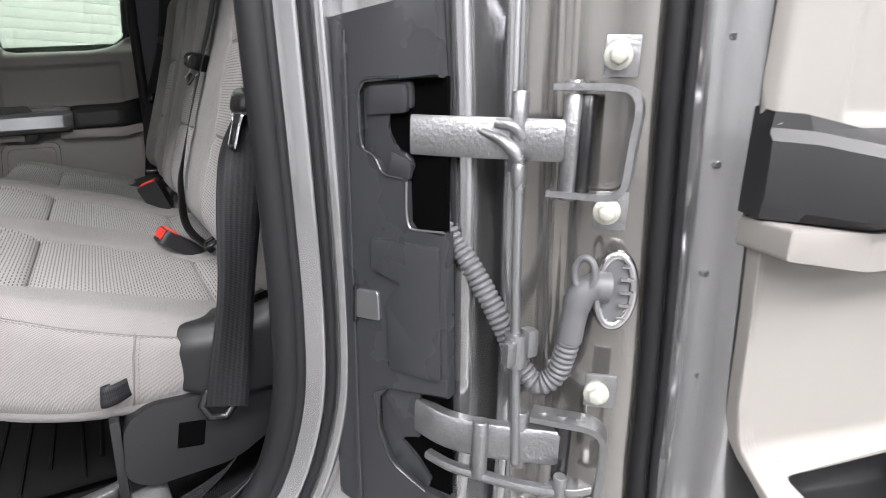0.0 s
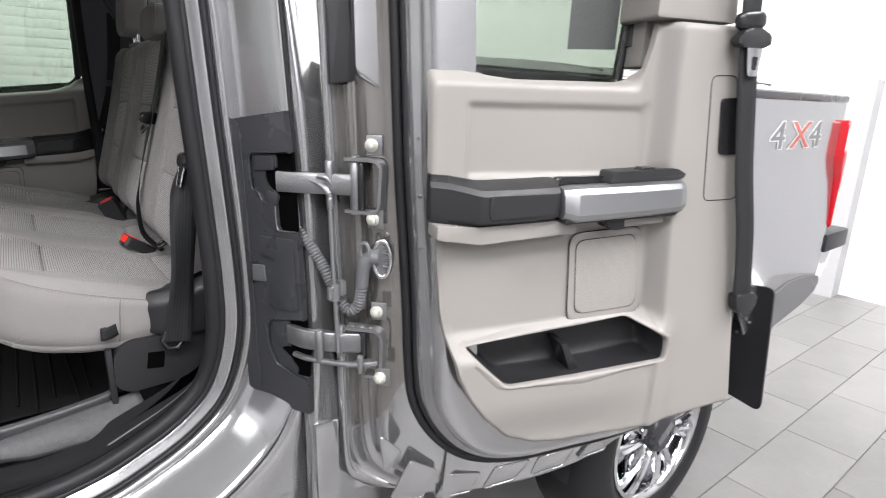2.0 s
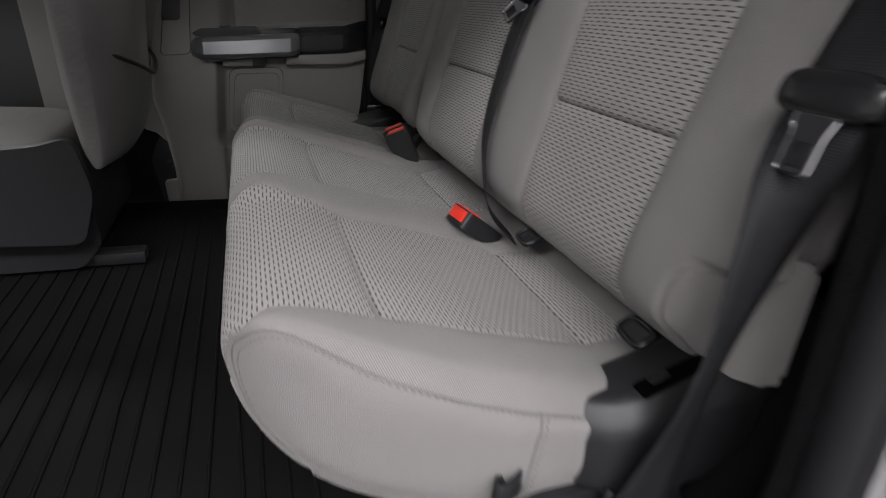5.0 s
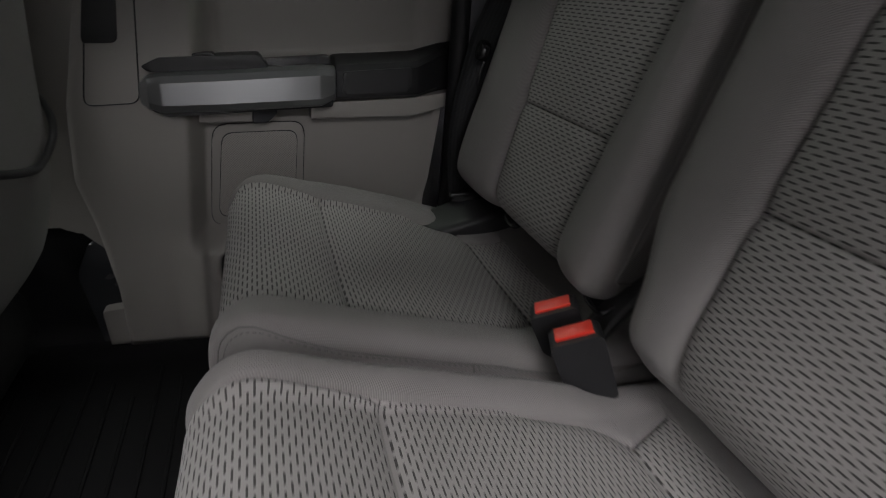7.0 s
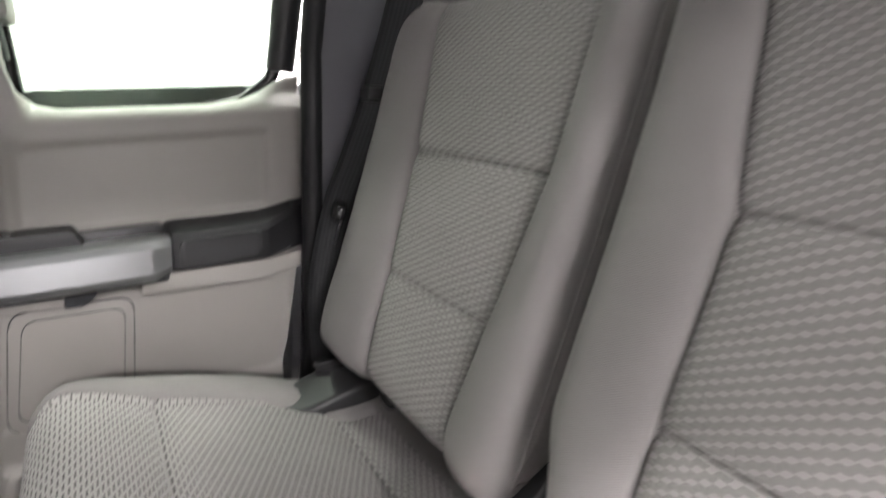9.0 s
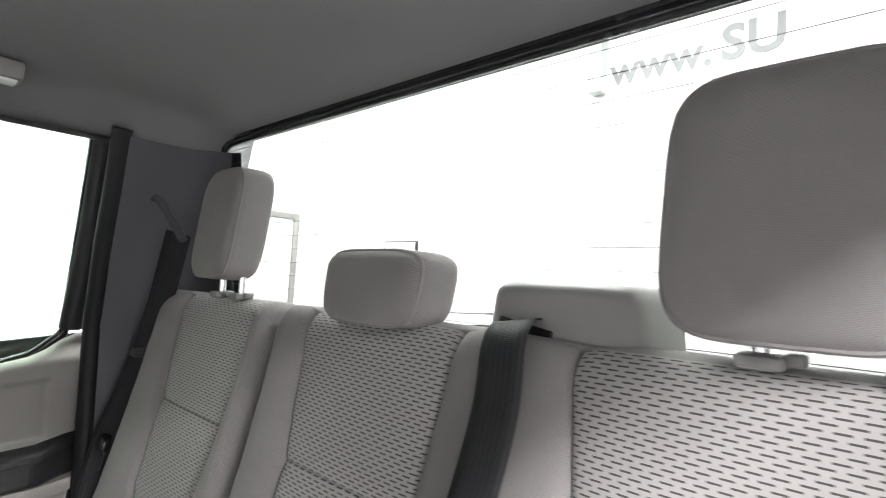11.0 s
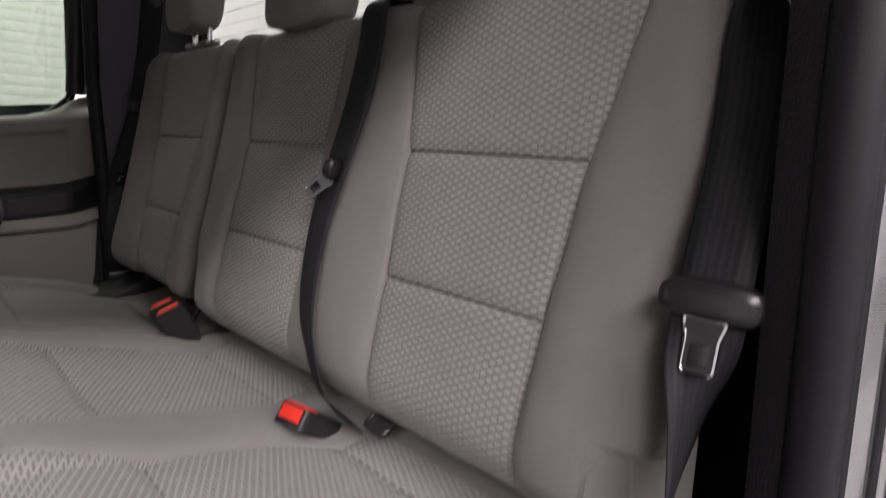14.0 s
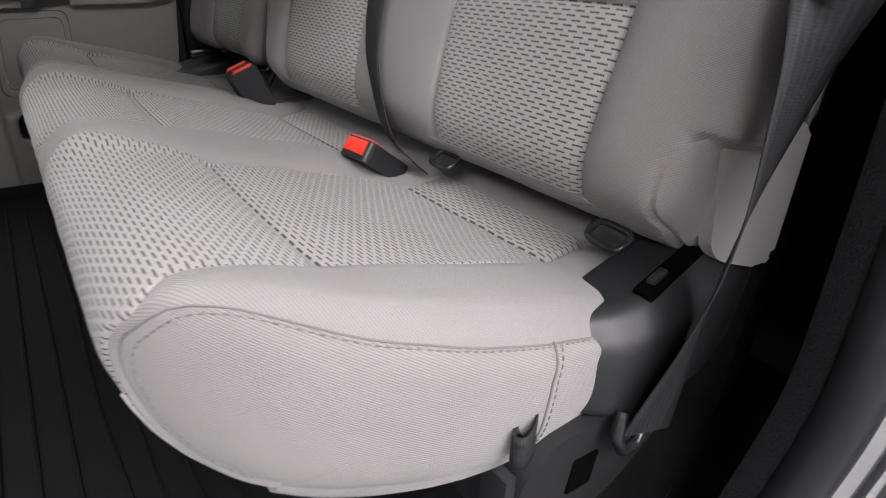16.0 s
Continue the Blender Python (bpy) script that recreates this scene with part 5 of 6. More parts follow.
lip = [(1.62 + 0.52 * math.cos(a), BY - 0.008, 0.42 + 0.52 * math.sin(a)) for a in np.linspace(0.35, math.pi - 0.35, 40)]
part("wheel_arch_lip", tube("wheel_arch_lip", lip, 0.014, 8), PAINT, bed)
part("arch_liner", grid("arch_liner", [[Vector((1.62 + 0.535 * math.cos(a), y, 0.42 + 0.535 * math.sin(a))) for y in (BY, BY + 0.42)] for a in np.linspace(0.1, math.pi - 0.1, 30)]), BLACK, truck)
part("bed_rail", box("bed_rail", (1.69, BY + 0.05, 1.556), (2.06, 0.075, 0.030), 0.012, 3), COVER, truck, "dark plastic bed rail cap")
part("bed_cover", grid("bed_cover", [[Vector((x, y, 1.572 + 0.085 * (1 - ((y - 1.486) / 1.13) ** 2) ** 0.7)) for y in np.linspace(BY + 0.03, 2.97 - BY - 0.03, 30)] for x in np.linspace(0.70, 2.62, 10)]), surface("grey_vinyl_bed_cover", (0.19, 0.19, 0.19), 0.6, var=0.1, fine=500.0, grain=0.3), truck, "grey vinyl bed cover")
for x in (1.18, 1.66, 2.14):
    part("cover_seam", tube("cover_seam", [(x, y, 1.572 + 0.085 * (1 - ((y - 1.486) / 1.13) ** 2) ** 0.7) for y in np.linspace(0.42, 2.55, 26)], 0.004, 6), COVER, truck)
part("bed_side", box("bed_side", (1.69, 2.97 - BY - 0.03, 1.08), (2.06, 0.06, 0.95), 0.02), PAINT, truck)
part("tailgate", box("tailgate", (2.70, 1.486, 1.12), (0.06, 2.14, 0.86), 0.02), PAINT, truck)
part("bed_front", box("bed_front", (0.685, 1.486, 1.08), (0.05, 2.2, 0.95), 0.01), PAINT, truck)
tail_prof = [(2.735, 1.02), (2.83, 1.02), (2.875, 1.22), (2.90, 1.47), (2.70, 1.475), (2.70, 1.32), (2.735, 1.22)]
tail = part("tail_lamp", prism("tail_lamp", rounded(tail_prof, 0.015, 4), lambda a, b, d: Vector((a, d + 0.12 * step(2.72, 2.90, a), b)), BY + 0.10, BY - 0.012, 0.012, 3), LENS, truck, "red tail lamp lens")
part("reverse_lens", prism("reverse_lens", rounded([(2.75, 1.18), (2.80, 1.18), (2.83, 1.35), (2.75, 1.35)], 0.012, 4), lambda a, b, d: Vector((a, d + 0.12 * step(2.72, 2.90, a), b)), BY - 0.01, BY - 0.018, 0.004, 2), surface("pink_lamp_lens", (0.55, 0.2, 0.2), 0.15, coat=1.0, grain=0.0), tail)
bumper = part("rear_bumper", prism("rear_bumper", rounded([(2.55, 0.74), (2.64, 0.70), (2.86, 0.80), (2.92, 0.93), (2.70, 0.94), (2.62, 0.86)], 0.03, 4), lambda a, b, d: Vector((a, d, b)), 2.6, BY + 0.015, 0.02, 3), CHROME, truck, "chrome rear bumper")
part("step_pad", box("step_pad", (2.86, BY + 0.19, 0.950), (0.27, 0.40, 0.085), 0.015), BLACK, bumper)
mud_flap = part("mud_flap", prism("mud_flap", rounded([(0.222, 0.422), (0.447, 0.462), (0.467, 0.87), (0.25, 0.90)], 0.03, 4), lambda a, b, d: Vector((d, a, b)), 2.045, 2.058, 0.003), RUBBER, truck, "black rubber mud flap")
for by, bz in ((0.318, 0.862), (0.309, 0.752), (0.347, 0.70)):
    part("bolt", tube("bolt", [(2.046, by, bz), (2.040, by, bz)], [0.008, 0.006], 8), CHROME, mud_flap, "small bright bolt")


def disc(name, profile, centre, seg=48):
    """A turned form about the wheel axis: profile of (radius, outward)."""
    rows = [[Vector((centre[0] + r * math.cos(a), centre[1] - o, centre[2] + r * math.sin(a))) for a in (2 * math.pi * q / seg for q in range(seg))] for r, o in profile]
    return grid(name, rows, wrap_j=True)


HUB = (1.63, 0.40, 0.42)
wheel = part("wheel", disc("wheel", [(0.262, -0.12), (0.262, 0.03), (0.255, 0.036), (0.245, 0.03), (0.235, 0.0), (0.232, -0.05), (0.20, -0.06), (0.05, -0.05), (0.0, -0.05)], HUB), CHROME, truck, "chrome wheel with black tyre")
part("tyre", disc("tyre", [(0.262, -0.2), (0.262, 0.02), (0.272, 0.034), (0.30, 0.042), (0.35, 0.038), (0.385, 0.022), (0.405, 0.0), (0.415, -0.03), (0.418, -0.1), (0.415, -0.18), (0.39, -0.22), (0.27, -0.22)], HUB, 64), RUBBER, wheel, "black rubber tyre")
part("centre_cap", disc("centre_cap", [(0.075, 0.0), (0.075, 0.035), (0.066, 0.045), (0.0, 0.047)], HUB, 32), COVER, wheel, "dark grey wheel centre cap")
part("cap_plate", box("cap_plate", (HUB[0], HUB[1] - 0.049, HUB[2]), (0.09, 0.004, 0.028), 0.003, 2, pose(0, 0, 0, 0, -35, 0)), SATIN, wheel)
spoke = []
for r, w, o in ((0.06, 0.034, 0.016), (0.10, 0.028, 0.030), (0.15, 0.030, 0.032), (0.205, 0.038, 0.028), (0.238, 0.046, 0.022), (0.256, 0.052, 0.012)):
    spoke.append([Vector((r, -o + dz, w * k)) for k, dz in ((-0.5, 0.05), (-0.5, 0.008), (-0.36, 0.0), (-0.12, 0.009), (0.12, 0.009), (0.36, 0.0), (0.5, 0.008), (0.5, 0.05))])
spoke_me = grid("spoke", spoke)
spoke_me.set_sharp_from_angle(angle=radians(30))
spoke_me.materials.append(CHROME)
web = grid("web", [[Vector((r, -o, w * k)) for k, o in ((-0.5, o0 - 0.012), (-0.2, o0), (0.2, o0), (0.5, o0 - 0.012))] for r, w, o0 in ((0.09, 0.02, 0.006), (0.135, 0.05, 0.012), (0.15, 0.03, 0.004))])
web.materials.append(CHROME)
for k in range(12):
    ob = part("spoke", spoke_me, None, wheel)
    ob.matrix_basis = Matrix.Translation(HUB) @ Matrix.Rotation((k // 2) * math.pi / 3 + 0.2 + (0.19 if k % 2 else -0.19), 4, "Y")
    if k % 2:
        ob = part("web", web, None, wheel)
        ob.matrix_basis = Matrix.Translation(HUB) @ Matrix.Rotation((k // 2) * math.pi / 3 + 0.2, 4, "Y")
for k in range(6):
    a = k * math.pi / 3 + 0.72
    part("lug_nut", tube("lug_nut", [(HUB[0] + 0.105 * math.cos(a), HUB[1], HUB[2] + 0.105 * math.sin(a)), (HUB[0] + 0.105 * math.cos(a), HUB[1] - 0.03, HUB[2] + 0.105 * math.sin(a))], 0.014, 6), CHROME, wheel)
    a += math.pi / 6
    # black discs paint the shade in the wheel openings
    part("window_recess", tube("window_recess", [(HUB[0] + 0.195 * math.cos(a), HUB[1] + 0.051, HUB[2] + 0.195 * math.sin(a)), (HUB[0] + 0.195 * math.cos(a), HUB[1] + 0.044, HUB[2] + 0.195 * math.sin(a))], 0.026, 10), HOLE_SHADE, wheel)

CLAD = surface("dark_grey_cladding", (0.10, 0.10, 0.104), 0.5, var=0.12, fine=900.0, grain=0.3)
part("lower_cladding", prism("lower_cladding", rounded([(2.16, 0.62), (2.32, 0.655), (2.60, 0.70), (2.74, 0.745), (2.75, 0.80), (2.60, 0.825), (2.42, 0.83), (2.25, 0.79), (2.12, 0.72)], 0.02, 4), lambda a, b, d: Vector((a, d, b)), BY + 0.05, BY - 0.004, 0.008), CLAD, bed, "dark grey plastic lower cladding")

# bed side decal
DECAL = Matrix(((1, 0, 0, 0), (0, 0, 1, BY + 0.0172), (0, 1, 0, 0), (0, 0, 0, 1)))
DGREY = surface("grey_decal_vinyl", (0.12, 0.125, 0.13), 0.4, var=0.05, grain=0.0)
DPALE = surface("pale_decal_vinyl", (0.5, 0.5, 0.5), 0.4, var=0.05, grain=0.0)
DRED = surface("red_decal_vinyl", (0.32, 0.06, 0.04), 0.4, var=0.05, grain=0.0)
for text, x, mt in (("4", 2.05, DGREY), ("X", 2.215, DRED), ("4", 2.38, DGREY)):
    lettering("decal_edge", text, 0.135, Matrix.Translation((x, 0.0012, 1.375)) @ DECAL @ Matrix.Scale(1.8, 4, (1, 0, 0)), DPALE, truck, extrude=0.0010, bold=0.0045)
    lettering("decal", text, 0.135, Matrix.Translation((x, 0, 1.375)) @ DECAL @ Matrix.Scale(1.8, 4, (1, 0, 0)), mt, truck, extrude=0.0015)

# plain unseen closing of the cab front, added to shape the light inside
part("firewall", box("firewall", (-1.62, 1.486, 0.98), (0.08, 1.7, 0.86), 0.02), BLACK, truck)
part("dashboard", box("dashboard", (-1.45, 1.486, 1.25), (0.34, 1.5, 0.26), 0.06, 4), BLACK, truck)
part("windscreen_header", box("windscreen_header", (-1.5, 1.486, 2.04), (0.06, 1.46, 0.10), 0.02), LINER, truck)
wind = part("windscreen", grid("windscreen", [[Vector((-2.0 + 0.5 * t, y, 1.40 + 0.62 * t)) for y in (0.76, 2.2)] for t in (0, 1)]), CLEAR, truck)
part("front_far_door", box("front_far_door", (-1.05, 2.42, 1.05), (1.2, 0.1, 0.95), 0.03), BLACK, truck)

# ---------- rear cab doors ----------
PH = radians(-19.0)
DU, DN = Vector((math.cos(PH), math.sin(PH), 0)), Vector((math.sin(PH), -math.cos(PH), 0))


def near_map(s, z, q):
    """Door places: s from the hinge edge of the trim, z up, q out of the trim plane."""
    return DU * (s + 0.434) + DN * (q - 0.46) + Vector((0, 0, z))


def far_map(s, z, q):
    lean = 0.0 if z < 1.58 else 0.22 * (z - 1.58)
    return Vector((0.275 - 0.93 * s, 2.345 - q - lean, z - 0.022 - 0.105 * s))


ZB = [(-0.002, 1.40), (0.008, 1.30), (0.013, 1.24), (0.027, 1.107), (0.053, 0.994), (0.08, 0.94), (0.112, 0.895), (0.167, 0.838), (0.229, 0.812), (0.30, 0.803), (0.454, 0.806), (0.68, 0.832), (0.76, 0.838)]
ZT = [(-0.002, 1.592), (0.02, 1.59), (0.045, 1.58), (0.075, 1.563), (0.11, 1.553), (0.16, 1.548), (0.375, 1.550), (0.405, 1.556), (0.424, 1.575), (0.434, 1.61), (0.444, 1.66), (0.76, 1.66)]
MAP_POCKET = [(0.067, 1.052), (0.105, 1.012), (0.145, 0.972), (0.16, 0.966), (0.317, 0.966), (0.40, 0.970), (0.525, 0.980), (0.528, 1.0), (0.524, 1.03), (0.49, 1.05), (0.445, 1.074), (0.30, 1.066)]


def trim_depth(s, z):
    q = 0.0
    # soft inset of the upper panel
    q -= 0.007 * step(0.06, 0.078, s) * step(0.448, 0.43, s) * step(1.51, 1.495, z) * step(1.37, 1.385, z)
    # sloping shoulder towards the window
    q -= 0.03 * step(1.53, 1.575, z) * step(0.425, 0.405, s)
    # raised column at the leading edge
    edge = lerp_table([(0.8, 0.50), (1.06, 0.492), (1.29, 0.474), (1.40, 0.446), (1.66, 0.440)], z)
    low = lerp_table([(0.0, 1.075), (0.3, 1.085), (0.5, 1.09)], s)
    swell = step(low, low - 0.055, z)
    q += 0.036 * step(edge, edge + (0.03 if z < 1.29 else 0.04), s) * (1 - swell)
    # lower panel set back, pocket swelling out
    q -= 0.008 * step(1.29, 1.27, z) * step(0.012, 0.03, s) * step(edge + 0.01, edge - 0.005, s)
    q += swell * (0.05 - 0.012 * step(0.50, 0.56, s))
    q -= 0.018 * step(0.93, 0.82, z) * step(0.6, 0.3, s)
    # shut-line panel round the latch recess
    return q


def door_trim(place, parent, mouth_scale=1.0, reach=1.0, lead=((0.80, 0.748), (1.12, 0.70), (1.32, 0.69), (1.66, 0.606))):
    hold = lambda a, b, d: place(a if a < 0.236 else 0.236 + (a - 0.236) * reach, b, d)  # noqa: E731
    POCKET = [(0.067 + (a - 0.067) * mouth_scale, b) for a, b in MAP_POCKET]
    ss = np.concatenate([np.linspace(-0.002, 0.06, 18), np.linspace(0.063, 0.54, 150), np.linspace(0.545, 0.752, 44)])
    nt_ = 190
    rows, tag = [], []
    for s in ss:
        zb, zt = lerp_table(ZB, s), lerp_table(ZT, s)
        row, tr = [], []
        for j in range(nt_):
            t = j / (nt_ - 1)
            z = zb + (zt - zb) * t
            lim = lerp_table(lead, z)
            sc = s if s < 0.54 else 0.54 + (s - 0.54) * (lim - 0.54) / (0.752 - 0.54)
            q = trim_depth(sc, z)
            d = min((z - zb), (zt - z), sc + 0.002 if z > 1.3 else 1.0, lim - sc)
            e = max(0.0, 0.014 - d)
            q -= 0.014 - math.sqrt(max(0.0, 0.014**2 - e * e))
            ins = inside(POCKET, sc, z)
            if ins:
                q = -0.045
            row.append(place(sc, z, q))
            tr.append(ins)
        rows.append(row), tag.append(tr)
    deep = lambda i, j: tag[i][j] or tag[i + 1][j] or tag[i][j + 1] or tag[i + 1][j + 1]  # noqa: E731
    mouth = rounded(POCKET, 0.012, 5)
    mid = (sum(a for a, b in mouth) / len(mouth), sum(b for a, b in mouth) / len(mouth))
    grown = lambda f: [(a + (a - mid[0]) / math.hypot(a - mid[0], (b - mid[1])) * f, b + (b - mid[1]) / math.hypot(a - mid[0], b - mid[1]) * f) for a, b in mouth]  # noqa: E731
    lips = [[place(a, b, trim_depth(a, b) + h) for a, b in grown(f)] for f, h in ((0.023, -0.003), (0.018, -0.0005), (0.010, 0.0016), (0.005, 0.003), (0.0, 0.002), (-0.003, -0.004), (-0.003, -0.012))]
    wall = [[place(a, b, trim_depth(a, b) + h) for a, b in grown(f)] for f, h in ((-0.0025, -0.008),)] + [[place(mid[0] + (a - mid[0]) * f, mid[1] + (b - mid[1]) * f, q) for a, b in mouth] for f, q in ((0.97, -0.03), (0.94, -0.045), (0.88, -0.05), (0.4, -0.05), (0.01, -0.05))]
    panel = part("trim_panel", grid("trim_panel", rows, mask=lambda i, j: not deep(i, j)), BEIGE, parent, "beige moulded door trim panel")
    bin_ = part("pocket", grid("pocket", wall, wrap_j=True), BLACK, panel, "black map pocket")
    part("pocket_lip", grid("pocket_lip", lips, wrap_j=True), BEIGE, panel)
    part("divider", prism("divider", [(0.31, 0.966), (0.335, 0.966), (0.30, 1.03), (0.285, 1.03)], place, -0.045, 0.012, 0.004), GLOSSY, bin_)
    # armrest
    sec = []
    for s, q, zl, zh in ((0.0, 0.006, 1.298, 1.374), (0.03, 0.020, 1.296, 1.372), (0.074, 0.047, 1.292, 1.363), (0.084, 0.051, 1.292, 1.361), (0.16, 0.052, 1.294, 1.362), (0.222, 0.052, 1.297, 1.364), (0.236, 0.048, 1.299, 1.364), (0.243, 0.036, 1.302, 1.362)):
        sec.append([place(s, zl + 0.002, -0.02), place(s, zl, q * 0.6), place(s, zl + 0.008, q - 0.002), place(s, zl + 0.016, q), place(s, zh - 0.014, q - 0.002), place(s, zh - 0.004, q - 0.009), place(s, zh + 0.008 + 0.0, q * 0.25), place(s, zh + 0.012, -0.02)])
    ends = [[sum(sec[0], Vector()) / 8] * 8] + sec + [[sum(sec[-1], Vector()) / 8] * 8]
    arm = part("armrest", grid("armrest", ends, wrap_j=True), BLACK, panel, "black grained plastic armrest")
    arm.data.set_sharp_from_angle(angle=radians(24))
    part("pad", prism("pad", rounded([(0.094, 1.307), (0.226, 1.312), (0.226, 1.350), (0.094, 1.348)], 0.008, 4), place, 0.045, 0.0535, 0.003), BLACK, arm)
    part("pull_cup", prism("pull_cup", rounded([(0.235, 1.300), (0.50, 1.304), (0.50, 1.374), (0.39, 1.376), (0.24, 1.374)], 0.012, 4), hold, -0.02, 0.014, 0.004), GLOSSY, arm, "glossy black pull cup")
    part("cup_floor", prism("cup_floor", rounded([(0.24, 1.300), (0.50, 1.304), (0.50, 1.330), (0.24, 1.326)], 0.006, 3), hold, -0.01, 0.05, 0.003), BLACK, arm)
    part("switch_plate", prism("switch_plate", rounded([(0.338, 1.364), (0.505, 1.370), (0.516, 1.380), (0.492, 1.391), (0.352, 1.386)], 0.005, 3), hold, -0.01, 0.044, 0.008), BLACK, arm)
    part("switch", prism("switch", rounded([(0.41, 1.381), (0.448, 1.382), (0.446, 1.3935), (0.418, 1.393)], 0.003, 3), hold, 0.012, 0.034, 0.003), GLOSSY, arm)
    sec = []
    for s, q, zl, zh in ((0.236, 0.040, 1.309, 1.352), (0.239, 0.056, 1.304, 1.359), (0.261, 0.066, 1.299, 1.363), (0.266, 0.067, 1.299, 1.363), (0.40, 0.067, 1.304, 1.366), (0.487, 0.066, 1.309, 1.369), (0.492, 0.065, 1.310, 1.369), (0.508, 0.058, 1.315, 1.366), (0.521, 0.042, 1.322, 1.358)):
        sec.append([hold(s, zl + 0.003, 0.018), hold(s, zl - 0.002, q - 0.006), hold(s, zl + 0.002, q), hold(s, zl + 0.012, q + 0.004), hold(s, zh - 0.014, q + 0.001), hold(s, zh - 0.004, q - 0.005), hold(s, zh, q - 0.018), hold(s, zh - 0.002, 0.018)])
    ends = [[sum(sec[0], Vector()) / 8] * 8] + sec + [[sum(sec[-1], Vector()) / 8] * 8]
    part("handle_body", prism("handle_body", rounded([(0.242, 1.292), (0.485, 1.301), (0.508, 1.314), (0.508, 1.35), (0.242, 1.352)], 0.006, 3), hold, 0.0, 0.058, 0.008), BLACK, arm, "black handle surround")
    part("pull_handle", grid("pull_handle", ends, wrap_j=True), SATIN, arm, "satin silver pull handle").data.set_sharp_from_angle(angle=radians(24))
    part("lower_ledge", prism("lower_ledge", rounded([(0.004, 1.270), (0.086, 1.258), (0.284, 1.270), (0.282, 1.298), (0.085, 1.290), (0.004, 1.296)], 0.004, 3), place, -0.02, 0.034, 0.008), BEIGE, panel)
    part("lower_ledge", prism("lower_ledge", rounded([(0.390, 1.276), (0.482, 1.282), (0.480, 1.304), (0.388, 1.300)], 0.003, 3), place, -0.02, 0.034, 0.006), BEIGE, panel)
    part("clip", prism("clip", rounded([(0.345, 1.286), (0.362, 1.272), (0.389, 1.272), (0.389, 1.302), (0.345, 1.302)], 0.004, 3), place, -0.01, 0.036, 0.003), COVER, panel)
    # loudspeaker grille
    spk = rounded([(0.318, 1.088), (0.466, 1.094), (0.447, 1.252), (0.307, 1.244)], 0.02, 6)
    spk_out = rounded([(0.303, 1.068), (0.482, 1.078), (0.463, 1.268), (0.293, 1.259)], 0.026, 6)
    part("speaker_frame", prism("speaker_frame", spk_out, place, -0.02, -0.002, 0.003), BEIGE, panel)
    part("frame_groove", tube("frame_groove", [place(a, b, -0.0045) for a, b in spk_out], 0.0014, 6, closed=True), COVER, panel)
    part("speaker_grille", prism("speaker_grille", spk, place, -0.01, 0.0, 0.002), GRILLE, panel, "perforated beige loudspeaker grille")
    part("frame_groove", tube("frame_groove", [place(a, b, -0.0012) for a, b in spk], 0.0011, 6, closed=True), COVER, panel)
    # latch recess at the leading edge
    part("latch_panel", tube("latch_panel", [place(a, b, trim_depth(a, b) + 0.0002) for a, b in rounded([(0.55, 1.567), (0.612, 1.569), (0.659, 1.325), (0.573, 1.323)], 0.016, 4)], 0.0012, 5, closed=True), COVER, panel)
    part("latch_recess", prism("latch_recess", rounded([(0.579, 1.525), (0.622, 1.528), (0.645, 1.418), (0.592, 1.416)], 0.010, 4), place, 0.02, 0.0405, 0.001), GLOSSY, panel, "black door latch recess")
    # upper pillar cover above the panel
    up = prism("upper_cover", rounded([(0.418, 1.664), (0.604, 1.664), (0.58, 1.90), (0.55, 2.0), (0.44, 2.0)], 0.008, 3), place, -0.09, 0.024, 0.008)
    part("upper_cover", up, BEIGE, panel)
    part("window_corner", prism("window_corner", rounded([(0.436, 1.58), (0.52, 1.58), (0.52, 2.02), (0.462, 2.02)], 0.006, 3), place, -0.095, -0.035, 0.006), BEIGE, panel)
    return panel


def door_glass(place, parent):
    out = rounded([(0.030, 1.588), (0.09, 1.546), (0.16, 1.534), (0.40, 1.537), (0.428, 1.547), (0.445, 1.72), (0.45, 2.03), (0.40, 2.07), (0.06, 2.07), (0.03, 2.03)], 0.014, 5)
    pane = part("window_pane", prism("window_pane", out, place, -0.104, -0.100, 0), TINT, parent, "green tinted door window")
    part("window_seal", tube("window_seal", [place(a, b, -0.094) for a, b in out], 0.011, 8, closed=True), GLOSSY, parent, "black window seal")
    part("window_frame", tube("window_frame", [place(a, b, -0.085) for a, b in ((0.02, 1.60), (0.012, 1.8), (0.012, 2.05), (0.06, 2.10), (0.42, 2.10), (0.475, 2.05), (0.47, 1.75), (0.455, 1.62))], 0.024, 10), BLACK, parent)
    return pane


def perforated(name):
    m, nt, b = nodes_of(name)
    tc = nt.nodes.new("ShaderNodeTexCoord")
    sep = nt.nodes.new("ShaderNodeSeparateXYZ")
    link(nt, tc.outputs["Object"], sep.inputs[0])
    wave = [math_node(nt, "SINE", math_node(nt, "MULTIPLY", sep.outputs[k], 2 * math.pi / 0.0045)) for k in (0, 2)]
    hole = math_node(nt, "GREATER_THAN", math_node(nt, "MULTIPLY", *wave), 0.25)
    link(nt, mix_color(nt, hole, (0.25, 0.235, 0.22, 1), (0.16, 0.15, 0.14, 1)), b.inputs["Base Color"])
    b.inputs["Roughness"].default_value = 0.55
    bump(nt, hole, 0.6, -0.001, b)
    return m


GRILLE = perforated("perforated_grille")

# near door, swung wide open
door = thing("rear_cab_door", tuple(near_map(0.3, 0.62, -0.1)), "rear-hinged truck door swung wide open with beige trim", "car door", "cab doors")
door_trim(near_map, door)
near_pane = door_glass(near_map, door)

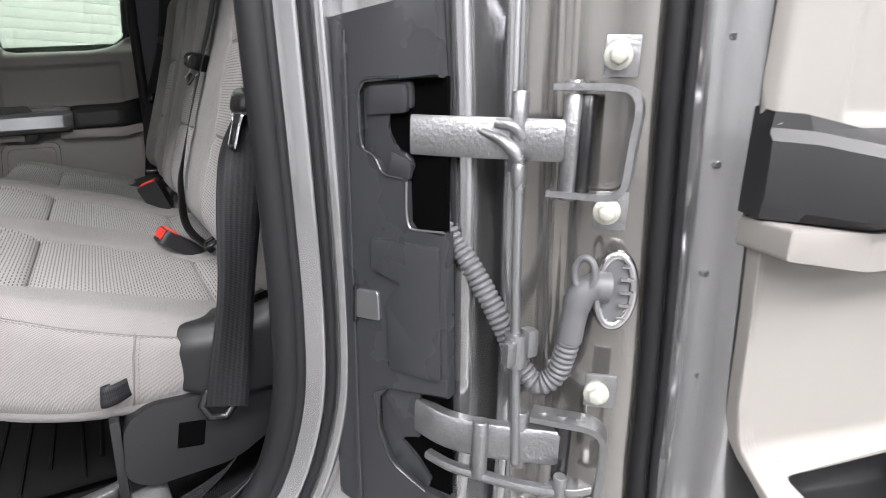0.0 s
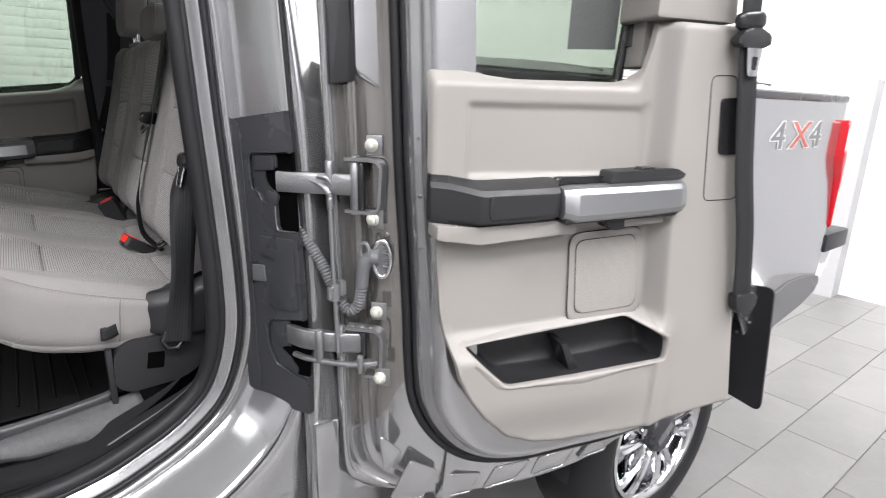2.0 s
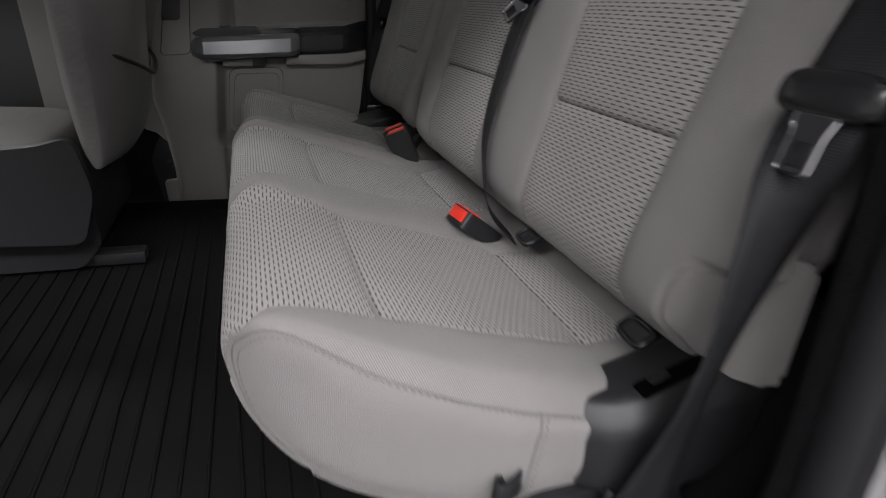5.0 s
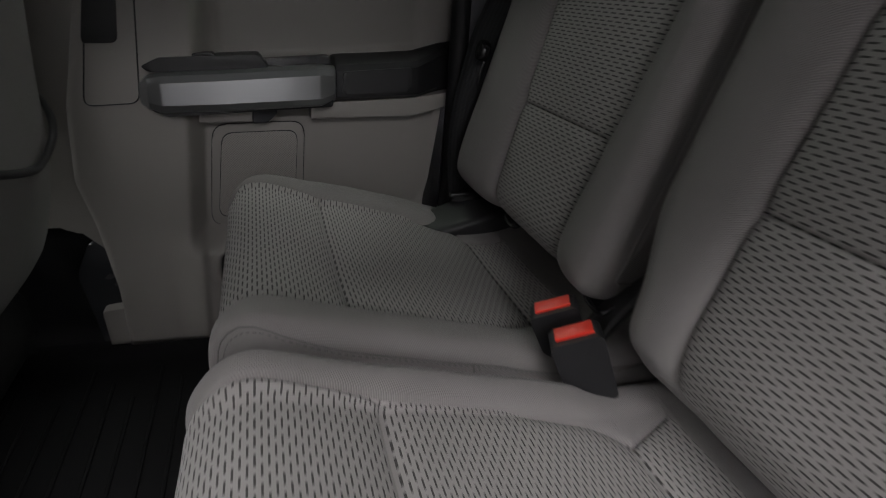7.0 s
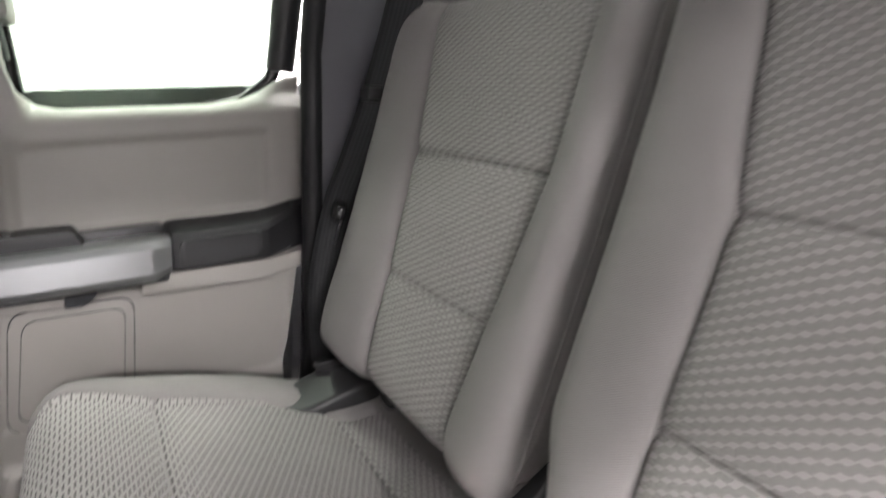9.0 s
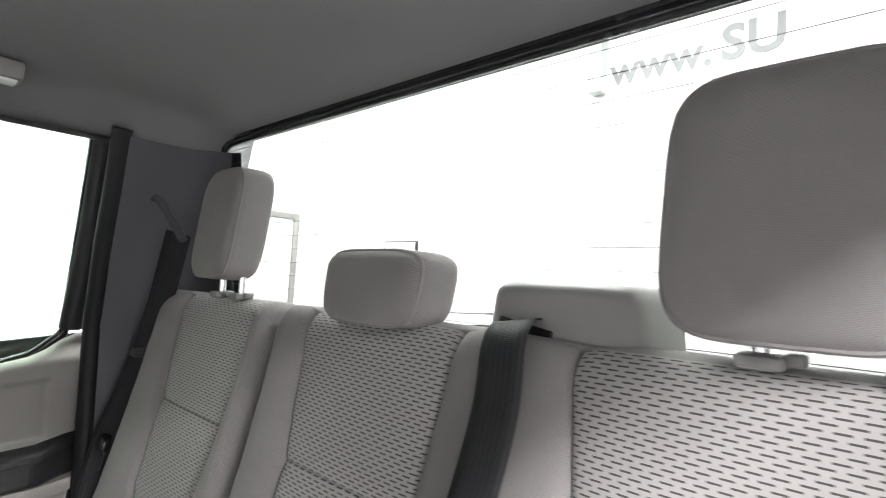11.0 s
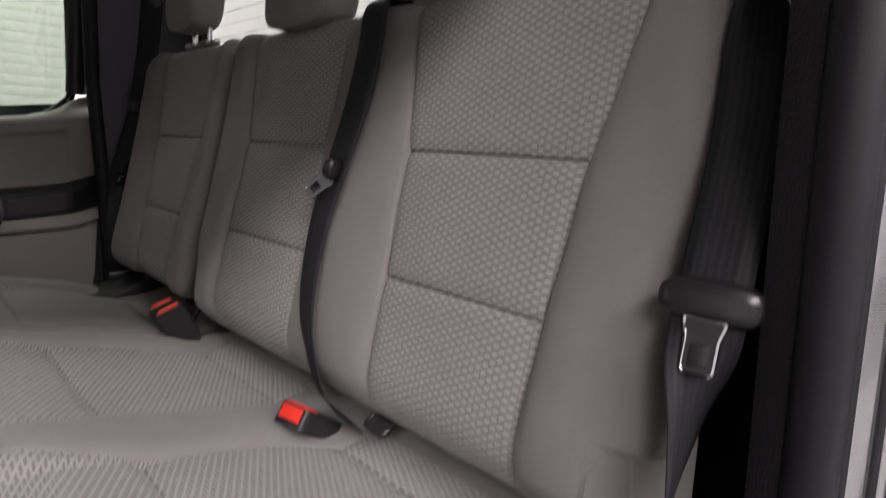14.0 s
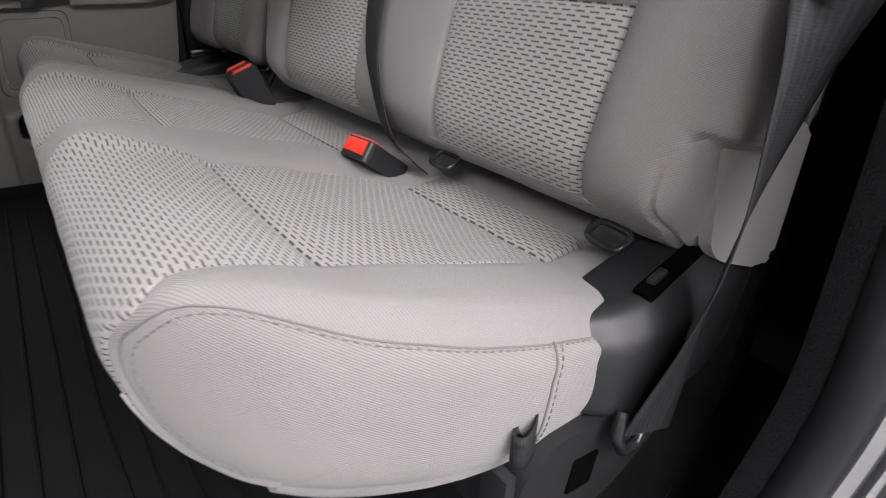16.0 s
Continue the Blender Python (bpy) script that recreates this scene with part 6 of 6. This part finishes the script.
EDGE = smooth_path([(-0.014, 0, 2.05), (-0.012, 0, 1.80), (-0.006, 0, 1.62), (0.002, 0, 1.40), (0.010, 0, 1.27), (0.020, 0, 1.10), (0.024, 0, 0.99), (0.036, 0, 0.90), (0.078, 0, 0.823), (0.145, 0, 0.768), (0.24, 0, 0.745), (0.36, 0, 0.747), (0.52, 0, 0.757), (0.66, 0, 0.79), (0.76, 0, 0.835)], 130)


HEM = smooth_path([(-0.175, 0, 2.05), (-0.172, 0, 1.80), (-0.166, 0, 1.62), (-0.160, 0, 1.40), (-0.155, 0, 1.27), (-0.150, 0, 1.10), (-0.148, 0, 0.95), (-0.146, 0, 0.80), (-0.140, 0, 0.70), (-0.118, 0, 0.66), (-0.05, 0, 0.622), (0.10, 0, 0.598), (0.30, 0, 0.592), (0.45, 0, 0.615), (0.56, 0, 0.665), (0.66, 0, 0.735), (0.75, 0, 0.815)], 130)


def shell(profile):
    """Rows round the hinge side and foot of the open door for a cross-section of (outward, q)."""
    rows = []
    for k in range(len(EDGE)):
        a, b = EDGE[max(k - 1, 0)], EDGE[min(k + 1, len(EDGE) - 1)]
        t = (b - a).normalized()
        n = Vector((t.z, 0, -t.x))
        row = []
        foot = step(0.025, 0.22, EDGE[k].x)
        for d, q in profile:
            p = EDGE[k] + n * d
            q += foot * max(0.0, (-0.09 - 0.22 * (d - 0.03)) - q) if 0.03 < d < 0.15 else 0.0
            p = p.lerp(EDGE[k].lerp(HEM[k], d / 0.163), step(0.03, 0.09, d))
            row.append(near_map(p.x, p.z, q))
        rows.append(row)
    return rows


part("inner_rim", grid("inner_rim", shell([(-0.09, -0.022), (-0.03, -0.020), (-0.012, -0.021), (-0.004, -0.026), (0.002, -0.036), (0.007, -0.044), (0.014, -0.048), (0.020, -0.054), (0.024, -0.064), (0.028, -0.078), (0.032, -0.090)])), PAINT, door, "painted inner door rim")
part("door_seal", tube("door_seal", [r[0] for r in shell([(0.039, -0.082)])], 0.0095, 10), RUBBER, door, "black rubber door seal")
part("door_seal", tube("door_seal", [r[0] for r in shell([(0.026, -0.072)])], 0.0055, 8), RUBBER, door)
FACE = shell([(0.030, -0.090), (0.046, -0.092), (0.060, -0.097), (0.080, -0.106), (0.094, -0.118), (0.104, -0.134), (0.110, -0.142), (0.116, -0.140), (0.120, -0.152), (0.128, -0.168), (0.142, -0.175)])
LOW = next(k for k, p in enumerate(EDGE) if p.z < 0.955)
part("shut_face", grid("shut_face", FACE[: LOW + 1]), SHEET, door, "painted door edge sheet")
part("door_foot", grid("door_foot", FACE[LOW:]), PAINT, door, "glossy painted foot of the door")
part("hem_flange", grid("hem_flange", shell([(0.140, -0.174), (0.146, -0.166), (0.156, -0.164), (0.162, -0.168), (0.163, -0.178), (0.155, -0.186), (0.145, -0.19)])), PAINT, door, "bright folded hem flange")
part("sealer_bead", tube("sealer_bead", [r[0] for r in shell([(0.150, -0.1655)])], 0.0032, 6), SATIN, door)
outer = [[near_map(s, z, -0.19 - 0.02 * math.sin(max(0, min(1, (z - 0.62) / 0.95)) * math.pi)) for s, z in ((s, max(z, lerp_table([(0.40, 0.62), (0.56, 0.675), (0.66, 0.745), (0.75, 0.825)], s))) for s in np.linspace(-0.15, 0.74, 20))] for z in np.linspace(0.62, 1.56, 24)]
part("outer_skin", grid("outer_skin", outer), PAINT, door)
part("leading_edge", prism("leading_edge", [(0.722, 0.83), (0.737, 0.83), (0.705, 1.12), (0.69, 1.33), (0.63, 1.66), (0.615, 1.66), (0.675, 1.33), (0.69, 1.12)], near_map, -0.19, -0.01, 0.004), PAINT, door)
def on_foot(a, b, d):
    return near_map(a, b, -0.0834 - 0.244 * (0.747 - b) + d)


for field in ([(-0.078, 0.835), (-0.032, 0.782), (-0.062, 0.728)], [(-0.008, 0.748), (0.056, 0.704), (0.030, 0.622), (-0.045, 0.640)], [(0.088, 0.680), (0.170, 0.663), (0.150, 0.607), (0.064, 0.606)],
              [(0.208, 0.672), (0.298, 0.674), (0.266, 0.618), (0.184, 0.606)], [(0.322, 0.676), (0.420, 0.692), (0.398, 0.632), (0.310, 0.620)], [(0.462, 0.690), (0.500, 0.701), (0.512, 0.660), (0.436, 0.645)]):
    shape = rounded(field, 0.010, 5)
    part("pressed_field", prism("pressed_field", shape, on_foot, -0.004, 0.0035, 0.003, 3), PAINT, door)
    part("field_bead", tube("field_bead", [on_foot(a, b, 0.002) for a, b in shape], 0.0032, 8, closed=True), PAINT, door)
for z in (1.44, 1.335, 1.235, 1.13, 1.0, 0.93):
    s = lerp_table([(0.9, 0.085), (0.99, 0.05), (1.10, 0.022), (1.27, 0.006), (1.44, 0.0)], z) - 0.009
    part("push_pin", tube("push_pin", [near_map(s, z, -0.050), near_map(s, z, -0.0445)], [0.0045, 0.003], 10), PAINT, door)
sticker = prism("sticker", [(0.31, 1.612), (0.42, 1.617), (0.425, 1.80), (0.312, 1.80)], near_map, -0.0995, -0.0985, 0)
part("sticker", sticker, surface("printed_grey_sticker", (0.055, 0.06, 0.058), 0.5, var=0.8, big=400.0, fine=900.0, grain=0.0), near_pane, "dark printed sticker on the window")
part("mirror_sail", prism("mirror_sail", rounded([(-0.152, 1.53), (-0.098, 1.54), (-0.112, 1.62), (-0.122, 1.75), (-0.125, 2.0), (-0.158, 2.0)], 0.006, 3), near_map, -0.17, -0.135, 0.006), BLACK, door, "black plastic frame cover")
part("frame_post", prism("frame_post", rounded([(-0.11, 1.55), (-0.03, 1.50), (-0.03, 2.05), (-0.12, 2.05)], 0.01, 3), near_map, -0.15, -0.10, 0.01), PAINT, door)

# front belt mounted on the open door
bpath = [near_map(0.590, 2.0, 0.048), near_map(0.594, 1.80, 0.054), near_map(0.604, 1.64, 0.058), near_map(0.640, 1.40, 0.060), near_map(0.674, 1.25, 0.060), near_map(0.70, 1.09, 0.058)]
fbelt, _ = belt(bpath, [DU] * 6, 60, 0.046, tuple(near_map(0.70, 1.06, 0.05)), "black front seat belt fixed along the open door", 22, None, -1)
part("buckle_cover", prism("buckle_cover", rounded([(0.672, 1.12), (0.732, 1.12), (0.73, 1.085), (0.705, 1.068), (0.678, 1.085)], 0.01, 4), near_map, 0.045, 0.068, 0.006), BLACK, fbelt)
part("guide_loop", prism("guide_loop", rounded([(0.566, 1.630), (0.576, 1.618), (0.640, 1.618), (0.652, 1.632), (0.632, 1.652), (0.588, 1.652)], 0.01, 4), near_map, 0.050, 0.070, 0.006), BLACK, fbelt)
tongue = part("tongue", prism("tongue", rounded([(0.594, 1.62), (0.632, 1.62), (0.628, 1.566), (0.604, 1.566)], 0.005, 3), near_map, 0.064, 0.067, 0.001), CHROME, fbelt, "bright steel belt tongue")
part("tongue_slot", prism("tongue_slot", rounded([(0.608, 1.602), (0.622, 1.602), (0.621, 1.578), (0.611, 1.578)], 0.003, 3), near_map, 0.066, 0.0675, 0), GLOSSY, tongue)
part("belt_tail", prism("belt_tail", [(0.712, 1.13), (0.752, 1.13), (0.748, 0.92), (0.715, 0.92)], near_map, -0.03, 0.0, 0.004), COVER, fbelt)

# closed far door
far_door = thing("rear_cab_door", tuple(far_map(0.3, 0.85, 0)), "closed rear cab door with beige trim and black armrest", "car door", "cab doors")
door_trim(far_map, far_door, 0.88, 1.17, ((0.80, 0.66), (0.99, 0.662), (1.12, 0.68), (1.2, 0.70), (1.32, 0.69), (1.66, 0.606)))
door_glass(far_map, far_door)
part("outer_skin", grid("outer_skin", [[far_map(s, z, -0.17) for s in np.linspace(-0.2, 0.9, 6)] for z in np.linspace(0.55, 1.575, 10)]), PAINT, far_door)
part("leading_post", prism("leading_post", rounded([(0.655, 1.05), (0.72, 1.12), (1.0, 1.14), (1.0, 2.0), (0.62, 2.0), (0.56, 1.66), (0.63, 1.3)], 0.02, 4), far_map, -0.09, 0.018, 0.01), BEIGE, far_door)
# charcoal and black at the foot, darker than the beige post above
part("lower_post", prism("lower_post", rounded([(0.60, 0.80), (0.70, 0.80), (0.735, 1.02), (0.70, 1.09), (0.64, 1.07)], 0.015, 4), far_map, -0.09, 0.006, 0.01), COVER, far_door, "dark panel at the door foot")
part("lower_front", prism("lower_front", [(0.66, 0.80), (1.0, 0.80), (1.0, 1.16), (0.70, 1.14)], far_map, -0.09, -0.02, 0.004), CARPET, far_door)
part("lower_post", prism("lower_post", rounded([(0.47, 0.78), (0.69, 0.78), (0.70, 0.95), (0.47, 0.95)], 0.01, 3), far_map, -0.09, 0.030, 0.01), BEIGE, far_door)
part("door_seal", tube("door_seal", [far_map(-0.02, z, -0.02 + 0.0 * z) for z in np.linspace(0.85, 2.05, 20)], 0.014, 8), RUBBER, far_door, "black rubber seal")
part("door_seal", tube("door_seal", [far_map(-0.045, z, 0.0) for z in np.linspace(0.85, 2.05, 20)], 0.012, 8), COVER, far_door)
part("far_rail", grid("far_rail", [[Vector((x, y, z)) for y, z in ((2.20, 1.975), (2.235, 1.985), (2.26, 2.0), (2.28, 2.05), (2.28, 2.12))] for x in np.linspace(-1.5, 0.40, 10)]), LINER, truck)
part("far_body", grid("far_body", [[Vector((x, 2.50 if z < 1.55 else 2.50 - 0.3 * (z - 1.55), z)) for x in (0.45, 0.62)] for z in (0.5, 1.0, 1.55, 2.1)]), PAINT, truck)
part("far_body", grid("far_body", [[Vector((x, 2.50, z)) for x in (-1.5, -0.6)] for z in (0.5, 1.0, 1.55)]), PAINT, truck)

# ---------- hinges ----------
def bar(name, pts, w, h, material, parent, label=""):
    """A flat cast bar through plan points with a height span h = (low, high) and thickness w."""
    p = smooth_path([(a, b, 0) for a, b in pts], 18)
    rows = []
    for k in range(len(p)):
        t = (p[min(k + 1, 17)] - p[max(k - 1, 0)]).normalized()
        n = Vector((-t.y, t.x, 0)) * w / 2
        e = 0.004
        rows.append([p[k] + n * f + Vector((0, 0, z)) for f, z in ((1, h[0] + e), (0.7, h[0]), (-0.7, h[0]), (-1, h[0] + e), (-1, h[1] - e), (-0.7, h[1]), (0.7, h[1]), (1, h[1] - e))])
    rows = [[sum(rows[0], Vector()) / 8] * 8] + rows + [[sum(rows[-1], Vector()) / 8] * 8]
    me = grid(name, rows, wrap_j=True)
    me.set_sharp_from_angle(angle=radians(40))
    return part(name, me, material, parent, label)


def peg(name, x, y, z0, z1, r, material, parent, seg=14, label=""):
    return part(name, tube(name, [(x, y, z0), (x, y, z0 + 0.001), (x, y, z1 - 0.002), (x, y, z1)], [r * 0.9, r, r, r * 0.85], seg), material, parent, label)


upper = thing("door_hinge", (0.40, 0.53, 1.325), "upper cast metal door hinge with a pivot bracket", "hinge", "door hinges")
bar("arm", [(0.385, 0.552), (0.405, 0.525), (0.430, 0.497), (0.452, 0.480), (0.470, 0.458), (0.486, 0.440)], 0.016, (1.330, 1.369), HINGE, upper, "cast metal hinge arm")
peg("pivot_pin", 0.455, 0.472, 1.318, 1.394, 0.0085, HINGE, upper)
part("gusset", tube("gusset", smooth_path([(0.424, 0.496, 1.357), (0.434, 0.480, 1.351), (0.442, 0.468, 1.343), (0.449, 0.461, 1.330)], 12), [0.003, 0.0035, 0.004, 0.0045, 0.005, 0.0055, 0.006, 0.0065, 0.007, 0.007, 0.0065, 0.006], 10), HINGE, upper)
part("gusset", tube("gusset", smooth_path([(0.436, 0.484, 1.364), (0.446, 0.470, 1.362), (0.455, 0.466, 1.350)], 8), 0.005, 10), HINGE, upper)
part("seam_line", tube("seam_line", [(0.389, 0.538, 1.349), (0.404, 0.517, 1.349), (0.426, 0.4905, 1.349)], 0.0009, 6), HINGE, upper)
part("weld", pad("weld", (0.449, 0.461, 1.315), 0.014, 0.014, 0.034, 2.4), HINGE, upper)
peg("barrel", 0.489, 0.436, 1.300, 1.392, 0.0095, HINGE, upper)
peg("barrel", 0.497, 0.426, 1.302, 1.392, 0.0075, GLOSSY, upper)
FAN = Vector((0.839, 0.544, 0))
fork = [(0.481, 0.452, 1.398), (0.495, 0.430, 1.3985), (0.511, 0.405, 1.398), (0.517, 0.396, 1.396), (0.5205, 0.3905, 1.390), (0.522, 0.388, 1.378), (0.521, 0.390, 1.35), (0.520, 0.3915, 1.320), (0.5185, 0.394, 1.308), (0.514, 0.401, 1.302), (0.506, 0.413, 1.300), (0.481, 0.452, 1.300)]
part("bracket", strap("bracket", smooth_path(fork, 60), [FAN] * 60, 0.024, 0.0062), HINGE, upper, "bent cast metal pivot bracket").data.set_sharp_from_angle(angle=radians(40))
for z in (1.4025, 1.2955):
    peg("rivet", 0.490, 0.437, z - 0.002, z + 0.002, 0.0085, HINGE, upper)

lower = thing("door_hinge", (0.40, 0.53, 1.0), "lower cast metal door hinge with a check link", "hinge", "door hinges")
bar("arm", [(0.388, 0.536), (0.398, 0.500), (0.416, 0.472), (0.438, 0.450), (0.462, 0.430), (0.484, 0.412)], 0.016, (1.018, 1.058), HINGE, lower, "cast metal hinge arm")
peg("pivot_pin", 0.4145, 0.455, 1.000, 1.066, 0.0085, HINGE, lower)
peg("pivot_pin", 0.453, 0.437, 1.010, 1.075, 0.0075, HINGE, lower)
bar("link", [(0.386, 0.512), (0.396, 0.482), (0.414, 0.455), (0.436, 0.425), (0.458, 0.402), (0.472, 0.392)], 0.012, (0.997, 1.006), HINGE, lower, "flat check link")
peg("link_pin", 0.470, 0.392, 0.985, 1.020, 0.007, HINGE, lower)
part("link_foot", prism("link_foot", rounded([(0.458, 0.405), (0.475, 0.380), (0.50, 0.372), (0.495, 0.395)], 0.006, 3), lambda a, b, d: Vector((a, b, d)), 1.000, 1.008, 0.002), HINGE, lower)
KNEE = [(0.466, 0.436, 1.069), (0.484, 0.415, 1.069), (0.500, 0.397, 1.069), (0.508, 0.387, 1.067), (0.5125, 0.3815, 1.061), (0.5145, 0.379, 1.050), (0.514, 0.379, 1.02), (0.513, 0.380, 0.99), (0.511, 0.382, 0.978), (0.506, 0.388, 0.972), (0.490, 0.406, 0.971)]
part("bracket", strap("bracket", smooth_path(KNEE, 50), [Vector((0.757, 0.654, 0))] * 50, 0.026, 0.0062), HINGE, lower, "bent cast metal pivot bracket").data.set_sharp_from_angle(angle=radians(40))
for a, b in ((0.474, 0.427), (0.486, 0.412), (0.498, 0.399)):
    peg("rivet", a, b, 1.070, 1.0745, 0.0058, HINGE, lower)
peg("barrel", 0.487, 0.410, 0.990, 1.064, 0.009, GLOSSY, lower)

rod = thing("hinge_rod", (0.446, 0.44, 1.01), "long bright steel rod joining the two door hinges", "rod")
part("rod", tube("rod", [(0.449, 0.461, 1.335), (0.447, 0.452, 1.20), (0.445, 0.440, 1.10), (0.444, 0.432, 1.020)], 0.0052, 12), SATIN, rod)
part("clamp", tube("clamp", [(0.446, 0.444, 1.126), (0.446, 0.446, 1.160)], 0.0115, 12), HINGE, rod, "wire harness clamp")
part("clamp_lug", box("clamp_lug", (0.434, 0.440, 1.143), (0.012, 0.010, 0.026), 0.003), HINGE, rod)
part("clamp_lug", box("clamp_lug", (0.459, 0.441, 1.150), (0.014, 0.016, 0.030), 0.004), HINGE, rod)

# ---------- wiring ----------
hose = thing("wiring_conduit", (0.40, 0.55, 1.28), "grey corrugated wiring conduit looping from the jamb into the door", "conduit")
core = smooth_path([(0.402, 0.553, 1.290), (0.420, 0.528, 1.245), (0.438, 0.500, 1.200), (0.452, 0.474, 1.155), (0.462, 0.456, 1.118), (0.474, 0.440, 1.100), (0.487, 0.428, 1.112), (0.490, 0.420, 1.140), (0.490, 0.416, 1.160)], 620)
run = np.cumsum([0] + [(core[k + 1] - core[k]).length for k in range(619)])
radii = [0.0088 + 0.0032 * abs(math.sin(math.pi * r / 0.0066)) ** 0.6 for r in run]
part("corrugated_tube", tube("corrugated_tube", core, radii, 16), HOSE, hose)
boot = smooth_path([(0.490, 0.416, 1.156), (0.491, 0.413, 1.185), (0.494, 0.409, 1.205), (0.503, 0.402, 1.214), (0.514, 0.394, 1.214)], 24)
part("boot", tube("boot", boot, [0.0125] * 8 + [0.0135] * 10 + [0.015] * 6, 18), HOSE, hose, "smooth rubber elbow boot")
part("pull_tab", tube("pull_tab", [(0.490 + 0.004 * math.cos(a), 0.404 - 0.009 * math.cos(a), 1.228 + 0.016 * math.sin(a)) for a in (2 * math.pi * k / 20 for k in range(20))], 0.0035, 8, closed=True), HOSE, hose)
FN = (DU * -0.42 + DN * 0.91).normalized()
FS = Vector((FN.y * -1, FN.x, 0)).normalized()
GC = Vector((0.521, 0.393, 1.210))
ring = [GC + FS * 0.017 * math.cos(a) + Vector((0, 0, 0.036 * math.sin(a))) for a in (2 * math.pi * k / 40 for k in range(40))]
part("grommet", tube("grommet", ring, 0.0052, 8, closed=True), CHROME, hose, "shiny foil grommet ring")
part("grommet_face", mesh("grommet_face", [GC + FN * 0.002 + FS * 0.017 * math.cos(a) + Vector((0, 0, 0.036 * math.sin(a))) for a in (2 * math.pi * k / 40 for k in range(40))], [tuple(range(40))], smooth=False), HOSE, hose)
for k in range(-2, 3):
    part("foil_rib", tube("foil_rib", [GC + FN * 0.005 + FS * 0.004 + Vector((0, 0, 0.013 * k)), GC + FN * 0.005 + FS * 0.017 * math.sqrt(1 - (0.013 * k / 0.036) ** 2) + Vector((0, 0, 0.013 * k))], 0.0022, 6), CHROME, hose)
plug = thing("wire_plug", (0.392, 0.553, 1.29), "small black wire connector above the conduit", "connector")
part("body", box("body", (0.402, 0.553, 1.300), (0.024, 0.02, 0.018), 0.003), GLOSSY, plug)
part("screw", tube("screw", [(0.402, 0.545, 1.318), (0.402, 0.545, 1.332)], 0.006, 8), HINGE, plug)
part("wire", tube("wire", smooth_path([(0.404, 0.55, 1.312), (0.412, 0.546, 1.302), (0.408, 0.55, 1.288)], 12), 0.0015, 6), BLACK, plug)

# bolts on the door edge
def bolt(p):
    t = thing("hinge_bolt", p, "pale zinc hexagon bolt with a flange on the door edge", "bolt", "door bolts")
    q = Vector(p)
    part("flange", tube("flange", [q - FN * 0.004, q + FN * 0.002, q + FN * 0.004], [0.0115, 0.0125, 0.0105], 20), ZINC, t)
    part("head", tube("head", [q + FN * 0.003, q + FN * 0.010, q + FN * 0.012], [0.0085, 0.0085, 0.0065], 6), ZINC, t)
    part("tab", box("tab", tuple(q - FN * 0.006 + FS * 0.004), (0.030, 0.004, 0.036), 0.002, 2, Matrix((( FS.x, FN.x, 0, 0), (FS.y, FN.y, 0, 0), (0, 0, 1, 0), (0, 0, 0, 1)))), HINGE, t)


for p in ((0.509, 0.408, 1.425), (0.506, 0.400, 1.288), (0.505, 0.388, 1.106), (0.501, 0.370, 0.973)):
    bolt(p)

# ---------- floor tiles ----------
TILE = tile_material()
tile_me = box("tile", (0, 0, 0), (0.5965, 0.2965, 0.012), 0.0012, 1)
tile_me.materials.append(TILE)
for i in range(-4, 9):
    for j in range(-10, 8):
        ob = new("tile", tile_me)
        ob.parent = floor
        ob.location = (2.19 + i * 0.6 + (0.3 if j % 2 else 0.0), -0.10 + j * 0.3, 0.0 - 0.006)
